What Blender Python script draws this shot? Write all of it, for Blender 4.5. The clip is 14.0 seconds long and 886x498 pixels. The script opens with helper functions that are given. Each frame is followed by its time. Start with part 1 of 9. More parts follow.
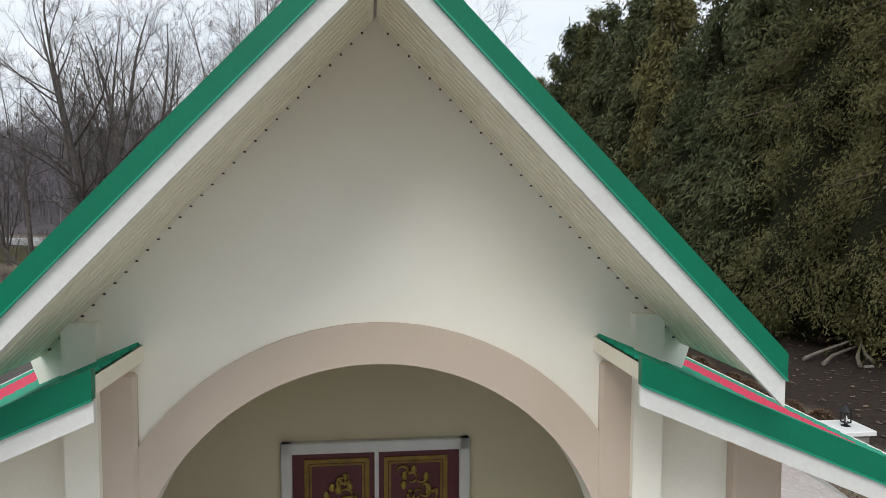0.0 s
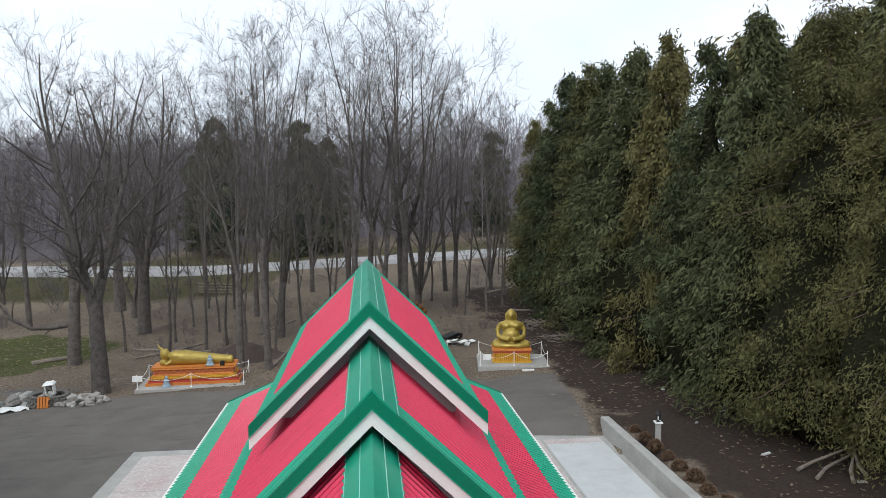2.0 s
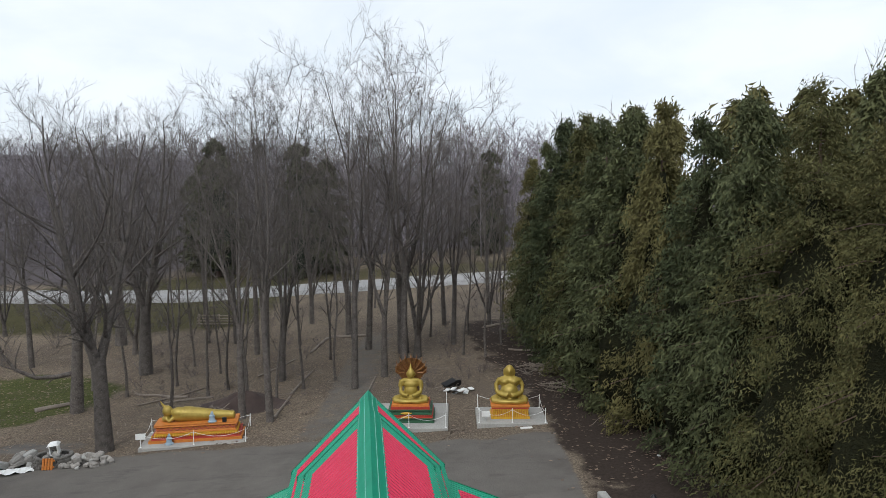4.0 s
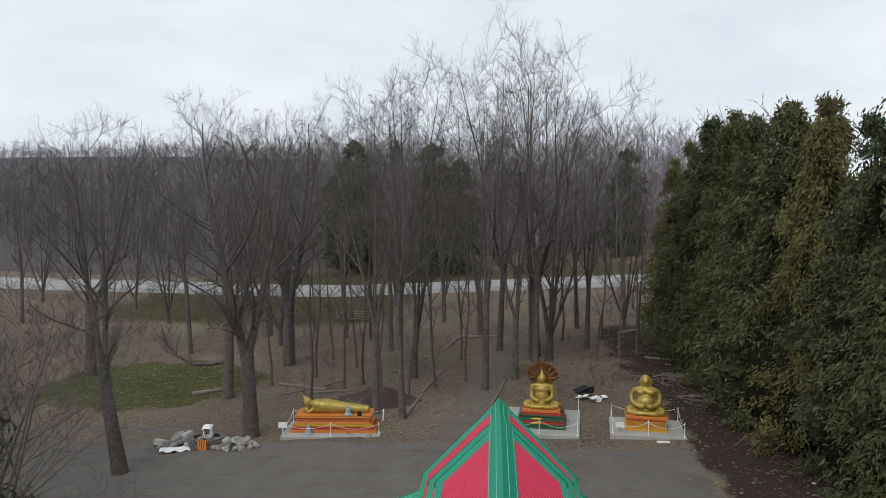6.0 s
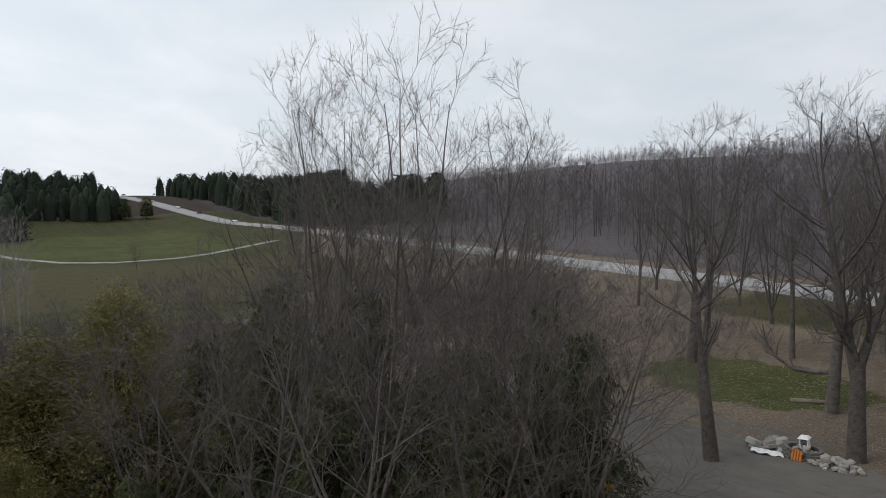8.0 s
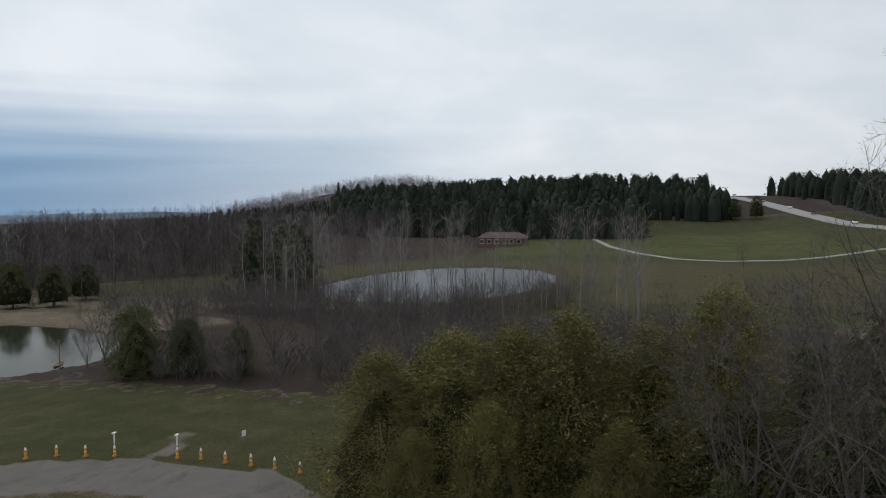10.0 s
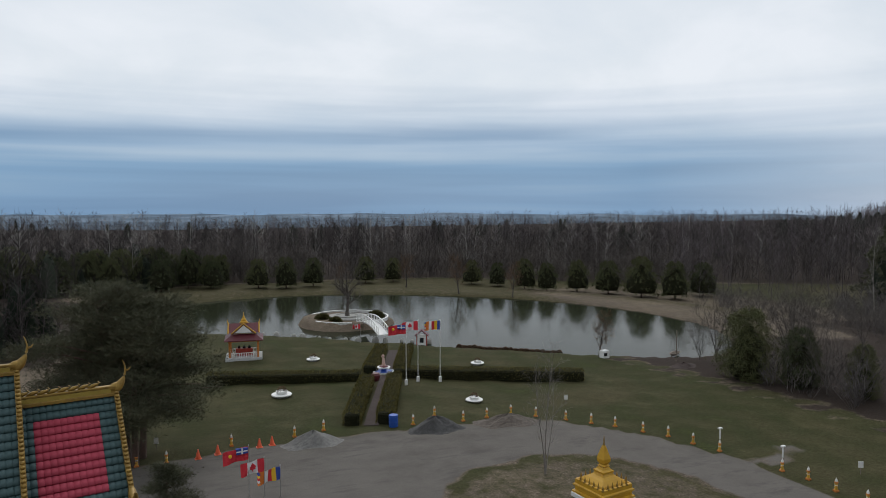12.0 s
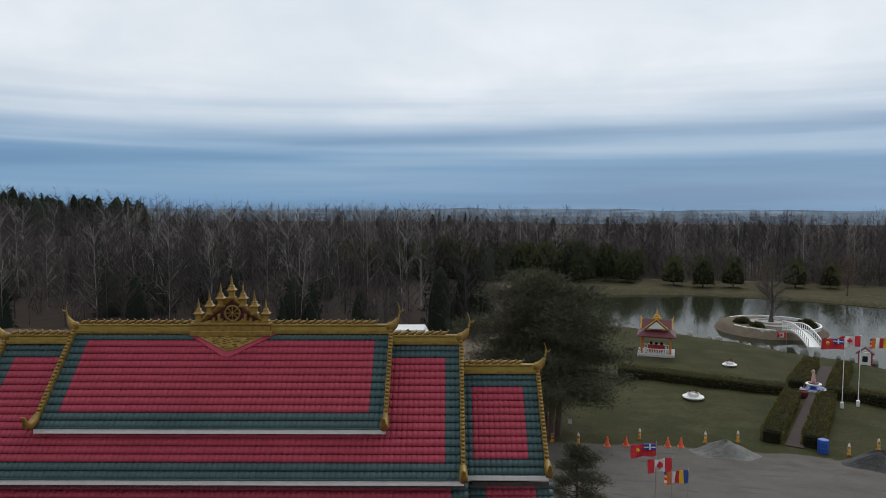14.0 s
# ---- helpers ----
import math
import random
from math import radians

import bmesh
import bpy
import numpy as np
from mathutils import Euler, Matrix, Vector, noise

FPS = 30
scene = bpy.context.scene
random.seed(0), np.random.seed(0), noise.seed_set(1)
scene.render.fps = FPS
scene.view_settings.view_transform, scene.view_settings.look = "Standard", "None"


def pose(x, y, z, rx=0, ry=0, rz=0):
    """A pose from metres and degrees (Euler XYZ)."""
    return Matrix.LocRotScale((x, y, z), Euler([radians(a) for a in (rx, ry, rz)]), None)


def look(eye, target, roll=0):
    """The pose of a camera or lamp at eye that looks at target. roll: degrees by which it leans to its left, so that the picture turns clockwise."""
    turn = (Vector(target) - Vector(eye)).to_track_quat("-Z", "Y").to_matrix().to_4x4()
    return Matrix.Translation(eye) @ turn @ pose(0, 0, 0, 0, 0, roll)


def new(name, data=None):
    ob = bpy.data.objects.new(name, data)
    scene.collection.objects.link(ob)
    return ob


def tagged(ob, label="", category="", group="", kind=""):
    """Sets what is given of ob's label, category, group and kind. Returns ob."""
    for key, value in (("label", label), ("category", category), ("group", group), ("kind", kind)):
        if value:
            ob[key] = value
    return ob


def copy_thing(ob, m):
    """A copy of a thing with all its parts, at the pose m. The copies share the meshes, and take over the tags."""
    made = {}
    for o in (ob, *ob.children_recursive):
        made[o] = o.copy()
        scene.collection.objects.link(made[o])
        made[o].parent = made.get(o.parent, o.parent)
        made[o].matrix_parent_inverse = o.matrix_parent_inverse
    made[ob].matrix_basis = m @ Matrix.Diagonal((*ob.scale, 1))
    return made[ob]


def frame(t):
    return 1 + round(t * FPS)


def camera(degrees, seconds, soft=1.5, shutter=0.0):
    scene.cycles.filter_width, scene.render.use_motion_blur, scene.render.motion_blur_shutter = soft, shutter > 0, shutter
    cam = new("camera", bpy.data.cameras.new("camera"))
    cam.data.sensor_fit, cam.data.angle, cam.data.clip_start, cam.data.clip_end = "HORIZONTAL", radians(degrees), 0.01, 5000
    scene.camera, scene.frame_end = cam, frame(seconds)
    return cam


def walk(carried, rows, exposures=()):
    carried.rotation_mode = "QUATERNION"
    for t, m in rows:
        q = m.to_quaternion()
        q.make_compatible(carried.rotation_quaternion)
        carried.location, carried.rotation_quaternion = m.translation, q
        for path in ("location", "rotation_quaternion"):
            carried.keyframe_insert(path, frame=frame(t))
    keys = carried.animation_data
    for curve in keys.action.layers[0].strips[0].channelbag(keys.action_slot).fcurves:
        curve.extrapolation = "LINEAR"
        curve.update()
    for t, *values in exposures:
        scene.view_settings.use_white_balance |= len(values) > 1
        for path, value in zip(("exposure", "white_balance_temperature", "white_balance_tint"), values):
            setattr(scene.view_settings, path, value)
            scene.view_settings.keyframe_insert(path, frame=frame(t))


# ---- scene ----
cam = camera(65.0, 14.0, 0.6)
# seconds, x, y, z, yaw, pitch, roll
PATH = [
    (0, -0.02, -0.08, 6.18, 0.3, -3.8, 0.1),
    (0.5, 0.04, 0.04, 7.01, 0.12, -3.85, 0.05),
    (1, 0.04, 0, 7.87, 0.07, -3.8, -0.03),
    (1.5, 0, 0.02, 8.7, 0.02, -3.76, -0.12),
    (2, -0.03, 0, 9.57, -0.02, -3.74, -0.19),
    (2.5, -0.04, -0.02, 10.43, -0.07, -3.75, -0.28),
    (3, -0.05, -0.11, 11.28, -0.12, -3.73, -0.3),
    (3.2, -0.05, -0.15, 11.6, -0.12, -3.74, -0.31),
    (3.6, -0.05, -0.22, 12.2, -0.14, -3.75, -0.32),
    (4.2, -0.04, -0.3, 12.85, -0.15, -3.76, -0.33),
    (4.8, -0.04, -0.33, 13.08, -0.16, -3.77, -0.33),
    (5.3, -0.05, -0.3, 13.08, -0.12, -3.79, -0.34),
    (5.5, -0.08, -0.22, 13.01, 0.14, -3.84, -0.34),
    (6, -0.13, 0.02, 12.86, 10.7, -3.84, -0.05),
    (6.5, -0.11, 0.12, 12.77, 22.69, -3.89, 0.37),
    (7, -0.07, 0.15, 12.7, 34.44, -3.99, 0.57),
    (7.2, -0.04, 0.15, 12.68, 39.1, -4.03, 0.58),
    (7.8, -0.02, 0.14, 12.66, 53.3, -4.08, 0.45),
    (8.6, 0, 0.13, 12.65, 72.3, -4.12, 0.1),
    (9.3, 0, 0.12, 12.65, 88.8, -4.13, -0.2),
    (10, 0, 0.12, 12.65, 105.4, -4.11, -0.32),
    (10.5, 0, 0.12, 12.65, 117.4, -3.92, -0.27),
    (11, 0, 0.12, 12.65, 129.4, -3.8, -0.17),
    (11.5, 0, 0.12, 12.65, 141.4, -3.78, -0.11),
    (12, 0, 0.12, 12.65, 153.4, -3.83, 0.01),
    (12.5, 0, 0.12, 12.65, 165.45, -3.92, 0.06),
    (13, 0, 0.12, 12.65, 177.46, -4.06, 0.17),
    (13.3, 0, 0.12, 12.65, 183.9, -4.13, 0.15),
    (13.5, 0, 0.12, 12.65, 186.2, -4.17, 0.12),
    (14, 0, 0.12, 12.65, 186.8, -4.21, 0.01),
]
EXPOSURES = [(0.0, 0.64, 6450, 10), (0.5, 0.64, 6300, 10), (1.2, 0.82, 6200, 9), (3.2, 0.72, 6250, 9), (5.5, 0.50, 6450, 10), (7.2, 0.34, 6450, 10), (9.3, 0.05, 6450, 10), (10.5, 0.0, 6450, 10), (14.0, 0.05, 6450, 10)]
walk(cam, [(t, pose(x, y, z, 90 + p, 0, yaw) @ pose(0, 0, 0, 0, 0, roll)) for t, x, y, z, yaw, p, roll in PATH], EXPOSURES)


# ---------------------------------------------------------------- daylight: bright overcast
SUN_ELEVATION, SUN_ROTATION = radians(42), radians(205)
world = bpy.data.worlds.new("overcast")
scene.world = world
world.use_nodes = True
wt = world.node_tree
wt.nodes.clear()


def wnode(kind, **kw):
    n = wt.nodes.new(kind)
    for k, v in kw.items():
        n.inputs[k].default_value = v
    return n


def wmath(op, a, b=None, clamp=False):
    n = wt.nodes.new("ShaderNodeMath")
    n.operation, n.use_clamp = op, clamp
    for k, v in enumerate((a, b)):
        if v is None:
            continue
        if isinstance(v, (int, float)):
            n.inputs[k].default_value = v
        else:
            wt.links.new(v, n.inputs[k])
    return n.outputs[0]


def wmix(fac, a, b):
    n = wt.nodes.new("ShaderNodeMix")
    n.data_type = "RGBA"
    for k, v in ((0, fac), (6, a), (7, b)):
        if isinstance(v, (int, float, tuple)):
            n.inputs[k].default_value = v
        else:
            wt.links.new(v, n.inputs[k])
    return n.outputs[2]


sky = wt.nodes.new("ShaderNodeTexSky")
sky.sky_type = "NISHITA"
sky.sun_disc = False
sky.sun_elevation, sky.sun_rotation = SUN_ELEVATION, SUN_ROTATION
tc = wt.nodes.new("ShaderNodeTexCoord")
sep = wt.nodes.new("ShaderNodeSeparateXYZ")
wt.links.new(tc.outputs["Generated"], sep.inputs[0])
dx, dy, dz = sep.outputs
up = wmath("MAXIMUM", dz, 0.0)
flat = wmath("ADD", up, 0.28)
comb = wt.nodes.new("ShaderNodeCombineXYZ")
wt.links.new(wmath("DIVIDE", dx, flat), comb.inputs[0])
wt.links.new(wmath("DIVIDE", dy, flat), comb.inputs[1])
clouds = wnode("ShaderNodeTexNoise", Scale=1.7, Detail=5.0, Roughness=0.55, Distortion=0.3)
wt.links.new(comb.outputs[0], clouds.inputs["Vector"])
streaks = wnode("ShaderNodeTexNoise", Scale=1.0, Detail=3.5, Roughness=0.45, Distortion=0.25)
squash = wt.nodes.new("ShaderNodeMapping")
squash.inputs["Scale"].default_value = (1.3, 1.3, 30.0)
wt.links.new(tc.outputs["Generated"], squash.inputs["Vector"])
wt.links.new(squash.outputs[0], streaks.inputs["Vector"])


def ramp(fac, stops):
    n = wt.nodes.new("ShaderNodeValToRGB")
    els = n.color_ramp.elements
    els[0].position, els[0].color = stops[0]
    els[1].position, els[1].color = stops[-1]
    for p, c in stops[1:-1]:
        e = els.new(p)
        e.color = c
    wt.links.new(fac, n.inputs[0])
    return n.outputs[0]


puffs = ramp(clouds.outputs[0], [(0.30, (0.70, 0.765, 0.83, 1)), (0.48, (0.76, 0.81, 0.86, 1)), (0.64, (0.84, 0.875, 0.92, 1))])
# to the south the cloud sheet ends in a far blue-grey band above the plain
facing = wmath("ADD", wmath("MULTIPLY", dy, -1.7), -0.25, True)
height = wmath("ADD", up, wmath("MULTIPLY", wmath("SUBTRACT", streaks.outputs[0], 0.5), 0.10))
low = wt.nodes.new("ShaderNodeMapRange")
low.interpolation_type = "SMOOTHSTEP"
low.inputs[1].default_value, low.inputs[2].default_value, low.inputs[3].default_value, low.inputs[4].default_value = 0.045, 0.175, 1.0, 0.0
wt.links.new(height, low.inputs[0])
band = wmath("MULTIPLY", low.outputs[0], facing, True)
# away from the sun the sheet is a little greyer
north = wt.nodes.new("ShaderNodeMapRange")
north.inputs[1].default_value, north.inputs[2].default_value, north.inputs[3].default_value, north.inputs[4].default_value = -0.2, 1.0, 1.0, 0.77
wt.links.new(dy, north.inputs[0])
dim = wt.nodes.new("ShaderNodeVectorMath")
dim.operation = "SCALE"
wt.links.new(puffs, dim.inputs[0])
wt.links.new(north.outputs[0], dim.inputs["Scale"])
sheets = ramp(streaks.outputs[0], [(0.38, (0.140, 0.275, 0.46, 1)), (0.55, (0.175, 0.33, 0.53, 1)), (0.70, (0.23, 0.38, 0.56, 1))])
layer = wmix(band, dim.outputs[0], sheets)
glow = wnode("ShaderNodeBackground", Strength=1.0)
wt.links.new(layer, glow.inputs["Color"])
blue = wnode("ShaderNodeBackground", Strength=0.07)
wt.links.new(sky.outputs[0], blue.inputs["Color"])
cover = wnode("ShaderNodeMixShader")
cover.inputs[0].default_value = 0.9
wt.links.new(blue.outputs[0], cover.inputs[1])
wt.links.new(glow.outputs[0], cover.inputs[2])
wout = wt.nodes.new("ShaderNodeOutputWorld")
wt.links.new(cover.outputs[0], wout.inputs["Surface"])

sun = new("sun", bpy.data.lights.new("sun", "SUN"))
sun.data.energy, sun.data.angle, sun.data.color = 0.9, radians(25), (1.0, 0.98, 0.95)
sun.matrix_world = look((-20, -60, 60), (0, 0, 0))


# ---------------------------------------------------------------- materials
def mat(name, a, b=None, rough=0.7, metal=0.0, scale=6.0, fine=60.0, bump=0.15, dist=0.01, island=0.0, rand=0.0, spec=0.5, third=None, rand_to=None):
    """A surface of two colours in large patches, a fine grain, a relief, and a change from piece to piece."""
    m = bpy.data.materials.new(name)
    m.use_nodes = True
    nt = m.node_tree
    p = nt.nodes["Principled BSDF"]
    p.inputs["Metallic"].default_value = metal
    p.inputs["Specular IOR Level"].default_value = spec
    b = b or tuple(c * 0.75 for c in a)
    tcn = nt.nodes.new("ShaderNodeTexCoord")
    n1, n2 = nt.nodes.new("ShaderNodeTexNoise"), nt.nodes.new("ShaderNodeTexNoise")
    for n, s, d in ((n1, scale, 5), (n2, fine, 3)):
        n.inputs["Scale"].default_value = s
        n.inputs["Detail"].default_value = d
        n.inputs["Roughness"].default_value = 0.65
        nt.links.new(tcn.outputs["Object"], n.inputs["Vector"])
    r = nt.nodes.new("ShaderNodeMapRange")
    r.inputs[1].default_value, r.inputs[2].default_value = 0.32, 0.68
    nt.links.new(n1.outputs[0], r.inputs[0])
    mx = nt.nodes.new("ShaderNodeMix")
    mx.data_type = "RGBA"
    nt.links.new(r.outputs[0], mx.inputs[0])
    mx.inputs[6].default_value, mx.inputs[7].default_value = (*a, 1), (*b, 1)
    col = mx.outputs[2]
    if third:
        r3 = nt.nodes.new("ShaderNodeMapRange")
        r3.inputs[1].default_value, r3.inputs[2].default_value = 0.52, 0.66
        nt.links.new(n2.outputs[0], r3.inputs[0])
        m3 = nt.nodes.new("ShaderNodeMix")
        m3.data_type = "RGBA"
        nt.links.new(r3.outputs[0], m3.inputs[0])
        nt.links.new(col, m3.inputs[6])
        m3.inputs[7].default_value = (*third, 1)
        col = m3.outputs[2]
    if rand_to:
        who, lean = nt.nodes.new("ShaderNodeObjectInfo"), nt.nodes.new("ShaderNodeMix")
        lean.data_type = "RGBA"
        part_of = nt.nodes.new("ShaderNodeMath")
        part_of.operation = "MULTIPLY"
        part_of.inputs[1].default_value = 0.7
        nt.links.new(who.outputs["Random"], part_of.inputs[0])
        nt.links.new(part_of.outputs[0], lean.inputs[0])
        nt.links.new(col, lean.inputs[6])
        lean.inputs[7].default_value = (*rand_to, 1)
        col = lean.outputs[2]
    hsv = nt.nodes.new("ShaderNodeHueSaturation")
    nt.links.new(col, hsv.inputs["Color"])
    val = nt.nodes.new("ShaderNodeMapRange")
    val.inputs[3].default_value, val.inputs[4].default_value = 0.9, 1.1
    nt.links.new(n2.outputs[0], val.inputs[0])
    v = val.outputs[0]
    for amount, kind, sock in ((island, "ShaderNodeNewGeometry", "Random Per Island"), (rand, "ShaderNodeObjectInfo", "Random")):
        if amount:
            g = nt.nodes.new(kind)
            mr = nt.nodes.new("ShaderNodeMapRange")
            mr.inputs[3].default_value, mr.inputs[4].default_value = 1 - amount, 1 + amount
            nt.links.new(g.outputs[sock], mr.inputs[0])
            mul = nt.nodes.new("ShaderNodeMath")
            mul.operation = "MULTIPLY"
            nt.links.new(v, mul.inputs[0])
            nt.links.new(mr.outputs[0], mul.inputs[1])
            v = mul.outputs[0]
    nt.links.new(v, hsv.inputs["Value"])
    nt.links.new(hsv.outputs[0], p.inputs["Base Color"])
    rr = nt.nodes.new("ShaderNodeMapRange")
    rr.inputs[3].default_value, rr.inputs[4].default_value = max(0.03, rough - 0.1), min(1, rough + 0.1)
    nt.links.new(n1.outputs[0], rr.inputs[0])
    nt.links.new(rr.outputs[0], p.inputs["Roughness"])
    if bump:
        bn = nt.nodes.new("ShaderNodeBump")
        bn.inputs["Strength"].default_value, bn.inputs["Distance"].default_value = bump, dist
        nt.links.new(n2.outputs[0], bn.inputs["Height"])
        nt.links.new(bn.outputs[0], p.inputs["Normal"])
    return m


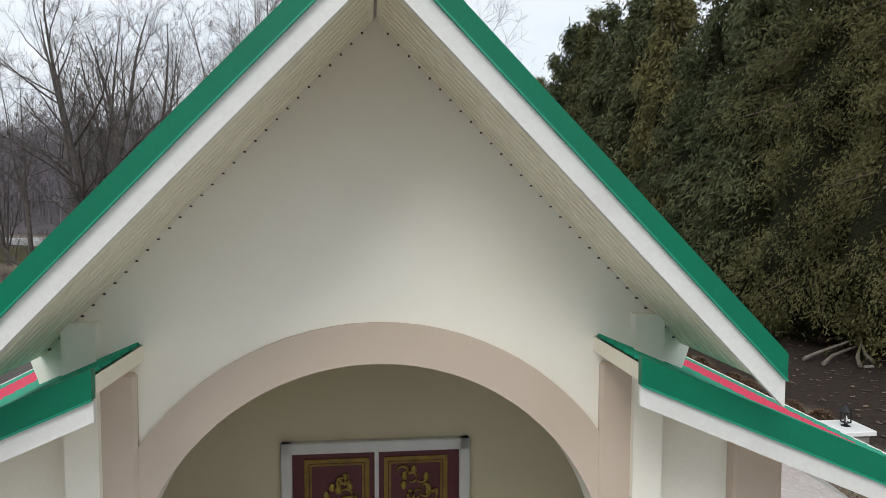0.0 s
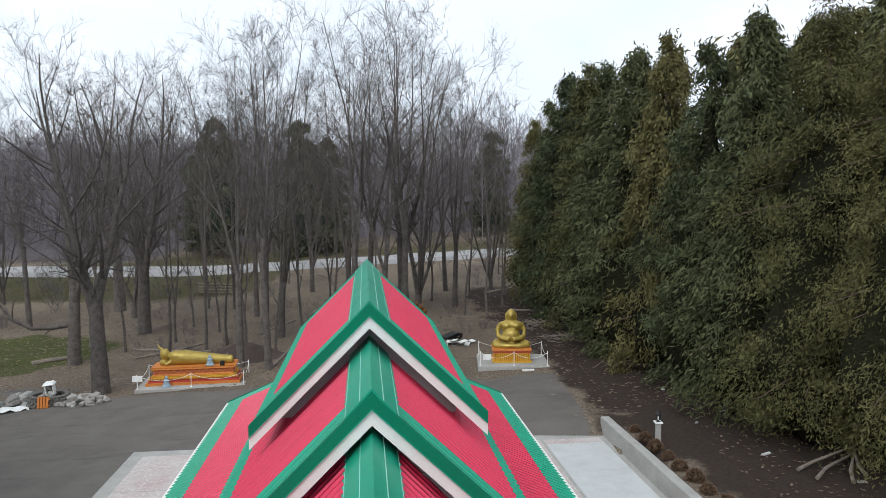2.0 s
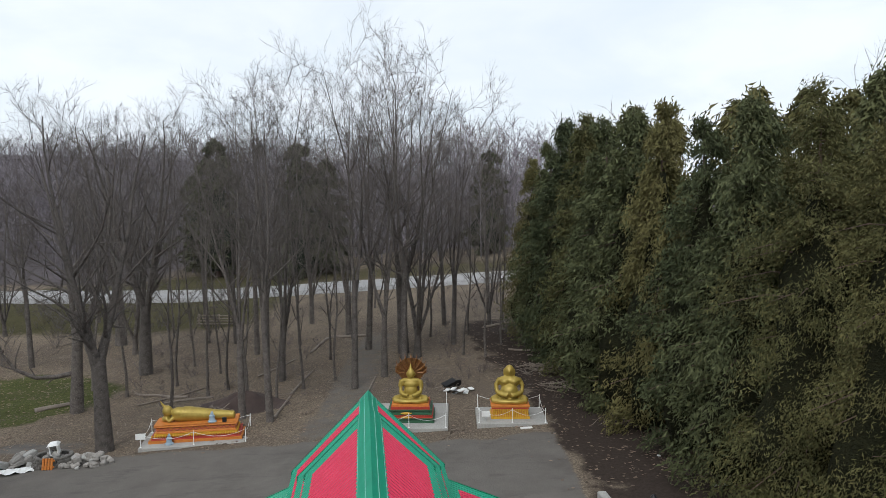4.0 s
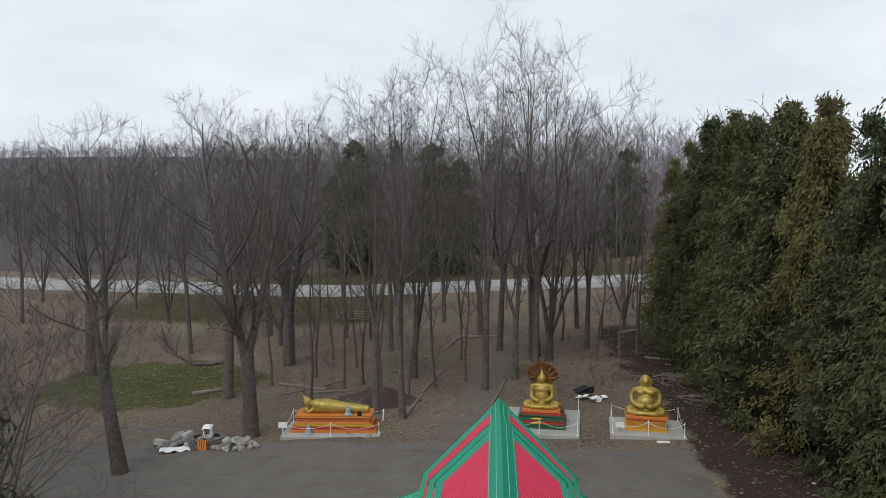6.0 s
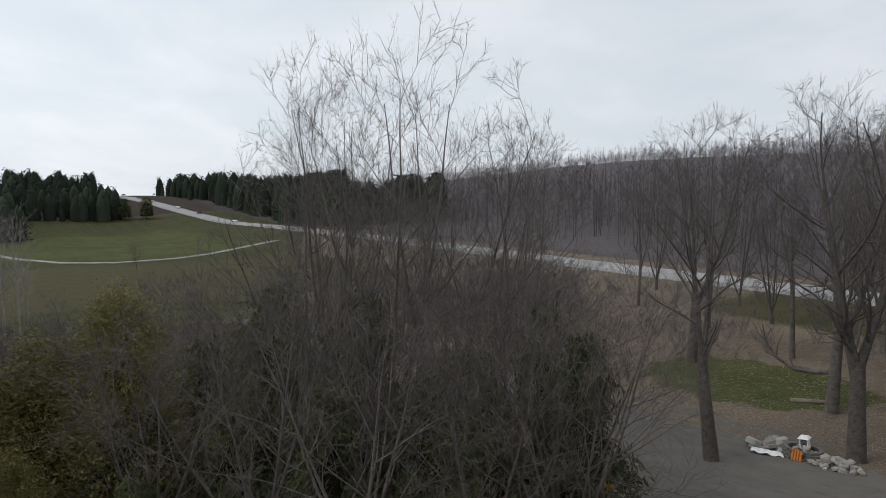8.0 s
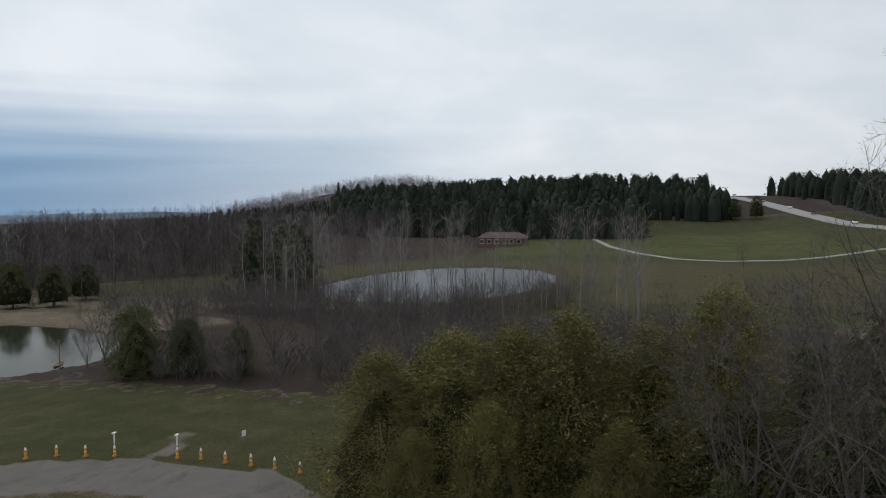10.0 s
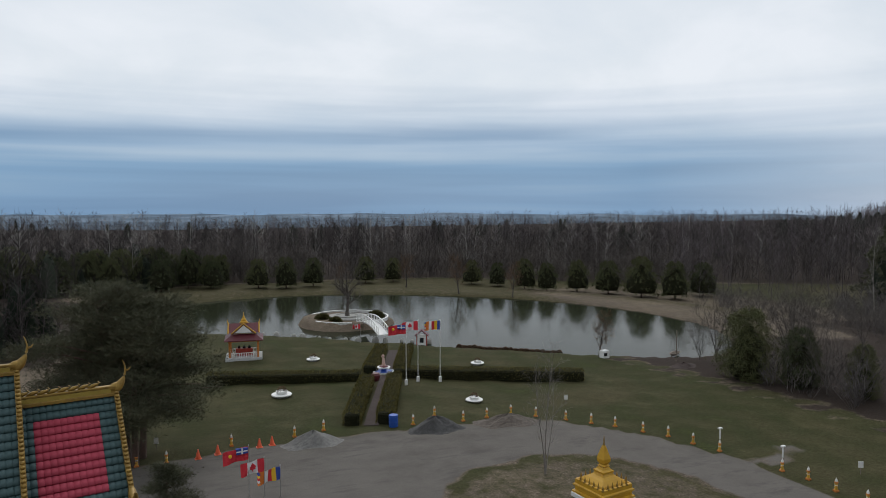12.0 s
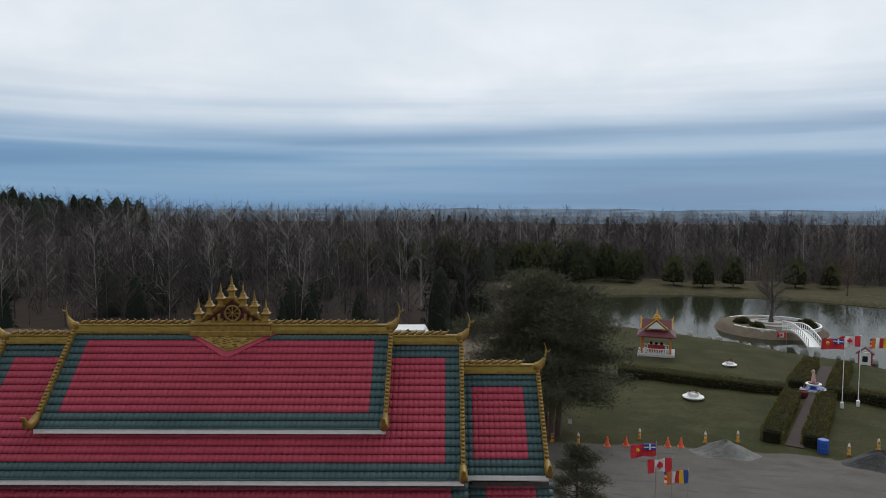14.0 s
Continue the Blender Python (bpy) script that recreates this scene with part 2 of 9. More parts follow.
M = {
    "roof_green": mat("green_roof_paint", (0.006, 0.285, 0.165), (0.010, 0.250, 0.145), 0.38, scale=1.2, fine=25, bump=0.05),
    "roof_green_trim": mat("green_trim_paint", (0.003, 0.165, 0.085), (0.004, 0.140, 0.074), 0.4, scale=1.5, fine=30, bump=0.04, spec=0.25),
    "roof_red": mat("red_roof_paint", (0.58, 0.026, 0.078), (0.52, 0.024, 0.066), 0.38, scale=1.2, fine=25, bump=0.05),
    "fascia": mat("white_fascia", (0.70, 0.685, 0.64), (0.64, 0.62, 0.58), 0.6, scale=2, fine=40, bump=0.05),
    "soffit": mat("beige_soffit", (0.82, 0.77, 0.62), (0.76, 0.71, 0.56), 0.55, scale=2, fine=40, bump=0.05),
    "stucco": mat("pale_stucco", (0.84, 0.81, 0.71), (0.80, 0.76, 0.65), 0.85, scale=0.9, fine=120, bump=0.25, dist=0.004),
    "tan": mat("tan_stucco", (0.56, 0.46, 0.37), (0.51, 0.42, 0.33), 0.85, scale=1.2, fine=120, bump=0.25, dist=0.004),
    "cream": mat("cream_stucco", (0.74, 0.66, 0.46), (0.69, 0.61, 0.42), 0.85, scale=0.9, fine=120, bump=0.25, dist=0.004),
    "dark_soffit": mat("dark_boards", (0.10, 0.075, 0.07), (0.07, 0.05, 0.05), 0.7),
    "grey_soffit": mat("grey_painted_soffit", (0.46, 0.42, 0.42), (0.38, 0.34, 0.34), 0.6, scale=2, fine=30, bump=0.1),
    "highlight_trim": mat("pale_green_edge_highlight", (0.30, 0.56, 0.46), (0.24, 0.48, 0.40), 0.4, bump=0.02),
    "maroon": mat("maroon_door_paint", (0.13, 0.022, 0.030), (0.10, 0.018, 0.024), 0.45),
    "gold": mat("gold_paint", (0.42, 0.31, 0.065), (0.32, 0.225, 0.045), 0.42, metal=0.35, scale=3, fine=50, bump=0.12),
    "old_gold": mat("weathered_gold_paint", (0.34, 0.21, 0.040), (0.19, 0.115, 0.026), 0.5, metal=0.3, scale=5, fine=60, bump=0.3),
    "hood_gold": mat("red_gold_lacquer", (0.22, 0.085, 0.025), (0.12, 0.050, 0.020), 0.5, metal=0.25, scale=7, fine=40, bump=0.3, third=(0.30, 0.17, 0.035)),
    "grey_blue": mat("pale_blue_grey_paint", (0.30, 0.38, 0.44), (0.22, 0.29, 0.35), 0.7, scale=8),
    "yellow": mat("yellow_enamel", (0.58, 0.33, 0.02), (0.50, 0.27, 0.02), 0.5, scale=2, fine=40),
    "orange": mat("orange_gold_enamel", (0.58, 0.22, 0.035), (0.46, 0.13, 0.026), 0.55, scale=8, fine=60),
    "red_trim": mat("red_enamel", (0.40, 0.045, 0.025), (0.30, 0.035, 0.022), 0.45, scale=5),
    "green_trim": mat("dark_green_enamel", (0.03, 0.10, 0.05), (0.025, 0.08, 0.04), 0.5),
    "white": mat("white_paint", (0.80, 0.80, 0.78), (0.72, 0.71, 0.68), 0.5, scale=4),
    "concrete": mat("concrete", (0.36, 0.35, 0.32), (0.27, 0.26, 0.24), 0.9, scale=1.4, fine=50, bump=0.3, third=(0.42, 0.41, 0.38)),
    "pink_slab": mat("stained_concrete", (0.47, 0.44, 0.41), (0.40, 0.31, 0.29), 0.9, scale=0.7, fine=9, bump=0.2, third=(0.50, 0.47, 0.45)),
    "pale_slab": mat("pale_concrete", (0.50, 0.51, 0.50), (0.42, 0.42, 0.41), 0.9, scale=0.9, fine=14, bump=0.2),
    "stone": mat("pale_limestone", (0.31, 0.285, 0.255), (0.20, 0.185, 0.165), 0.9, scale=6, rand=0.2, bump=0.4),
    "old_block": mat("mossy_grey_block", (0.150, 0.138, 0.122), (0.095, 0.088, 0.078), 0.95, scale=6, bump=0.4),
    "black": mat("black_iron", (0.015, 0.015, 0.016), (0.02, 0.02, 0.02), 0.5, metal=0.4),
    "bark": mat("grey_bark", (0.138, 0.117, 0.102), (0.054, 0.045, 0.039), 0.95, scale=3.0, fine=14, bump=1.0, dist=0.06, rand=0.25, third=(0.150, 0.132, 0.118)),
    "pale_bark": mat("pale_grey_bark", (0.28, 0.255, 0.230), (0.17, 0.152, 0.136), 0.95, scale=3, fine=30, bump=0.5, dist=0.02, rand=0.15),
    "birch": mat("pale_birch_bark", (0.31, 0.29, 0.27), (0.20, 0.185, 0.17), 0.9, scale=2, fine=12, bump=0, island=0.3),
    "red_bark": mat("red_brown_bark", (0.13, 0.085, 0.065), (0.09, 0.06, 0.05), 0.95, scale=3, fine=30, bump=0.8, dist=0.03),
    # darkened copy of the twig colour, carrying the shade between the trunks
    "shaded_twigs": mat("shaded_bare_branches", (0.082, 0.070, 0.068), (0.052, 0.045, 0.044), 0.95, scale=0.05, fine=0.5, bump=0, island=0.3, spec=0.1),
    "twigs": mat("grey_twigs", (0.125, 0.110, 0.104), (0.085, 0.074, 0.070), 0.95, scale=1, bump=0, island=0.3),
    "cedar": mat("cedar_foliage", (0.108, 0.104, 0.037), (0.068, 0.072, 0.028), 0.8, scale=0.6, fine=3.5, bump=0, island=0.25, rand=0.18, third=(0.128, 0.114, 0.042), spec=0.2, rand_to=(0.108, 0.092, 0.035)),
    "cedar_green": mat("green_cedar_foliage", (0.074, 0.088, 0.040), (0.048, 0.060, 0.029), 0.8, scale=0.6, fine=3.0, bump=0, island=0.25, rand=0.20, third=(0.092, 0.100, 0.042), spec=0.2, rand_to=(0.084, 0.084, 0.034)),
    "golden_cedar": mat("golden_cedar_foliage", (0.162, 0.142, 0.045), (0.108, 0.104, 0.037), 0.8, scale=0.8, fine=3.5, bump=0, island=0.15, rand=0.15, third=(0.160, 0.136, 0.044), spec=0.2),
    # core tones: inner foliage darkened in colour for the shade inside a crown
    "cedar_shade_core": mat("cedar_shaded_inner_foliage", (0.026, 0.026, 0.012), (0.014, 0.015, 0.008), 0.9, scale=2, fine=9, bump=0.8, dist=0.2, spec=0.1),
    "golden_shade_core": mat("golden_cedar_shaded_inner_foliage", (0.066, 0.059, 0.022), (0.030, 0.028, 0.013), 0.9, scale=2.5, fine=11, bump=1.0, dist=0.25, spec=0.1),
    "pine": mat("pine_needles", (0.104, 0.105, 0.062), (0.062, 0.066, 0.041), 0.8, scale=0.8, fine=5, bump=0, island=0.15, spec=0.2),
    "far_pine": mat("far_conifer_needles", (0.030, 0.037, 0.025), (0.018, 0.024, 0.017), 0.9, scale=0.05, fine=0.4, bump=0, island=0.4, spec=0.1),
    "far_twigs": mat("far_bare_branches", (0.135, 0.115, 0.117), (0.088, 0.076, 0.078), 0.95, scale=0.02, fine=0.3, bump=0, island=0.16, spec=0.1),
    # far hill woods: distance haze is put into this paler mauve twig colour
    "hazed_hill_twigs": mat("hazed_hillside_branches", (0.262, 0.232, 0.250), (0.175, 0.155, 0.166), 0.95, scale=0.02, fine=0.3, bump=0, island=0.3, spec=0.1),
    "hedge": mat("clipped_hedge_foliage", (0.165, 0.138, 0.042), (0.085, 0.080, 0.026), 0.85, scale=1.5, fine=12, bump=0, island=0.4, spec=0.2),
    "shrub": mat("dry_shrub_leaves", (0.180, 0.114, 0.070), (0.104, 0.067, 0.044), 0.9, scale=4, fine=20, bump=0, island=0.4, spec=0.2),
    "tile_red": mat("red_clay_tile", (0.365, 0.050, 0.078), (0.320, 0.042, 0.066), 0.62, scale=0.8, fine=20, bump=0.06, rand=0.03, island=0.03, spec=0.2),
    "tile_green": mat("green_clay_tile", (0.052, 0.092, 0.094), (0.041, 0.075, 0.077), 0.55, scale=0.8, fine=20, bump=0.06, rand=0.03, island=0.03, spec=0.25),
    "wood": mat("weathered_wood", (0.24, 0.20, 0.16), (0.15, 0.12, 0.10), 0.9, scale=4),
    "road": mat("pale_road_asphalt", (0.30, 0.29, 0.28), (0.24, 0.235, 0.23), 0.9, scale=0.3, fine=8, bump=0.2),
    "blue": mat("blue_plastic", (0.02, 0.09, 0.42), (0.02, 0.08, 0.36), 0.4),
    "cone": mat("orange_cone_plastic", (0.80, 0.13, 0.05), (0.72, 0.11, 0.04), 0.5),
    "grey_gravel": mat("grey_gravel", (0.24, 0.23, 0.215), (0.17, 0.165, 0.155), 0.95, scale=5, fine=40, bump=0.9, dist=0.05),
    "brown_gravel": mat("brown_gravel", (0.150, 0.122, 0.100), (0.100, 0.082, 0.068), 0.95, scale=5, fine=30, bump=0.9, dist=0.06),
    "dark_gravel": mat("dark_gravel", (0.085, 0.082, 0.080), (0.06, 0.058, 0.056), 0.95, scale=5, fine=40, bump=0.9, dist=0.05),
    "brick_brown": mat("brown_brick", (0.15, 0.085, 0.068), (0.11, 0.066, 0.054), 0.9),
    "shingle": mat("brown_roof_shingle", (0.105, 0.068, 0.058), (0.075, 0.050, 0.044), 0.95, scale=1, fine=8),
    "skin": mat("painted_plaster", (0.62, 0.42, 0.36), (0.55, 0.36, 0.30), 0.6),
    "flag_red": mat("red_cloth", (0.62, 0.03, 0.045), (0.55, 0.025, 0.04), 0.8),
    "flag_white": mat("white_cloth", (0.80, 0.80, 0.80), (0.74, 0.74, 0.74), 0.8),
    "flag_blue": mat("blue_cloth", (0.03, 0.07, 0.32), (0.03, 0.06, 0.28), 0.8),
    "flag_yellow": mat("yellow_cloth", (0.80, 0.50, 0.03), (0.74, 0.45, 0.03), 0.8),
    "flag_orange": mat("orange_cloth", (0.72, 0.20, 0.03), (0.66, 0.18, 0.03), 0.8),
    "glass": mat("dark_window_glass", (0.02, 0.022, 0.025), (0.025, 0.027, 0.03), 0.08, bump=0),
    "dark_soil": mat("damp_red_brown_soil", (0.060, 0.040, 0.033), (0.042, 0.028, 0.024), 0.95, scale=1.5, fine=14, bump=0.7, dist=0.04),
    "soil": mat("trodden_soil", (0.085, 0.068, 0.056), (0.055, 0.044, 0.037), 0.95, scale=1.5, fine=20, bump=0.5),
    "metal": mat("galvanised_metal", (0.45, 0.45, 0.45), (0.36, 0.36, 0.36), 0.4, metal=0.7),
}


def water_mat(name="pond_water", base=(0.024, 0.028, 0.016, 1), rough=0.09, ripple=0.010, spec=0.12):
    m = bpy.data.materials.new(name)
    m.use_nodes = True
    nt = m.node_tree
    p = nt.nodes["Principled BSDF"]
    p.inputs["Base Color"].default_value = base
    p.inputs["Roughness"].default_value = rough
    p.inputs["Specular IOR Level"].default_value = spec
    p.inputs["IOR"].default_value = 1.33
    t = nt.nodes.new("ShaderNodeTexCoord")
    n = nt.nodes.new("ShaderNodeTexNoise")
    n.inputs["Scale"].default_value, n.inputs["Detail"].default_value = 1.7, 4
    nt.links.new(t.outputs["Object"], n.inputs["Vector"])
    b = nt.nodes.new("ShaderNodeBump")
    b.inputs["Strength"].default_value, b.inputs["Distance"].default_value = 0.35, ripple
    nt.links.new(n.outputs[0], b.inputs["Height"])
    nt.links.new(b.outputs[0], p.inputs["Normal"])
    return m


M["water"] = water_mat()
M["rippled_water"] = water_mat("rippled_pond_water", (0.030, 0.040, 0.050, 1), 0.22, 0.08, 0.09)


# ---------------------------------------------------------------- mesh building
class Mesh:
    """Collects vertices and faces of one mesh."""

    def __init__(self):
        self.v, self.f = [], []

    def add(self, verts, faces):
        n = len(self.v)
        self.v += [tuple(p) for p in verts]
        self.f += [tuple(i + n for i in f) for f in faces]
        return self

    def box(self, x, y, z, sx, sy, sz, turn=0.0, chamfer=0.0):
        """A box whose base centre is at x, y, z; with chamfer its upright and top edges are broken."""
        c, s = math.cos(radians(turn)), math.sin(radians(turn))
        k = min(chamfer, sx / 3, sy / 3, sz / 3)

        def ring(h, inset):
            a, b = sx / 2 - inset, sy / 2 - inset
            if k:
                pts = [(a, -b + k), (a, b - k), (a - k, b), (-a + k, b), (-a, b - k), (-a, -b + k), (-a + k, -b), (a - k, -b)]
            else:
                pts = [(a, -b), (a, b), (-a, b), (-a, -b)]
            return [(x + c * p - s * q, y + s * p + c * q, z + h) for p, q in pts]

        rings = [ring(0, 0), ring(sz - k, 0)] + ([ring(sz, k)] if k else [])
        return self.skin(rings)

    def skin(self, rings, caps=True, closed=True):
        n, m = len(rings[0]), len(rings)
        faces = []
        for i in range(m - 1):
            for j in range(n if closed else n - 1):
                a, b = i * n + j, i * n + (j + 1) % n
                faces.append((a, b, b + n, a + n))
        if caps:
            faces += [tuple(range(n - 1, -1, -1)), tuple(range((m - 1) * n, m * n))]
        return self.add([p for r in rings for p in r], faces)

    def lathe(self, x, y, profile, n=16, turn=0.0):
        """Rings of radius and height about an upright axis."""
        rings = [[(x + r * math.cos(2 * math.pi * (j + turn) / n), y + r * math.sin(2 * math.pi * (j + turn) / n), h) for j in range(n)] for r, h in profile]
        return self.skin(rings)

    def square(self, x, y, profile, turn=0.0):
        """Square rings of half-width and height."""
        c, s = math.cos(radians(turn)), math.sin(radians(turn))
        rings = [[(x + c * a * r - s * b * r, y + s * a * r + c * b * r, h) for a, b in ((1, -1), (1, 1), (-1, 1), (-1, -1))] for r, h in profile]
        return self.skin(rings)

    def tube(self, pts, radii, n=6):
        pts = [Vector(p) for p in pts]
        radii = radii if isinstance(radii, (list, tuple)) else [radii] * len(pts)
        rings = []
        for i, p in enumerate(pts):
            d = (pts[min(i + 1, len(pts) - 1)] - pts[max(i - 1, 0)]).normalized()
            a = d.cross(Vector((0, 0, 1)) if abs(d.z) < 0.95 else Vector((1, 0, 0))).normalized()
            b = a.cross(d)
            rings.append([p + radii[i] * (math.cos(2 * math.pi * j / n) * a - math.sin(2 * math.pi * j / n) * b) for j in range(n)])
        return self.skin(rings)

    def ball(self, x, y, z, rx, ry, rz, n=14, m=9, turn=0.0, tilt=0.0):
        """An ellipsoid; turn about the upright, tilt about its own x."""
        t = Matrix.Translation((x, y, z)) @ Euler((radians(tilt), 0, radians(turn))).to_matrix().to_4x4()
        rings = []
        for i in range(m + 1):
            a = math.pi * (0.02 + 0.96 * i / m) - math.pi / 2
            rings.append([t @ Vector((rx * math.cos(a) * math.cos(2 * math.pi * j / n), ry * math.cos(a) * math.sin(2 * math.pi * j / n), rz * math.sin(a))) for j in range(n)])
        return self.skin(rings)

    def extrude(self, poly, a, b, axis="y"):
        """A polygon given in the two other axes, run from a to b along one axis."""
        def at(p, h):
            return {"x": (h, p[0], p[1]), "y": (p[0], h, p[1]), "z": (p[0], p[1], h)}[axis]
        return self.skin([[at(p, a) for p in poly], [at(p, b) for p in poly]])

    def data(self, name, smooth=False):
        me = bpy.data.meshes.new(name)
        me.from_pydata(self.v, [], self.f)
        bm = bmesh.new()
        bm.from_mesh(me)
        bmesh.ops.recalc_face_normals(bm, faces=bm.faces)
        bm.to_mesh(me)
        bm.free()
        if smooth:
            me.polygons.foreach_set("use_smooth", [True] * len(me.polygons))
        return me


def raw(name, verts, faces_flat, sides):
    """A large mesh straight from arrays; every face has the same number of sides."""
    me = bpy.data.meshes.new(name)
    verts, loops = np.asarray(verts, np.float32).reshape(-1, 3), np.asarray(faces_flat, np.int32).ravel()
    n = len(loops) // sides
    me.vertices.add(len(verts))
    me.vertices.foreach_set("co", verts.ravel())
    me.loops.add(len(loops))
    me.loops.foreach_set("vertex_index", loops)
    me.polygons.add(n)
    me.polygons.foreach_set("loop_start", np.arange(0, n * sides, sides, dtype=np.int32))
    me.update(calc_edges=True)
    return me


def obj(name, me, material, parent=None, label="", at=None, smooth=False):
    data = me.data(name, smooth) if isinstance(me, Mesh) else me
    ob = new(name, data)
    if material and not data.materials:
        data.materials.append(M[material])
    if parent:
        ob.parent = parent
    if at is not None:
        ob.matrix_basis = at
    if label:
        ob["label"] = label
    return ob


def part(name, me, material, parent, label="", at=None, smooth=False):
    return obj(name, me, material, parent, label, at, smooth)


def thing(name, label, category, at=None, group="", kind=""):
    e = new(name)
    e.empty_display_size = 0.3
    if at is not None:
        e.matrix_basis = at
    return tagged(e, label, category, group, kind)


def sstep(a, b, x):
    t = np.clip((np.asarray(x, float) - a) / (b - a), 0, 1)
    return t * t * (3 - 2 * t)


# ---------------------------------------------------------------- the lie of the land
SHRINE = pose(0.02, 0, 0, 0, 0, 6.45)
SH_C, SH_S = math.cos(radians(6.45)), math.sin(radians(6.45))
TEMPLE = pose(0, 0.12, 0, 0, 0, 186.45)


def pond_a(x, y):
    """Below 1 inside the large pond."""
    u, v = (x + 37) * -0.766 + (y + 82) * 0.643, (x + 37) * 0.643 + (y + 82) * 0.766
    v = v - 0.006 * u * u
    return (np.abs(u / 36) ** 2.6 + np.abs(v / 18) ** 2.6) ** (1 / 2.6)


def pond_b(x, y):
    u, v = (x + 121) * 0.23 + (y + 33) * 0.973, (x + 121) * 0.973 - (y + 33) * 0.23
    return (np.abs(u / 18) ** 2.2 + np.abs(v / 27) ** 2.2) ** 0.4545


def island(x, y):
    return np.hypot(x + 27.2, y + 80.0) / 6.0


def ground(x, y):
    x, y = np.asarray(x, float), np.asarray(y, float)
    r = np.hypot(x, y)
    z = np.clip(0.83 + 0.058 * x, -0.9 + 0.004 * np.clip(x + 30, -60, 0), 2.2)
    z = z - (np.maximum(z, -0.4) + 0.4) * sstep(-22, -36, y)
    z = z + 0.05 * np.clip(y - 44, 0, 46) + 0.010 * np.clip(-x - 40, 0, 120) * sstep(50, 80, y)
    z = z + 0.055 * np.clip(y - 96, 0, 260) * sstep(-400, -40, x)
    # hills: north-west ridge, west hill with the conifers, south the land falls to the plain
    z = z + sstep(92, 240, y) * (44 * np.exp(-(((x + 420) / 330) ** 2) - ((y - 520) / 290) ** 2) + 6 * np.exp(-(((x + 120) / 300) ** 2) - ((y - 420) / 170) ** 2))
    z = z + 9 * np.exp(-(((x - 215) / 75) ** 2) - ((y + 250) / 85) ** 2)
    z = z + 17 * sstep(285, 470, -x) * np.exp(-(((y + 20) / 165) ** 2)) + 27 * np.exp(-(((x + 640) / 150) ** 2) - ((y + 235) / 95) ** 2)
    z = z - 0.9 * sstep(-30, -56, y) * sstep(20, -10, x)
    z = z - 0.016 * np.clip(-y - 115, 0, 500) - 0.045 * np.clip(-y - 615, 0, 4200)
    z = z - 1.2 * sstep(-55, -80, x) * sstep(60, 30, y) * sstep(-64, -46, y)
    # basins and the island
    z = z - 1.6 * sstep(1.16, 0.86, pond_a(x, y)) + 1.9 * sstep(1.12, 0.86, island(x, y))
    rim = pond_a(x, y)
    z = np.where((rim > 1.03) & (rim < 1.6) & (island(x, y) > 1.3), np.maximum(z, -1.62 - 0.25 * sstep(1.15, 1.03, rim)), z)
    z = np.where(pond_b(x, y) < 1.5, z + (-2.6 - z) * sstep(1.35, 0.92, pond_b(x, y)), z)
    rim = pond_b(x, y)
    z = np.where((rim > 1.03) & (rim < 1.7), np.maximum(z, -2.12), z)
    # the cut for the shrine's terrace
    u, v = x * SH_C + y * SH_S, -x * SH_S + y * SH_C
    cut = (u > -8.6) & (u < 9.25) & (v > -7) & (v < 25.4)
    z = np.where(cut, np.minimum(z, 0.45), z)
    lump = 0.05 * np.sin(0.9 * x + 1.3 * np.sin(0.5 * y)) * np.sin(0.8 * y + 0.7) + 0.03 * np.sin(2.1 * x - y)
    return z + lump * sstep(34, 40, np.abs(y) + 0.3 * np.abs(x))


def gz(x, y):
    return float(ground(x, y))


def woods_s(x, y):
    """Above 0 inside the southern woods."""
    edge = np.interp(x, [-200, -140, -100, -87, -60, -40, -10, -4, 0, 4, 60, 300], [-40, -64, -92, -96, -121, -127, -122, -104, -80, -64, -62, -40])
    clear = (x > 8) & (x < 12.5) & (y > -66)
    return np.where(clear, -5.0, edge - y)


def paved(x, y):
    edge_s = np.interp(x, [-30.6, -29.9, -28.3, -25.4, -22, -16, -9, 0, 20], [-14, -25.5, -29.8, -33.4, -35.2, -36.2, -37.4, -36.9, -37])
    edge_w = np.interp(y, [-40, -17, -12, 0, 14, 22, 26, 28, 33.6, 34.6, 36], [-30.6, -30.6, -27, -21, -18, -19, -24, -80, -80, -20, -8])
    inside = np.minimum(np.minimum(y - edge_s, x - edge_w), np.where(x < -3.5, 34.6 - y, 33.6 + 0.1 * x - y))
    inside = np.minimum(inside, np.where(y > 0, 6.2 - 0.02 * y - x, 40 - x))
    lawn = 1 - np.hypot((x + 18.9) / 7.0, (y + 22.9) / 6.2)
    return np.minimum(inside, -7 * lawn)


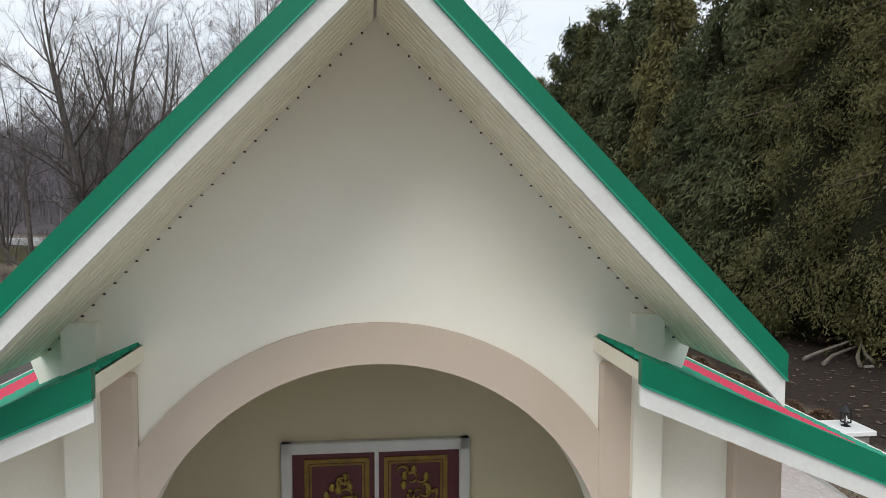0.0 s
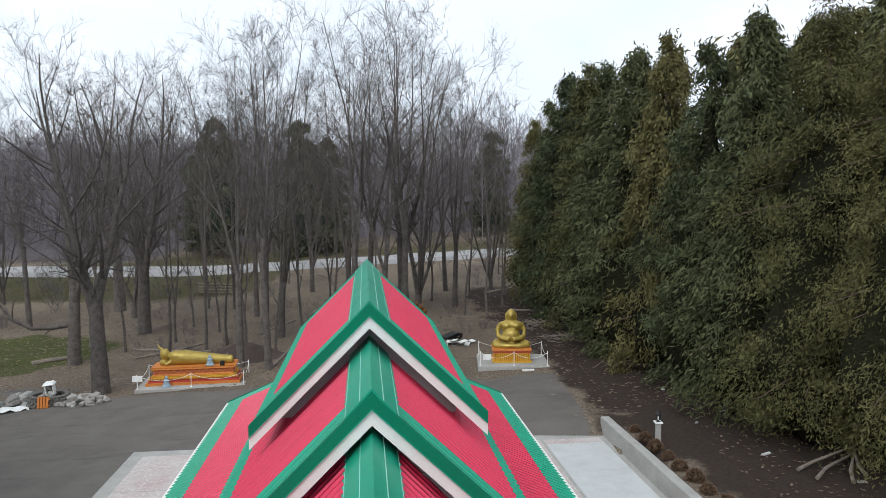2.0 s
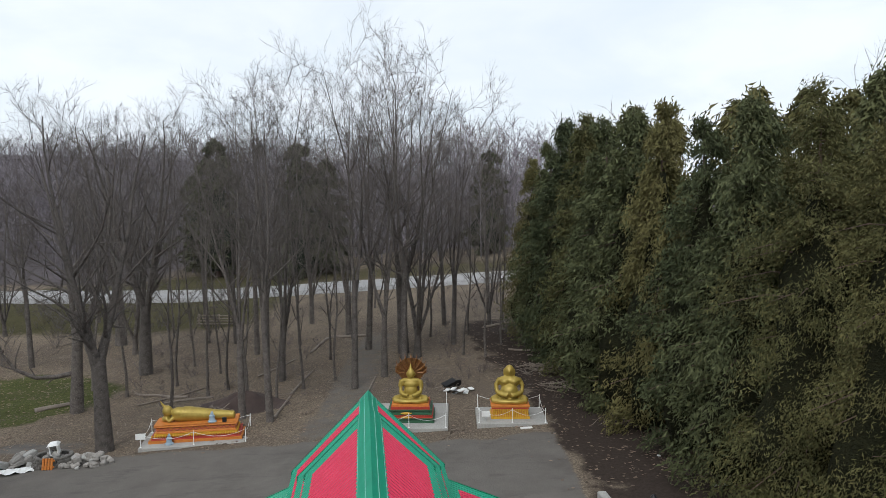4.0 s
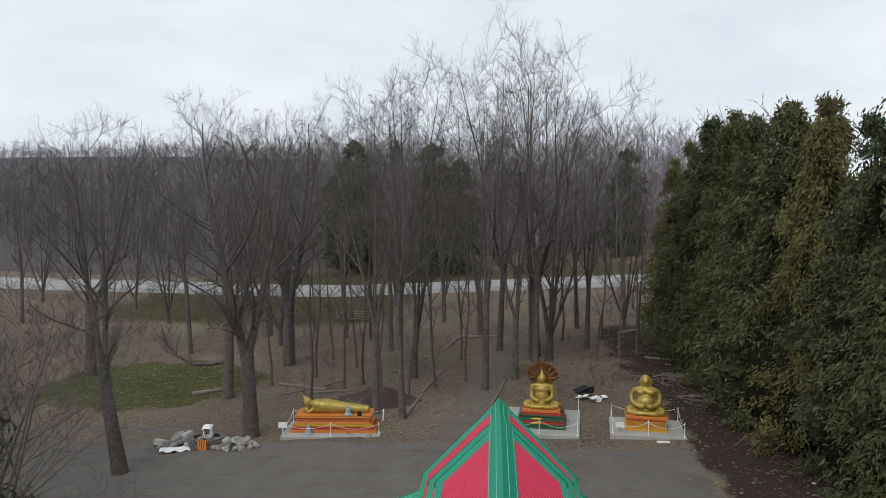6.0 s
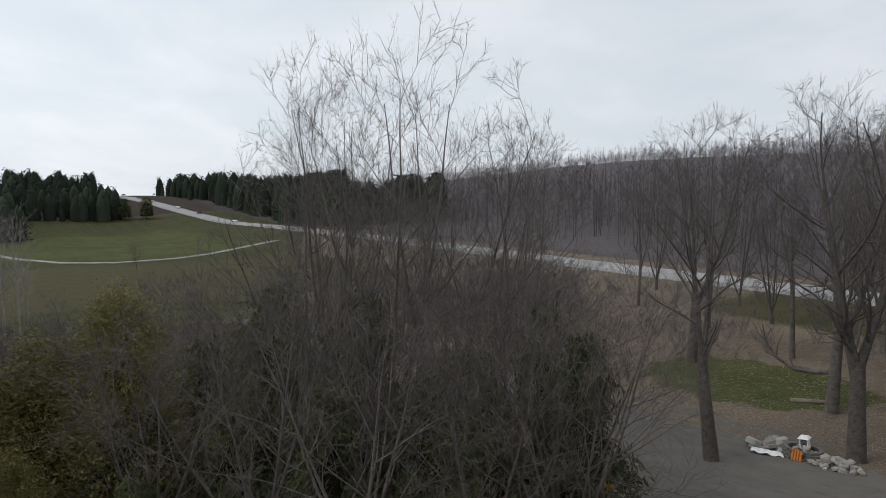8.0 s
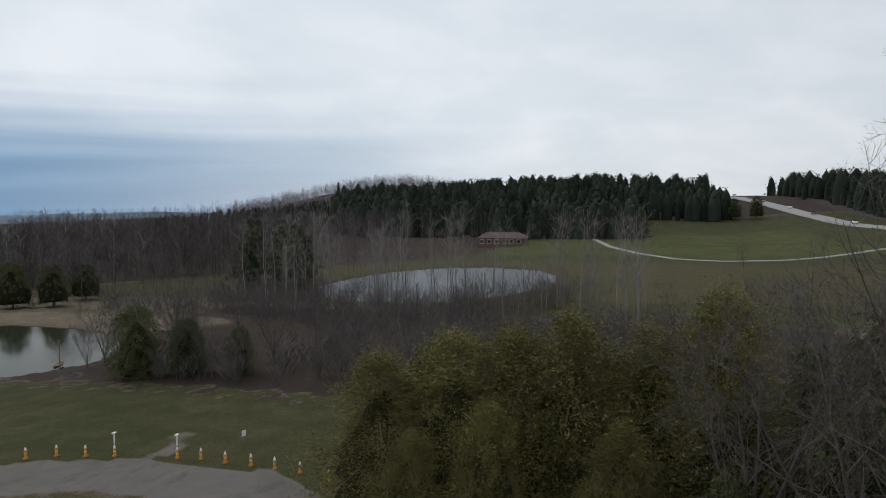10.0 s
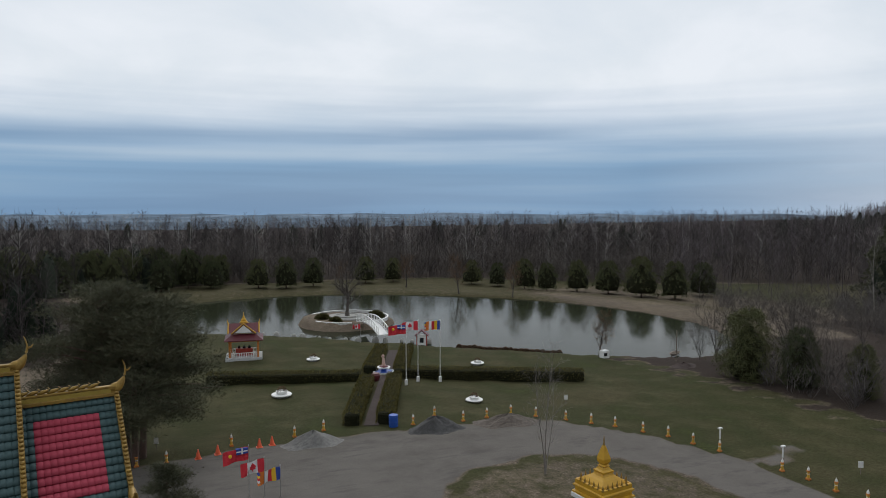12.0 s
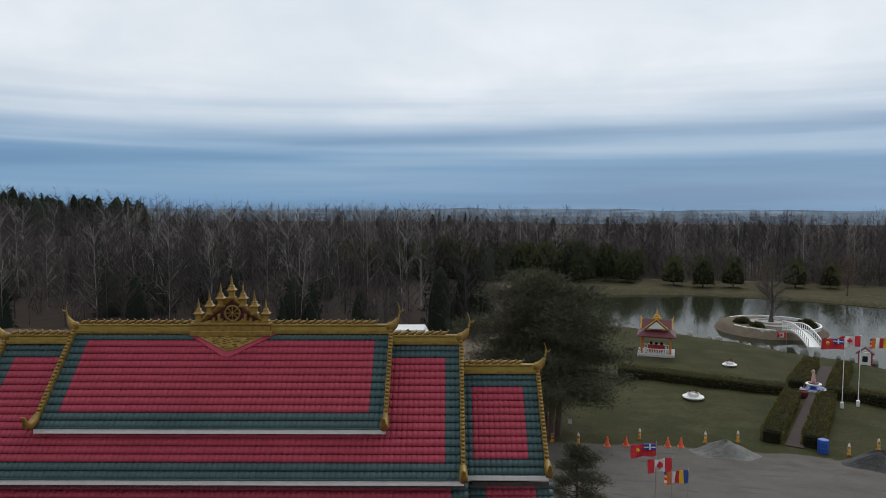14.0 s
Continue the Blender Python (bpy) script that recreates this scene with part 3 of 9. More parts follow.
def build_ground():
    near = np.arange(-66, 66.1, 0.66)
    out = 66 + np.cumsum(0.66 * 1.105 ** np.arange(1, 58))
    axis = np.concatenate([-out[::-1], near, out])
    axis = axis[np.abs(axis) < 4700]
    west = np.concatenate([axis[axis < -158], np.arange(-156, -66, 1.1), axis[axis > -66.3]])
    back = np.concatenate([axis[axis < -132], np.arange(-130, -66, 1.1), axis[axis > -66.3]])
    X, Y = np.meshgrid(west, back)
    Z = ground(X, Y)
    i = np.arange(len(back) * len(west)).reshape(len(back), len(west))
    quads = np.stack([i[:-1, :-1], i[:-1, 1:], i[1:, 1:], i[1:, :-1]], -1)
    me = raw("ground", np.stack([X, Y, Z], -1), quads, 4)
    me.polygons.foreach_set("use_smooth", [True] * len(me.polygons))
    # zones: paving, grass, leaf litter, pale dry grass
    wob = 0.5 * np.sin(1.7 * X + np.sin(Y)) + 0.4 * np.sin(2.3 * Y + 1.1 * X)
    pv = sstep(-0.5, 0.5, paved(X, Y) + 0.3 * wob)
    track = sstep(2.2, 1.2, np.abs(X + 6.3 - 0.03 * (Y - 36)) + 0.2 * wob) * sstep(33, 36, Y) * sstep(66, 58, Y)
    pv = np.maximum(pv, 0.52 * track)
    pv = np.maximum(pv, 0.7 * sstep(1.3, 0.5, np.abs(Y - 36.5 - 0.02 * (X + 30)) + 0.2 * wob) * sstep(-16, -22, X) * sstep(-60, -50, X))
    pv = np.maximum(pv, 0.58 * sstep(1.2, 0.4, np.hypot((X + 32.5) / 2.3, (Y + 24.4) / 1.3) + 0.55 * wob))
    grass = sstep(6, -6, Y + 0.45 * X + 14 + wob)
    grass = np.maximum(grass, sstep(0.95, 0.5, np.hypot((X + 31) / 11.5, (Y - 46.5) / 8.5) + 0.08 * wob))
    grass = np.maximum(grass, 0.8 * sstep(62, 70, Y) * sstep(-14, -22, X) * sstep(-62, -48, X) * sstep(112, 100, Y))
    grass = np.maximum(grass, 0.6 * sstep(90, 94, Y) * sstep(112, 102, Y) * sstep(-62, -48, X))
    patch = sstep(1.0, 0.6, np.hypot((X + 31) / 11.5, (Y - 46.5) / 8.5))
    wood = np.maximum(sstep(-3, 4, woods_s(X, Y)), sstep(245, 262, -X) * np.maximum(sstep(10, 0, Y), sstep(340, 352, -X)))
    wood = np.maximum(wood, sstep(-40, -46, X + 2 * wob) * sstep(-92, -80, X - wob) * sstep(-62, -50, Y) * sstep(30, 18, Y))
    wood = np.maximum(wood, sstep(112, 128, Y + 3 * wob))
    wood = np.maximum(wood, sstep(93, 101, Y + wob) * sstep(-36, -48, X))
    field = sstep(-95, -110, X) * sstep(-330, -290, X) * sstep(-95, -60, Y) * sstep(64, 54, Y)
    grass = grass * (1 - wood) * (1 - pv) * sstep(1.1, 1.5, island(X, Y))
    grass = np.maximum(grass, field)
    bank = sstep(1.55, 1.35, pond_a(X, Y)) * sstep(-75, -84, Y * 0.766 + 0.643 * X)
    grass = grass * (1 - 0.38 * bank)
    far_side = sstep(2.5, 2.3, pond_a(X, Y)) * sstep(1.45, 1.6, pond_a(X, Y)) * sstep(-75, -84, Y * 0.766 + 0.643 * X)
    grass = grass * (1 - 0.32 * far_side)
    grass = grass * (1 - 0.35 * sstep(-58, -64, X) * sstep(-112, -104, X) * sstep(-100, -94, Y) * sstep(-20, -30, Y))
    grass = grass * (1 - 0.8 * sstep(0, 3, X) * sstep(-110, -104, Y) * sstep(-44, -50, Y))
    # dark soil along the cedar row, with the cedars' shade painted in
    wood = np.maximum(wood, 0.85 * sstep(1.0, -2.0, 8.2 - 0.135 * (Y - 10) - X + 1.0 * wob) * sstep(6, 10, Y) * sstep(66, 60, Y))
    wood = wood * (1 - bank)
    grass = grass * (1 - 0.5 * sstep(1.1, 0.8, np.hypot((X + 18.9) / 7.0, (Y + 22.9) / 6.2)))
    dry = 0.55 + 0.25 * wob
    dry = np.where(field > 0.5, 0.95 - 0.90 * sstep(-150, -192, X) + 0.1 * wob, dry)
    shore = sstep(2.5, 2.2, pond_a(X, Y)) * sstep(0.98, 1.06, pond_a(X, Y)) * sstep(-75, -84, Y * 0.766 + 0.643 * X)
    dry = np.maximum(dry, shore)
    dry = np.maximum(dry, 0.6 * sstep(1.1, 0.9, np.hypot((X + 18.9) / 7.0, (Y + 22.9) / 6.2)))
    dry = np.maximum(dry, 0.95 * sstep(1.1, 0.4, np.hypot((X + 30.6) / 6.5, (Y + 38.6) / 3.4) + 0.12 * wob))
    dry = dry * (1 - 0.9 * patch)
    dry = np.maximum(dry, 0.95 * sstep(60, 68, Y) * sstep(118, 110, Y) * sstep(-75, -60, X))
    at = me.color_attributes.new("zones", "FLOAT_COLOR", "POINT")
    at.data.foreach_set("color", np.stack([pv, np.clip(grass, 0, 1), np.clip(dry, 0, 1), wood], -1).astype(np.float32).ravel())
    m = bpy.data.materials.new("ground_cover")
    m.use_nodes = True
    nt = m.node_tree
    p = nt.nodes["Principled BSDF"]
    p.inputs["Specular IOR Level"].default_value = 0.08
    a = nt.nodes.new("ShaderNodeVertexColor")
    a.layer_name = "zones"
    sp = nt.nodes.new("ShaderNodeSeparateColor")
    nt.links.new(a.outputs["Color"], sp.inputs[0])
    t = nt.nodes.new("ShaderNodeTexCoord")

    def noise_at(scale, detail=6, rough=0.65, stretch=None):
        n = nt.nodes.new("ShaderNodeTexNoise")
        n.inputs["Scale"].default_value, n.inputs["Detail"].default_value, n.inputs["Roughness"].default_value = scale, detail, rough
        if stretch:
            mp = nt.nodes.new("ShaderNodeMapping")
            mp.inputs["Scale"].default_value = stretch
            nt.links.new(t.outputs["Object"], mp.inputs["Vector"])
            nt.links.new(mp.outputs[0], n.inputs["Vector"])
        else:
            nt.links.new(t.outputs["Object"], n.inputs["Vector"])
        return n.outputs[0]

    def rng(fac, lo, hi):
        n = nt.nodes.new("ShaderNodeMapRange")
        n.inputs[1].default_value, n.inputs[2].default_value = lo, hi
        nt.links.new(fac, n.inputs[0])
        return n.outputs[0]

    def mix(fac, c, d):
        n = nt.nodes.new("ShaderNodeMix")
        n.data_type = "RGBA"
        for k, v in ((0, fac), (6, c), (7, d)):
            if isinstance(v, tuple):
                n.inputs[k].default_value = (*v, 1)
            else:
                nt.links.new(v, n.inputs[k])
        return n.outputs[2]

    def blurred(zone, amount=0.35):
        """A zone's edge broken up by noise."""
        n = nt.nodes.new("ShaderNodeMath")
        n.operation = "MULTIPLY_ADD"
        nt.links.new(edge, n.inputs[0])
        n.inputs[1].default_value = amount * 2
        nt.links.new(zone, n.inputs[2])
        return rng(n.outputs[0], 0.5 + amount - 0.12, 0.5 + amount + 0.12)

    edge = noise_at(1.6, 6)
    leaves = noise_at(11.0, 4, 0.8)
    big, mid, fine = noise_at(0.11, 4), noise_at(0.7, 6), noise_at(7.0, 5, 0.7)
    litter = mix(rng(fine, 0.36, 0.64), mix(rng(mid, 0.35, 0.65), (0.120, 0.092, 0.069), (0.073, 0.055, 0.042)), (0.205, 0.164, 0.120))
    litter = mix(rng(big, 0.42, 0.62), litter, mix(rng(fine, 0.35, 0.65), (0.128, 0.102, 0.080), (0.082, 0.064, 0.051)))
    green = mix(rng(mid, 0.38, 0.62), (0.034, 0.045, 0.014), (0.046, 0.051, 0.018))
    straw = mix(rng(mid, 0.35, 0.65), (0.104, 0.090, 0.048), (0.070, 0.065, 0.031))
    dryness = nt.nodes.new("ShaderNodeMath")
    dryness.operation = "MULTIPLY_ADD"
    nt.links.new(big, dryness.inputs[0])
    dryness.inputs[1].default_value = 1.1
    nt.links.new(sp.outputs[2], dryness.inputs[2])
    green = mix(rng(dryness.outputs[0], 0.45, 0.95), (0.122, 0.130, 0.042), green)
    turf = mix(rng(fine, 0.3, 0.7), mix(rng(dryness.outputs[0], 0.75, 1.45), green, straw), mix(rng(dryness.outputs[0], 0.85, 1.4), (0.024, 0.030, 0.011), (0.042, 0.036, 0.017)))
    bald = nt.nodes.new("ShaderNodeMath")
    bald.operation = "MULTIPLY"
    nt.links.new(rng(noise_at(0.30, 6, 0.72), 0.52, 0.68), bald.inputs[0])
    bald.inputs[1].default_value = 0.60
    turf = mix(bald.outputs[0], turf, straw)
    turf = mix(rng(leaves, 0.56, 0.70), turf, (0.074, 0.070, 0.030))
    turf = mix(rng(leaves, 0.42, 0.32), turf, (0.014, 0.020, 0.006))
    pave = mix(rng(mid, 0.3, 0.7), mix(rng(big, 0.38, 0.62), (0.100, 0.090, 0.080), (0.125, 0.113, 0.101)), (0.148, 0.134, 0.120))
    pave = mix(rng(noise_at(0.35, 5, 0.7, (1, 3.2, 1)), 0.54, 0.72), pave, (0.092, 0.084, 0.077))
    litter = mix(rng(leaves, 0.54, 0.64), litter, (0.265, 0.216, 0.160))
    litter = mix(rng(leaves, 0.44, 0.33), litter, (0.030, 0.024, 0.020))
    col = mix(blurred(sp.outputs[1]), litter, turf)
    forest = mix(rng(fine, 0.3, 0.7), (0.056, 0.042, 0.034), (0.030, 0.023, 0.019))
    # north of the road the floor is toned toward the pale hillside twigs, to read as woods
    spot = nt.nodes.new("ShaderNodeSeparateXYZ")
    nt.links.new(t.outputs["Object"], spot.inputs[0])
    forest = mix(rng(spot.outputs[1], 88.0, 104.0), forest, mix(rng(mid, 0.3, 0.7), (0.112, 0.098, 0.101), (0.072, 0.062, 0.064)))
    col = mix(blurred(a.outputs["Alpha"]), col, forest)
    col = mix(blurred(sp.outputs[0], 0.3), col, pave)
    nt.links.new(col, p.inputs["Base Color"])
    p.inputs["Roughness"].default_value = 0.95
    bn = nt.nodes.new("ShaderNodeBump")
    bn.inputs["Strength"].default_value, bn.inputs["Distance"].default_value = 0.5, 0.06
    nt.links.new(fine, bn.inputs["Height"])
    nt.links.new(bn.outputs[0], p.inputs["Normal"])
    me.materials.append(m)
    return tagged(new("ground", me), "leaf-strewn soil, patchy spring lawn and worn grey paving", "ground", kind="structure")


build_ground()


def water(name, test, cx, cy, size, z, label, material="water"):
    n = 72
    xs = [[(cx + size * k / 12 * math.cos(2 * math.pi * j / n), cy + size * k / 12 * math.sin(2 * math.pi * j / n), z) for j in range(n)] for k in range(1, 13)]
    me = Mesh().skin(xs, caps=False).add(xs[0], [tuple(range(n))])
    me.f = [f for f in me.f if min(float(test(me.v[i][0], me.v[i][1])) for i in f) < 1.16]
    return tagged(obj(name, me, material), label, "pond", kind="structure")


water("water", pond_a, -37, -78, 50, -2.0, "still grey-green pond water reflecting sky and trees")
water("water", pond_b, -121, -33, 37, -2.35, "pale rippled pond water among bare saplings", "rippled_water")


def ribbon(name, line, width, lift, material, label):
    """A road laid on the land along a line of points."""
    pts, rows = [], []
    for (x0, y0), (x1, y1) in zip(line, line[1:]):
        n = max(2, int(math.hypot(x1 - x0, y1 - y0) / 4))
        pts += [(x0 + (x1 - x0) * k / n, y0 + (y1 - y0) * k / n) for k in range(n)]
    pts.append(line[-1])
    for i, (x, y) in enumerate(pts):
        a, b = pts[max(i - 1, 0)], pts[min(i + 1, len(pts) - 1)]
        d = Vector((b[0] - a[0], b[1] - a[1])).normalized()
        z = max(gz(x + d.y * width * s, y - d.x * width * s) for s in (-0.5, 0, 0.5)) + lift
        rows.append([(x + d.y * width * s, y - d.x * width * s, z - (0.5 if abs(s) > 0.51 else 0)) for s in (0.56, 0.5, 0, -0.5, -0.56)])
    return tagged(obj(name, Mesh().skin(rows, caps=False, closed=False), material), label, "road", kind="structure")


ribbon("road", [(160, 92), (60, 88), (-20, 87), (-120, 85), (-260, 84), (-330, 78), (-390, 68), (-450, 56), (-520, 48)], 8.0, 0.12, "road", "pale two-lane country road climbing a far hill")
ribbon("road", [(-260, -14), (-220, -7), (-193, 2), (-178.6, 10), (-174, 20), (-178, 32), (-183.5, 44), (-195, 66)], 1.9, 0.06, "road", "pale gravel lane across the green field")


# ---------------------------------------------------------------- shrine with the stepped gable roofs
def gable(parent, name, v0, v1, half, apex, eave_drop, thick=0.12, label="", skew=0.0):
    """One roof of the stack: two slopes with ribbed sheet, borders, cap, and boards on both gables; skew lets one eave sag."""
    low, high = eave_drop + skew, eave_drop - skew
    roof = part(name, Mesh().extrude([(-half, apex - low - thick), (-half, apex - low), (0, apex), (half, apex - high), (half, apex - high - thick), (0, apex - thick - 0.03)], v0 + 0.03, v1 - 0.03),
                "grey_soffit", parent, label)
    for side, drop in ((1, high), (-1, low)):
        slope, run = math.atan2(drop, half), math.hypot(half, drop)
        frame_m = Matrix.Translation((0, 0, apex + 0.012)) @ Matrix(((side * math.cos(slope), 0, side * math.sin(slope), 0), (0, 1, 0, 0), (-math.sin(slope), 0, math.cos(slope), 0), (0, 0, 0, 1)))
        n = int((v1 - v0) / 0.15)
        step = (v1 - v0) / n

        def panel(k0, k1, s0, s1, name, material):
            prof = [(v0 + k0 * step, 0)]
            for k in range(k0, k1):
                a = v0 + k * step
                prof += [(a + 0.72 * step, 0), (a + 0.80 * step, 0.022), (a + 0.92 * step, 0.022), (a + step, 0)]
            part(name, Mesh().skin([[frame_m @ Vector((q, w, h)) for w, h in prof] for q in (s0, s1)], caps=False, closed=False), material, roof)

        panel(0, n, 0.0, 0.34, "green_panel", "roof_green")
        panel(0, 3, 0.34, run - 0.24, "green_panel", "roof_green")
        panel(n - 3, n, 0.34, run - 0.24, "green_panel", "roof_green")
        panel(3, n - 3, 0.34, run - 0.24, "red_panel", "roof_red")
        panel(0, n, run - 0.24, run, "green_panel", "roof_green")
    # ridge cap
    cw = 0.23
    cap = [(-cw, apex - cw * eave_drop / half + 0.045), (-cw, apex - cw * eave_drop / half + 0.065), (0, apex + 0.085), (cw, apex - cw * eave_drop / half + 0.065), (cw, apex - cw * eave_drop / half + 0.045), (0, apex + 0.06)]
    part("ridge_cap", Mesh().extrude(cap, v0 - 0.012, v1 + 0.012), "roof_green", roof)
    # thin cap trim, its edge highlight put in as a paler green
    for q in (-1, 1):
        for w, lift in ((cw, 0.064), (0.45 * cw, 0.078)):
            z = apex - w * eave_drop / half + lift
            part("cap_edge_highlight", Mesh().tube([(q * w, v0 - 0.01, z), (q * w, v1 + 0.01, z)], 0.0045, 5), "highlight_trim", roof)
    kr, kl = high / half, low / half
    for v, d in ((v0, 1), (v1, -1)):
        ho = half + 0.05

        def band(top, bottom, out):
            return [(0, apex + top), (ho, apex + top - ho * kr), (ho, apex + bottom - ho * kr), (0, apex + bottom), (-ho, apex + bottom - ho * kl), (-ho, apex + top - ho * kl)], v - d * out

        poly, w = band(0.055, -0.085, 0.035)
        part("green_board", Mesh().extrude(poly, w, v + d * 0.02), "roof_green_trim", roof)
        poly, w = band(-0.085, -0.235, 0.015)
        part("white_board", Mesh().extrude(poly, w, v + d * 0.02), "fascia", roof)
        poly, w = band(-0.080, -0.092, 0.042)
        part("drip_edge", Mesh().extrude(poly, w, v + d * 0.02), "roof_green", roof)
    return roof


def skirt(parent, side):
    """The low side roof under the stack."""
    v0, v1 = 3.60, 18.45
    prof = [(1.22, 5.52), (1.45, 5.29), (3.62, 4.36)]
    roof = part("side_roof", Mesh().extrude([(side * u, z - 0.10) for u, z in prof[1:]] + [(side * u, z) for u, z in prof[:0:-1]], v0 + 0.03, v1 - 0.03), "soffit", parent)
    (u0, z0), (u1, z1) = prof[1], prof[2]
    run = math.hypot(u1 - u0, z1 - z0)
    n = int((v1 - v0) / 0.15)
    step = (v1 - v0) / n
    nx, nz = (z0 - z1) / run, (u1 - u0) / run

    def panel(k0, k1, s0, s1, name, material):
        prof = [(v0 + k0 * step, 0)]
        for k in range(k0, k1):
            a = v0 + k * step
            prof += [(a + 0.72 * step, 0), (a + 0.80 * step, 0.022), (a + 0.92 * step, 0.022), (a + step, 0)]
        rows = []
        for q in (s0, s1):
            u, z = u0 + (u1 - u0) * q / run, z0 + (z1 - z0) * q / run
            rows.append([(side * (u + nx * (h + 0.012)), w, z + nz * (h + 0.012)) for w, h in prof])
        part(name, Mesh().skin(rows, caps=False, closed=False), material, roof)

    panel(0, n, 0, 1.02, "green_panel", "roof_green")
    panel(0, 3, 1.02, run - 0.48, "green_panel", "roof_green")
    panel(n - 3, n, 1.02, run - 0.48, "green_panel", "roof_green")
    panel(3, n - 3, 1.02, run - 0.48, "red_panel", "roof_red")
    panel(0, n, run - 0.48, run, "green_panel", "roof_green")
    # the short steep strip against the wall
    part("flashing", Mesh().skin([[(side * 1.23, v, 5.53) for v in (4.42, v1)], [(side * 1.452, v, 5.31) for v in (4.42, v1)]], caps=False, closed=False), "roof_green", roof)
    for v, d in ((v0, 1), (v1, -1)):
        for name, t, b, out, m in (("green_board", 0.045, -0.115, 0.03, "roof_green_trim"), ("white_board", -0.115, -0.235, 0.012, "fascia"), ("drip_edge", -0.108, -0.120, 0.036, "roof_green")):
            poly = [(side * 1.45, 5.29 + t), (side * 3.66, prof[2][1] + t), (side * 3.66, prof[2][1] + b), (side * 1.45, 5.29 + b)]
            part(name, Mesh().extrude(poly, v - d * out, v + d * 0.02), m, roof)
    part("eave_board", Mesh().extrude([(side * 3.60, 4.16), (side * 3.66, 4.16), (side * 3.66, 4.385), (side * 3.60, 4.385)], v0 - 0.01, v1 + 0.01), "fascia", roof)
    return roof


def relief(parent, cx, cz, v, w, h, seed):
    """Gilded carving of a door panel: scrolls, wings and leaves in relief."""
    rng_ = random.Random(seed)
    m = Mesh()
    for k in range(13):
        a = rng_.uniform(0, 6.28)
        x0, z0 = cx + rng_.uniform(-0.36, 0.36) * w, cz + rng_.uniform(-0.42, 0.42) * h
        pts, rad = [], []
        for j in range(9):
            s = j / 8
            a += rng_.uniform(0.25, 0.75) * (1 if k % 2 else -1)
            x0 += 0.030 * math.cos(a)
            z0 += 0.030 * math.sin(a)
            x0, z0 = min(max(x0, cx - 0.44 * w), cx + 0.44 * w), min(max(z0, cz - 0.47 * h), cz + 0.47 * h)
            pts.append((x0, v - 0.012 - 0.012 * math.sin(3.14 * s), z0))
            rad.append(0.017 * (1 - 0.75 * s) + 0.003)
        m.tube(pts, rad, 5)
    for k in range(7):
        m.ball(cx + rng_.uniform(-0.3, 0.3) * w, v - 0.01, cz + rng_.uniform(-0.42, 0.42) * h, 0.035, 0.018, 0.05, 8, 5, tilt=0)
    tagged(part("carving", m, "gold", parent, "gilded carved relief", smooth=True), kind="stuff")


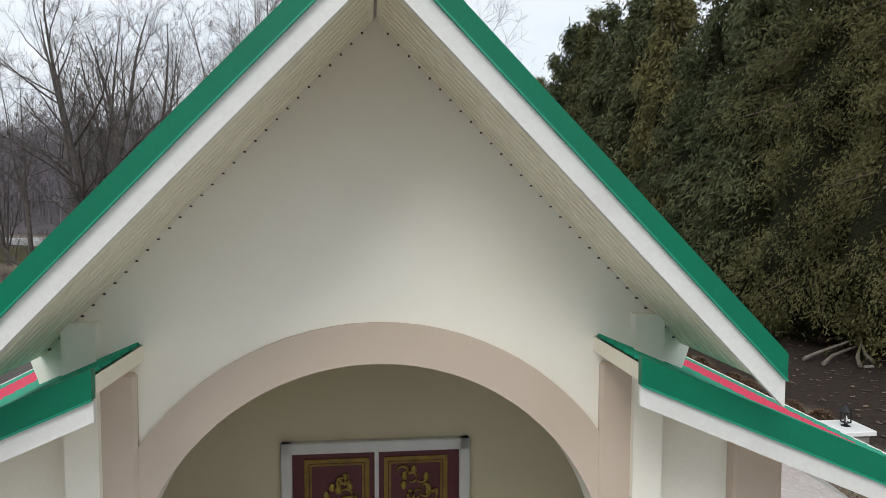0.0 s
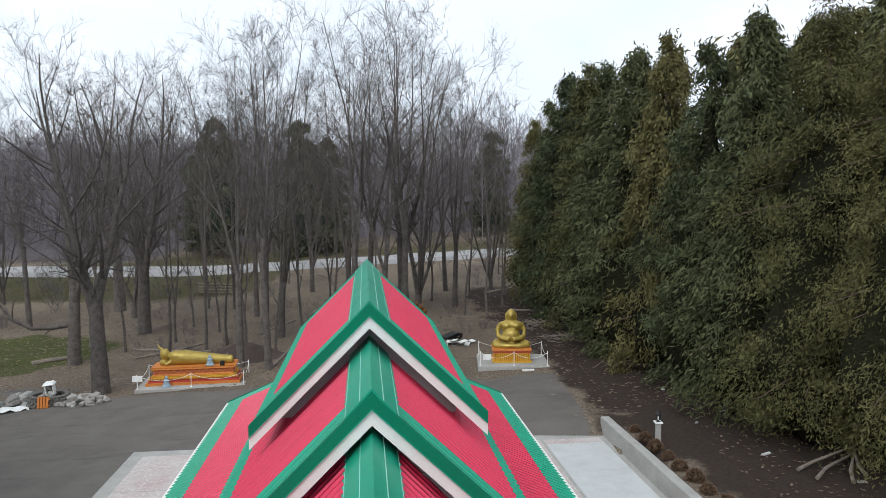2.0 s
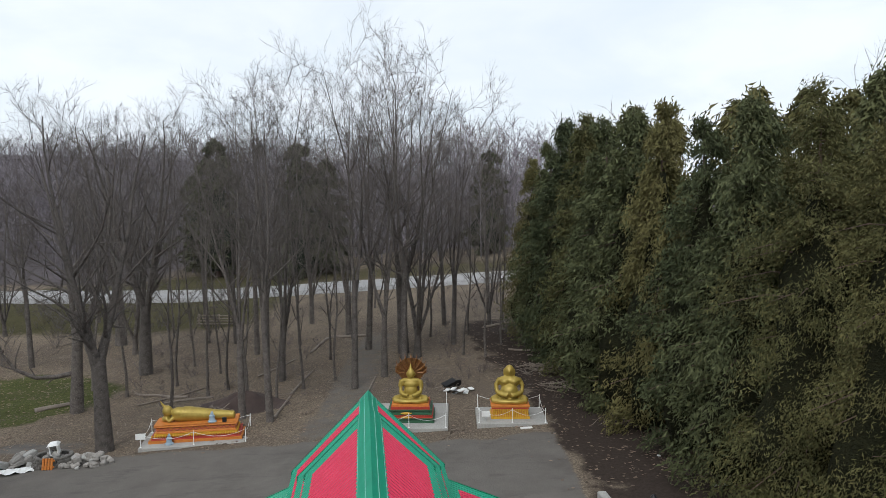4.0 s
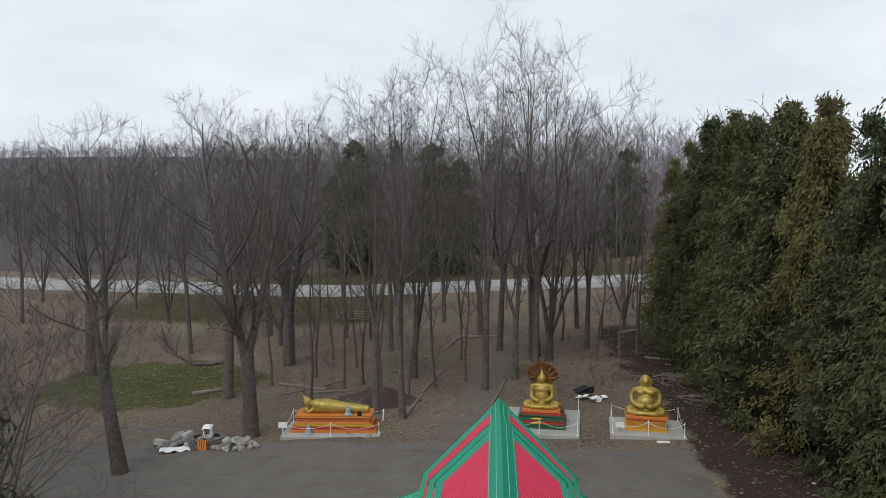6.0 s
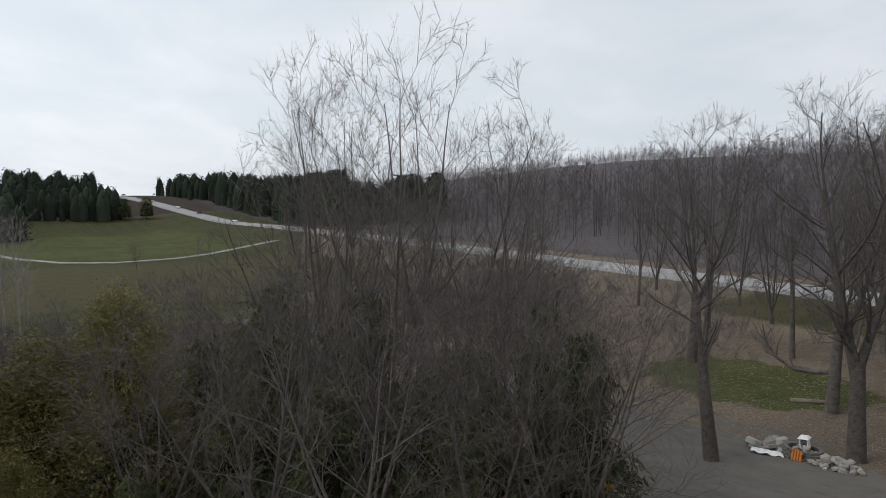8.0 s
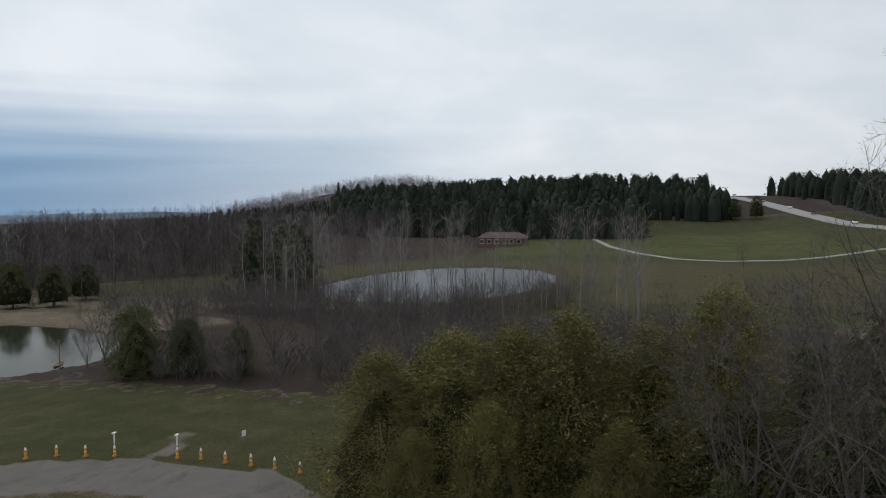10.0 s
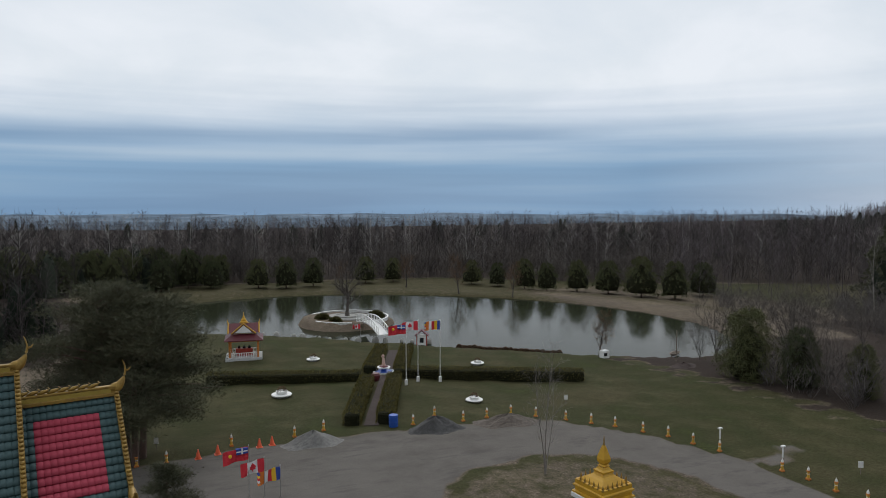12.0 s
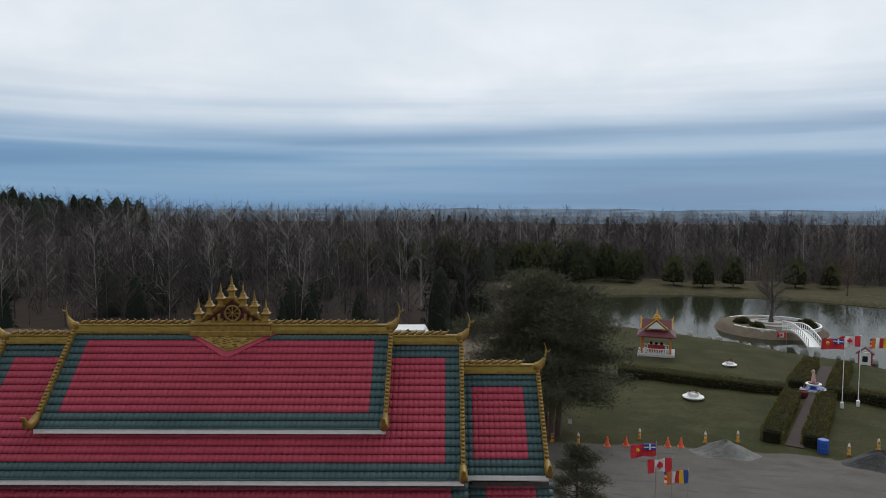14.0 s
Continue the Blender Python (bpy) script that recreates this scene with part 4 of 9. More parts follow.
def build_shrine():
    sh = thing("shrine", "white stucco shrine with stacked red and green metal roofs", "temple building", SHRINE)
    gable(sh, "lower_roof", 3.30, 18.60, 2.06, 7.50, 2.10, label="long ribbed metal roof with red panels and green borders")
    gable(sh, "middle_roof", 5.92, 16.0, 1.66, 7.90, 1.60, skew=0.04)
    gable(sh, "upper_roof", 7.92, 14.0, 1.32, 8.385, 1.28, skew=0.03)
    # boxed-in dark infill below the two upper gables
    for v0, v1, half, z0, apex in ((6.40, 15.5, 1.40, 6.3, 7.66), (8.4, 13.5, 1.06, 7.0, 8.15)):
        part("gable_infill", Mesh().extrude([(-half, z0), (half, z0), (half, apex - half * 0.97), (0, apex), (-half, apex - half * 0.97)], v0, v1), "grey_soffit", sh)
    skirt(sh, 1)
    skirt(sh, -1)
    # gable wall with the arched opening
    wall = Mesh()
    R, zc, n = 1.572, 3.57, 40
    arc = [(R * math.cos(math.pi * k / n), zc + R * math.sin(math.pi * k / n)) for k in range(n + 1)]
    top = lambda u: 7.36 - abs(u) * 1.02  # noqa: E731
    for v in (4.40,):
        outer = []
        for u, z in arc:
            outer.append((u * 2.12 / R, top(u * 2.12 / R)))
        ring_a = [(u, v, z) for u, z in arc]
        ring_b = [(u, v, z) for u, z in outer]
        ring_c = [(u, v + 0.28, z) for u, z in outer]
        ring_d = [(u, v + 0.28, z) for u, z in arc]
        wall.skin([ring_a, ring_b, ring_c, ring_d, ring_a], caps=False, closed=False)
    part("gable_wall", wall, "stucco", sh)
    band = Mesh()
    rings = []
    for rr, vv in ((R, 4.375), (1.841, 4.375), (1.841, 4.41), (R, 4.41), (R, 4.375)):
        rings.append([(rr * math.cos(math.pi * k / n), vv, zc + rr * math.sin(math.pi * k / n)) for k in range(n + 1)])
    band.skin(rings, caps=False, closed=False)
    part("arch_band", band, "tan", sh, "smooth tan stucco arch band")
    for s in (1, -1):
        part("pilaster", Mesh().box(s * 1.68, 4.50, 1.45, 0.38, 0.30, 3.67, chamfer=0.02), "tan", sh)
        part("jamb", Mesh().box(s * 1.84, 4.56, 1.45, 0.54, 0.26, 2.12), "stucco", sh)
        part("bay_wall", Mesh().box(s * 2.20, 4.62, 1.45, 0.71, 0.2, 3.30), "stucco", sh)
        part("corner_column", Mesh().box(s * 2.66, 4.59, 1.45, 0.36, 0.36, 3.12, chamfer=0.02), "tan", sh)
        # long walls
        part("side_wall", Mesh().box(s * 2.72, 11.4, 0.75, 0.24, 13.2, 3.65), "stucco", sh)
        part("upper_wall", Mesh().box(s * 1.80, 11.1, 4.2, 0.2, 13.6, 1.25), "stucco", sh)
        part("soffit", Mesh().extrude([(s * 0.01, 7.325), (s * 2.06, 5.23), (s * 2.06, 5.25), (s * 0.01, 7.345)], 3.325, 4.42), "soffit", sh, "beige vented soffit boards")
        for k in range(10):
            w = 3.42 + 0.095 * k
            part("soffit_seam", Mesh().extrude([(s * 0.04, 7.288), (s * 2.04, 5.245), (s * 2.04, 5.251), (s * 0.04, 7.294)], w, w + 0.003), "soffit", sh)
        for k in range(30):
            u = 0.08 + k * 0.066
            part("soffit_vent", Mesh().box(s * u, 4.37, 7.312 - u * 1.022, 0.013, 0.025, 0.010, chamfer=0.002), "dark_soffit", sh)
    part("porch_wall", Mesh().extrude([(-2.6, 0.75), (2.6, 0.75), (2.6, 4.62), (1.95, 4.90), (1.95, 5.26), (0, 7.22), (-1.95, 5.26), (-1.95, 4.90), (-2.6, 4.62)], 7.46, 7.70), "cream", sh, "cream stucco wall of the porch")
    part("porch_ceiling", Mesh().box(0, 6.07, 6.05, 2.4, 2.7, 0.06), "cream", sh)
    part("porch_floor", Mesh().box(0, 5.6, 0.75, 5.2, 3.9, 0.70, chamfer=0.02), "concrete", sh)
    for s in (1, -1):
        part("porch_column", Mesh().box(s * 2.5, 7.2, 1.45, 0.3, 0.3, 3.1, chamfer=0.02), "tan", sh)
    part("back_wall", Mesh().extrude([(-2.6, 0.75), (2.6, 0.75), (2.6, 4.6), (1.85, 5.3), (0, 7.2), (-1.85, 5.3), (-2.6, 4.6)], 17.9, 18.1), "stucco", sh)
    for k in range(4):
        part("step", Mesh().box(0, 3.1 - 0.3 * k, 0.75, 3.0, 0.9, 0.56 - 0.17 * k, chamfer=0.015), "concrete", sh)
    # double doors
    door = part("door", Mesh().box(0.03, 7.44, 1.45, 1.86, 0.05, 2.0), "maroon", sh, "maroon double door with gilded carved panels")
    trim = Mesh().box(-0.94, 7.42, 1.45, 0.12, 0.1, 2.14, chamfer=0.01).box(1.00, 7.42, 1.45, 0.12, 0.1, 2.14, chamfer=0.01).box(0.03, 7.42, 3.47, 2.06, 0.1, 0.12, chamfer=0.01)
    part("door_frame", trim, "white", door, "white moulded door frame")
    part("astragal", Mesh().box(0.03, 7.40, 1.45, 0.045, 0.05, 2.02), "white", door)
    for s in (-1, 1):
        cx = 0.03 + s * 0.43
        for k in range(2):
            z0, z1 = 1.6 + 0.95 * k, 2.45 + 0.95 * k
            fr = Mesh()
            for inset, w, dep in ((0.0, 0.045, 0.03), (0.055, 0.022, 0.02)):
                a, b = 0.35 - inset, z0 + inset
                c = z1 - inset
                fr.box(cx - a + w / 2, 7.41, b, w, dep, c - b).box(cx + a - w / 2, 7.41, b, w, dep, c - b)
                fr.box(cx, 7.41, b, 2 * a - 2 * w, dep, w).box(cx, 7.41, c - w, 2 * a - 2 * w, dep, w)
            part("panel_frame", fr, "old_gold", door, "gilded panel moulding")
            relief(door, cx, (z0 + z1) / 2, 7.412, 0.52, z1 - z0 - 0.18, 11 + 2 * k + s)
    return sh


build_shrine()


def build_terrace():
    te = thing("terrace", "raised concrete terrace with stained pinkish and pale bays", "terrace", SHRINE, kind="structure")
    part("terrace_slab", Mesh().box(0.35, 9.0, 0.1, 17.4, 33, 0.62, chamfer=0.02), "concrete", te)
    # poured bays with joints
    rng_ = random.Random(5)
    for s, us in ((1, ((4.9, 3.0), (7.6, 2.2))), (-1, ((-4.8, 2.6), (-7.0, 1.7)))):
        for (u, w) in us:
            v = -6.8
            while v < 24.6:
                h = min(2.6, 24.9 - v)
                part("paving_bay", Mesh().box(u, v + h / 2, 0.70, w - 0.02, h - 0.02, 0.05 + rng_.uniform(0, 0.006), chamfer=0.008), "pink_slab" if rng_.random() < 0.6 else "pale_slab", te)
                v += h
    part("back_bay", Mesh().box(0.3, 21.8, 0.70, 7.0, 6.0, 0.05, chamfer=0.01), "pale_slab", te)
    kerb = thing("retaining_wall", "low grey concrete kerb wall holding back the soil", "wall", SHRINE, kind="structure")
    for k in range(8):
        part("wall_block", Mesh().box(9.10, 24.2 - 3.0 * k - 0.2, 0.3, 0.34, 2.985, 1.06 + 0.01 * (k % 2), chamfer=0.02), "concrete", kerb)
    return te


build_terrace()


# ---------------------------------------------------------------- large temple with tiled, tiered roofs
TILE_W, TILE_L, RIDGE_D = 0.168, 0.262, 23.0


def tile_shape():
    """One roll tile: cross waves, a sunk joint at its head and a front lip. u across, s down the slope, h off it."""
    prof = [(0.0, 0.0), (0.020, 0.010), (0.050, 0.024), (0.118, 0.024), (0.148, 0.010), (0.168, 0.0)]
    v, f = [], []
    for s, lift in ((0.0, -0.065), (0.046, -0.065), (0.050, 0.0), (TILE_L + 0.004, 0.014), (TILE_L + 0.002, -0.065)):
        v += [(u, s, h + lift) for u, h in prof]
    n = len(prof)
    for r in range(4):
        f += [(r * n + k, r * n + k + 1, (r + 1) * n + k + 1, (r + 1) * n + k) for k in range(n - 1)]
    return np.array(v), np.array(f)


TV, TF = tile_shape()


def slope_matrix(u0, d0, z0, d1, z1):
    """Axes: u along the ridge, s down the slope, h off it."""
    run = math.hypot(d1 - d0, z1 - z0)
    sd, sz = (d1 - d0) / run, (z1 - z0) / run
    hd, hz = (sz, -sd) if -sd > 0 else (-sz, sd)
    if hz < 0:
        hd, hz = -hd, -hz
    return Matrix(((1, 0, 0, u0), (0, sd, hd, d0), (0, sz, hz, z0), (0, 0, 0, 1))), run


TILES_LEFT = [300]


def tiled_slope(parent, u0, u1, d0, z0, d1, z1, border=3, top=2, low=3, single=None):
    m, run = slope_matrix(u0, d0, z0, d1, z1)
    cols, rows = max(1, round((u1 - u0) / TILE_W)), max(1, round(run / TILE_L))
    su, ss = (u1 - u0) / cols / TILE_W, run / rows / TILE_L
    m = m @ Matrix.Diagonal((su, ss, 1, 1))
    part("roof_deck", Mesh().add([m @ Vector(p) for p in ((0, 0, -0.072), (cols * TILE_W, 0, -0.072), (cols * TILE_W, rows * TILE_L, -0.072), (0, rows * TILE_L, -0.072), (0, 0, -0.12), (cols * TILE_W, 0, -0.12), (cols * TILE_W, rows * TILE_L, -0.12), (0, rows * TILE_L, -0.12))],
         [(0, 1, 2, 3), (7, 6, 5, 4), (0, 4, 5, 1), (1, 5, 6, 2), (2, 6, 7, 3), (3, 7, 4, 0)]), "dark_soffit", parent)
    fields = {"tile_red": [], "tile_green": []}
    rng_ = np.random.RandomState(3)
    for r in range(rows):
        for c in range(cols):
            kind = "tile_green" if r < top or r >= rows - low or c < border or c >= cols - border else "tile_red"
            off = (c * TILE_W, r * TILE_L, rng_.uniform(0, 0.004))
            if single and TILES_LEFT[0] > 0 and single[0] <= c < single[1] and single[2] <= r < single[3]:
                me = SINGLE[kind]
                part("roof_tile", me, None, parent, at=m @ Matrix.Translation(off))
                TILES_LEFT[0] -= 1
            else:
                fields[kind].append(off)
    a = np.array(m)
    for kind, offs in fields.items():
        if not offs:
            continue
        pts = (TV[None] + np.array(offs)[:, None]).reshape(-1, 3)
        pts = pts @ a[:3, :3].T + a[:3, 3]
        faces = (TF[None] + (np.arange(len(offs)) * len(TV))[:, None, None]).reshape(-1, 4)
        me = raw("tile_field", pts, faces, 4)
        tagged(part("tile_field", me, kind, parent), kind="stuff")


SINGLE = {}
for _kind in ("tile_red", "tile_green"):
    SINGLE[_kind] = raw("roof_tile", TV, TF, 4)
    SINGLE[_kind].materials.append(M[_kind])


def horn(m, u, d, z, h, s):
    """The curling finial at a ridge's end: a breast, a slim neck and a tip."""
    pts, rad = [], []
    for k in range(15):
        t = k / 14
        pts.append((u + s * (0.30 * math.sin(2.6 * t) - 0.10 * t + 0.18 * t * t), d, z + h * t))
        rad.append(0.30 * h * (0.30 + 0.55 * math.sin(math.pi * min(1, 1.5 * t + 0.22)) ** 2) * (1 - t) ** 0.9 * 0.62 + 0.008)
    m.tube(pts, rad, 8)
    m.tube([(u - s * 0.25, d, z + 0.05), (u, d, z + 0.16), (u + s * 0.2, d, z + 0.12 + 0.1 * h)], [0.07, 0.12, 0.09], 8)
    m.tube([(pts[9][0], d, pts[9][2]), (pts[9][0] + s * 0.10, d, pts[9][2] + 0.02), (pts[9][0] + s * 0.16, d, pts[9][2] + 0.10)], [0.04, 0.03, 0.006], 5)


def ridge(parent, u0, u1, z, d, ends):
    beam = part("ridge_beam", Mesh().box((u0 + u1) / 2, d, z - 0.05, u1 - u0, 0.22, 0.10, chamfer=0.02).box((u0 + u1) / 2, d, z + 0.05, u1 - u0, 0.14, 0.16, chamfer=0.02).box((u0 + u1) / 2, d, z + 0.21, u1 - u0, 0.20, 0.05, chamfer=0.015), "old_gold", parent, "gilded ridge beam")
    # added board in brighter gold, painting the lit face of the beam
    part("band", Mesh().box((u0 + u1) / 2, d - 0.075, z + 0.055, u1 - u0 - 0.25, 0.03, 0.125, chamfer=0.008), "gold", beam, "gilded band painted brighter for the beam's lit face")
    u = u0 + 0.30
    one = Mesh()
    one.tube([(-0.17, 0, 0), (-0.04, 0, 0.07), (0.08, 0, 0.09), (0.15, 0, 0.14), (0.10, 0, 0.19)], [0.035, 0.06, 0.05, 0.03, 0.008], 6)
    one.ball(-0.04, 0, 0.05, 0.08, 0.035, 0.06, 8, 5)
    data = one.data("flame_ornament", True)
    data.materials.append(M["old_gold"])
    while u < u1 - 0.35:
        part("flame_ornament", data, None, beam, at=pose(u, d, z + 0.25, 0, 0, 180 if u > (u0 + u1) / 2 + 99 else 0))
        u += 0.262
    for e, s in ends:
        m = Mesh()
        horn(m, e, d, z + 0.06, 0.95, s)
        part("horn_finial", m, "old_gold", beam, "curling gilded finial", smooth=True)


def rake(parent, u, d0, z0, d1, z1, s):
    """Scaled gilded board down a roof's edge with a curled tail at the eave."""
    m, run = slope_matrix(u, d0, z0, d1, z1)
    board = part("rake_board", Mesh().add([m @ Vector(p) for p in ((-0.07, 0, -0.10), (0.07, 0, -0.10), (0.07, 0, 0.10), (-0.07, 0, 0.10), (-0.07, run, -0.10), (0.07, run, -0.10), (0.07, run, 0.10), (-0.07, run, 0.10))],
                  [(0, 1, 2, 3), (7, 6, 5, 4), (0, 4, 5, 1), (1, 5, 6, 2), (2, 6, 7, 3), (3, 7, 4, 0)]), "old_gold", parent, "gilded scaled edge board")
    sc = Mesh()
    n = int(run / 0.13)
    for k in range(n):
        p = m @ Vector((0, (k + 0.5) * run / n, 0.12))
        sc.ball(p.x, p.y, p.z, 0.07, 0.05, 0.05, 7, 4)
    tagged(part("scale_trim", sc, "old_gold", board, smooth=True), kind="stuff")
    q = [m @ Vector((0.0, run + a, b)) for a, b in ((-0.30, 0.08), (-0.05, 0.12), (0.16, 0.24), (0.20, 0.44), (0.10, 0.62), (0.16, 0.78))]
    part("tail_finial", Mesh().tube(q, [0.10, 0.13, 0.13, 0.09, 0.05, 0.008], 8), "old_gold", board, smooth=True)


def build_temple():
    te = thing("temple", "large temple with tiered red and green tiled roofs and gilded ridges", "temple building", TEMPLE)
    tiers = [("upper_roof", -12.45, -1.90, 8.13, 20.50, 5.72, 1), ("main_roof", -14.80, 0.44, 7.77, 19.62, 4.50, 2)]
    for name, u0, u1, z, de, ze, top in tiers:
        roof = part(name, Mesh().extrude([(RIDGE_D, z - 0.16), (de + 0.25, ze + 0.05), (2 * RIDGE_D - de - 0.25, ze + 0.05)], u0 + 0.3, u1 - 0.3, "x"), "dark_soffit", te, "red tiled roof with dark green borders")
        tiled_slope(roof, u0, u1, RIDGE_D, z, de, ze, 3, top, 2, (83, 91, 0, 19) if name == "main_roof" else None)
        part("back_slope", Mesh().add([(u0, RIDGE_D, z), (u1, RIDGE_D, z), (u1, 2 * RIDGE_D - de, ze), (u0, 2 * RIDGE_D - de, ze), (u0, RIDGE_D, z - 0.1), (u1, RIDGE_D, z - 0.1), (u1, 2 * RIDGE_D - de, ze - 0.1), (u0, 2 * RIDGE_D - de, ze - 0.1)],
             [(0, 1, 2, 3), (7, 6, 5, 4), (0, 4, 5, 1), (1, 5, 6, 2), (2, 6, 7, 3), (3, 7, 4, 0)]), "tile_red", roof)
        part("eave_board", Mesh().box((u0 + u1) / 2, de - 0.02, ze - 0.17, u1 - u0 + 0.1, 0.05, 0.14, chamfer=0.01), "white", roof, "white eave board")
        part("gutter", Mesh().box((u0 + u1) / 2, de - 0.03, ze - 0.02, u1 - u0 + 0.1, 0.09, 0.035, chamfer=0.01), "tile_green", roof)
        ridge(roof, u0, u1, z + 0.05, RIDGE_D, ((u0, -1), (u1, 1)))
        for u, s in ((u0, -1), (u1, 1)):
            rake(roof, u + s * 0.03, RIDGE_D, z + 0.06, de, ze + 0.06, s)
            part("gable_end", Mesh().extrude([(RIDGE_D, z - 0.3), (de + 0.5, ze), (2 * RIDGE_D - de - 0.5, ze)], u - s * 0.45, u - s * 0.35, "x"), "red_trim", roof)
    for name, u0, u1, s in (("porch_roof", 0.30, 3.0, 1), ("porch_roof", -17.4, -14.7, -1)):
        z, de, ze = 6.78, 20.40, 4.34
        roof = part(name, Mesh().extrude([(RIDGE_D, z - 0.16), (de + 0.25, ze + 0.05), (2 * RIDGE_D - de - 0.25, ze + 0.05)], u0 + 0.1, u1 - 0.25, "x"), "dark_soffit", te)
        tiled_slope(roof, u0, u1, RIDGE_D, z, de, ze, 3, 2, 2, (0, 12, 0, 13) if s > 0 else None)
        part("back_slope", Mesh().add([(u0, RIDGE_D, z), (u1, RIDGE_D, z), (u1, 2 * RIDGE_D - de, ze), (u0, 2 * RIDGE_D - de, ze), (u0, RIDGE_D, z - 0.1), (u1, RIDGE_D, z - 0.1), (u1, 2 * RIDGE_D - de, ze - 0.1), (u0, 2 * RIDGE_D - de, ze - 0.1)],
             [(0, 1, 2, 3), (7, 6, 5, 4), (0, 4, 5, 1), (1, 5, 6, 2), (2, 6, 7, 3), (3, 7, 4, 0)]), "tile_red", roof)
        part("eave_board", Mesh().box((u0 + u1) / 2, de - 0.02, ze - 0.17, u1 - u0 + 0.1, 0.05, 0.14, chamfer=0.01), "white", roof)
        ridge(roof, u0, u1, z + 0.05, RIDGE_D, (((u1 if s > 0 else u0), s),))
        e = u1 if s > 0 else u0
        rake(roof, e + s * 0.03, RIDGE_D, z + 0.06, de, ze + 0.06, s)
        part("gable_end", Mesh().extrude([(RIDGE_D, z - 0.3), (de + 0.5, ze), (2 * RIDGE_D - de - 0.5, ze)], e - s * 0.45, e - s * 0.35, "x"), "red_trim", roof)
    for name, u0, u1, d0, z0, d1, z1 in (("lower_roof", -15.2, 0.62, 20.1, 4.22, 17.9, 2.75), ("lower_roof", 0.66, 3.2, 20.8, 3.98, 18.5, 2.45)):
        roof = part(name, Mesh().box((u0 + u1) / 2, d0 - 0.1, z0 - 0.25, u1 - u0 - 0.2, 0.2, 0.3), "dark_soffit", te)
        tiled_slope(roof, u0, u1, d0, z0, d1, z1, 3, 0, 2)
        part("eave_board", Mesh().box((u0 + u1) / 2, d1 - 0.02, z1 - 0.17, u1 - u0 + 0.1, 0.05, 0.14, chamfer=0.01), "white", roof)
    part("hall_wall", Mesh().box(-7.2, RIDGE_D, 0.2, 14.4, 4.6, 4.6), "stucco", te, "white stucco hall wall")
    part("porch_wall", Mesh().box(-7.2, RIDGE_D, 0.2, 19.6, 3.6, 4.2), "stucco", te)
    part("plinth", Mesh().box(-7.2, RIDGE_D, 0.2, 21.4, 10.4, 0.7, chamfer=0.05), "concrete", te)
    for k in range(7):
        part("column", Mesh().lathe(-14.2 + k * 2.4, 18.4, [(0.22, 0.9), (0.22, 1.0), (0.16, 1.05), (0.15, 2.55), (0.2, 2.65), (0.22, 2.75)], 14), "white", te)
    # crest over the middle of the ridge: base, pediment, wheel, seven spires, apron
    cu, cd, cz = -7.18, RIDGE_D - 0.02, 8.40
    crest = part("ridge_crest", Mesh().box(cu, cd, cz - 0.32, 2.72, 0.42, 0.16, chamfer=0.03).box(cu, cd, cz - 0.16, 2.60, 0.36, 0.20, chamfer=0.03).box(cu, cd, cz + 0.04, 2.70, 0.42, 0.07, chamfer=0.02), "old_gold", te, "gilded ridge crest with a spoked wheel and small spires")
    frame_ = Mesh()
    for s in (-1, 1):
        frame_.tube([(cu + s * 1.10, cd, cz + 0.12), (cu + s * 0.55, cd, cz + 0.52), (cu, cd, cz + 0.96)], [0.085, 0.085, 0.085], 4)
        for k, (a, h) in enumerate(((0.44, 0.28), (0.62, 0.16), (0.36, 0.12))):
            frame_.box(cu + s * a, cd, cz + 0.1, 0.09, 0.14, h, chamfer=0.015)
    part("pediment", frame_, "old_gold", crest)
    wheel = Mesh()
    ring = [(cu + 0.25 * math.cos(k * math.pi / 12), cd, cz + 0.40 + 0.25 * math.sin(k * math.pi / 12)) for k in range(25)]
    wheel.tube(ring, 0.035, 6)
    wheel.ball(cu, cd, cz + 0.40, 0.06, 0.06, 0.06, 8, 5)
    for k in range(8):
        a = k * math.pi / 4
        wheel.tube([(cu, cd, cz + 0.40), (cu + 0.25 * math.cos(a), cd, cz + 0.40 + 0.25 * math.sin(a))], [0.018, 0.028], 5)
    part("wheel", wheel, "old_gold", crest, smooth=True)
    part("pediment_panel", Mesh().extrude([(cu - 1.02, cz + 0.05), (cu + 1.02, cz + 0.05), (cu, cz + 0.92)], cd + 0.10, cd + 0.14), "maroon", crest)
    spire = Mesh().square(0, 0, [(0.125, 0), (0.125, 0.05), (0.095, 0.07), (0.085, 0.10), (0.085, 0.22), (0.12, 0.25), (0.15, 0.29), (0.10, 0.34), (0.075, 0.40), (0.085, 0.42), (0.045, 0.46), (0.022, 0.56), (0.030, 0.58), (0.004, 0.80)]).data("spire")
    spire.materials.append(M["old_gold"])
    for k, h in zip(range(-3, 4), (0.11, 0.36, 0.62, 0.90, 0.62, 0.36, 0.11)):
        part("spire", spire, None, crest, at=Matrix.Translation((cu + k * 0.375, cd, cz + h)))
    m, run = slope_matrix(cu, RIDGE_D, 8.14, 20.5, 5.73)
    for name, w, l, h, mt in (("apron_border", 1.45, 0.98, 0.05, "tile_red"), ("apron", 1.28, 0.76, 0.075, "old_gold")):
        poly = [(-w, 0), (w, 0), (w, 0.10), (0.12, l), (-0.12, l), (-w, 0.10)]
        part(name, Mesh().skin([[m @ Vector((a, b, 0.0)) for a, b in poly], [m @ Vector((a, b, h)) for a, b in poly]]), mt, crest)
    leaf = Mesh()
    rng_ = random.Random(8)
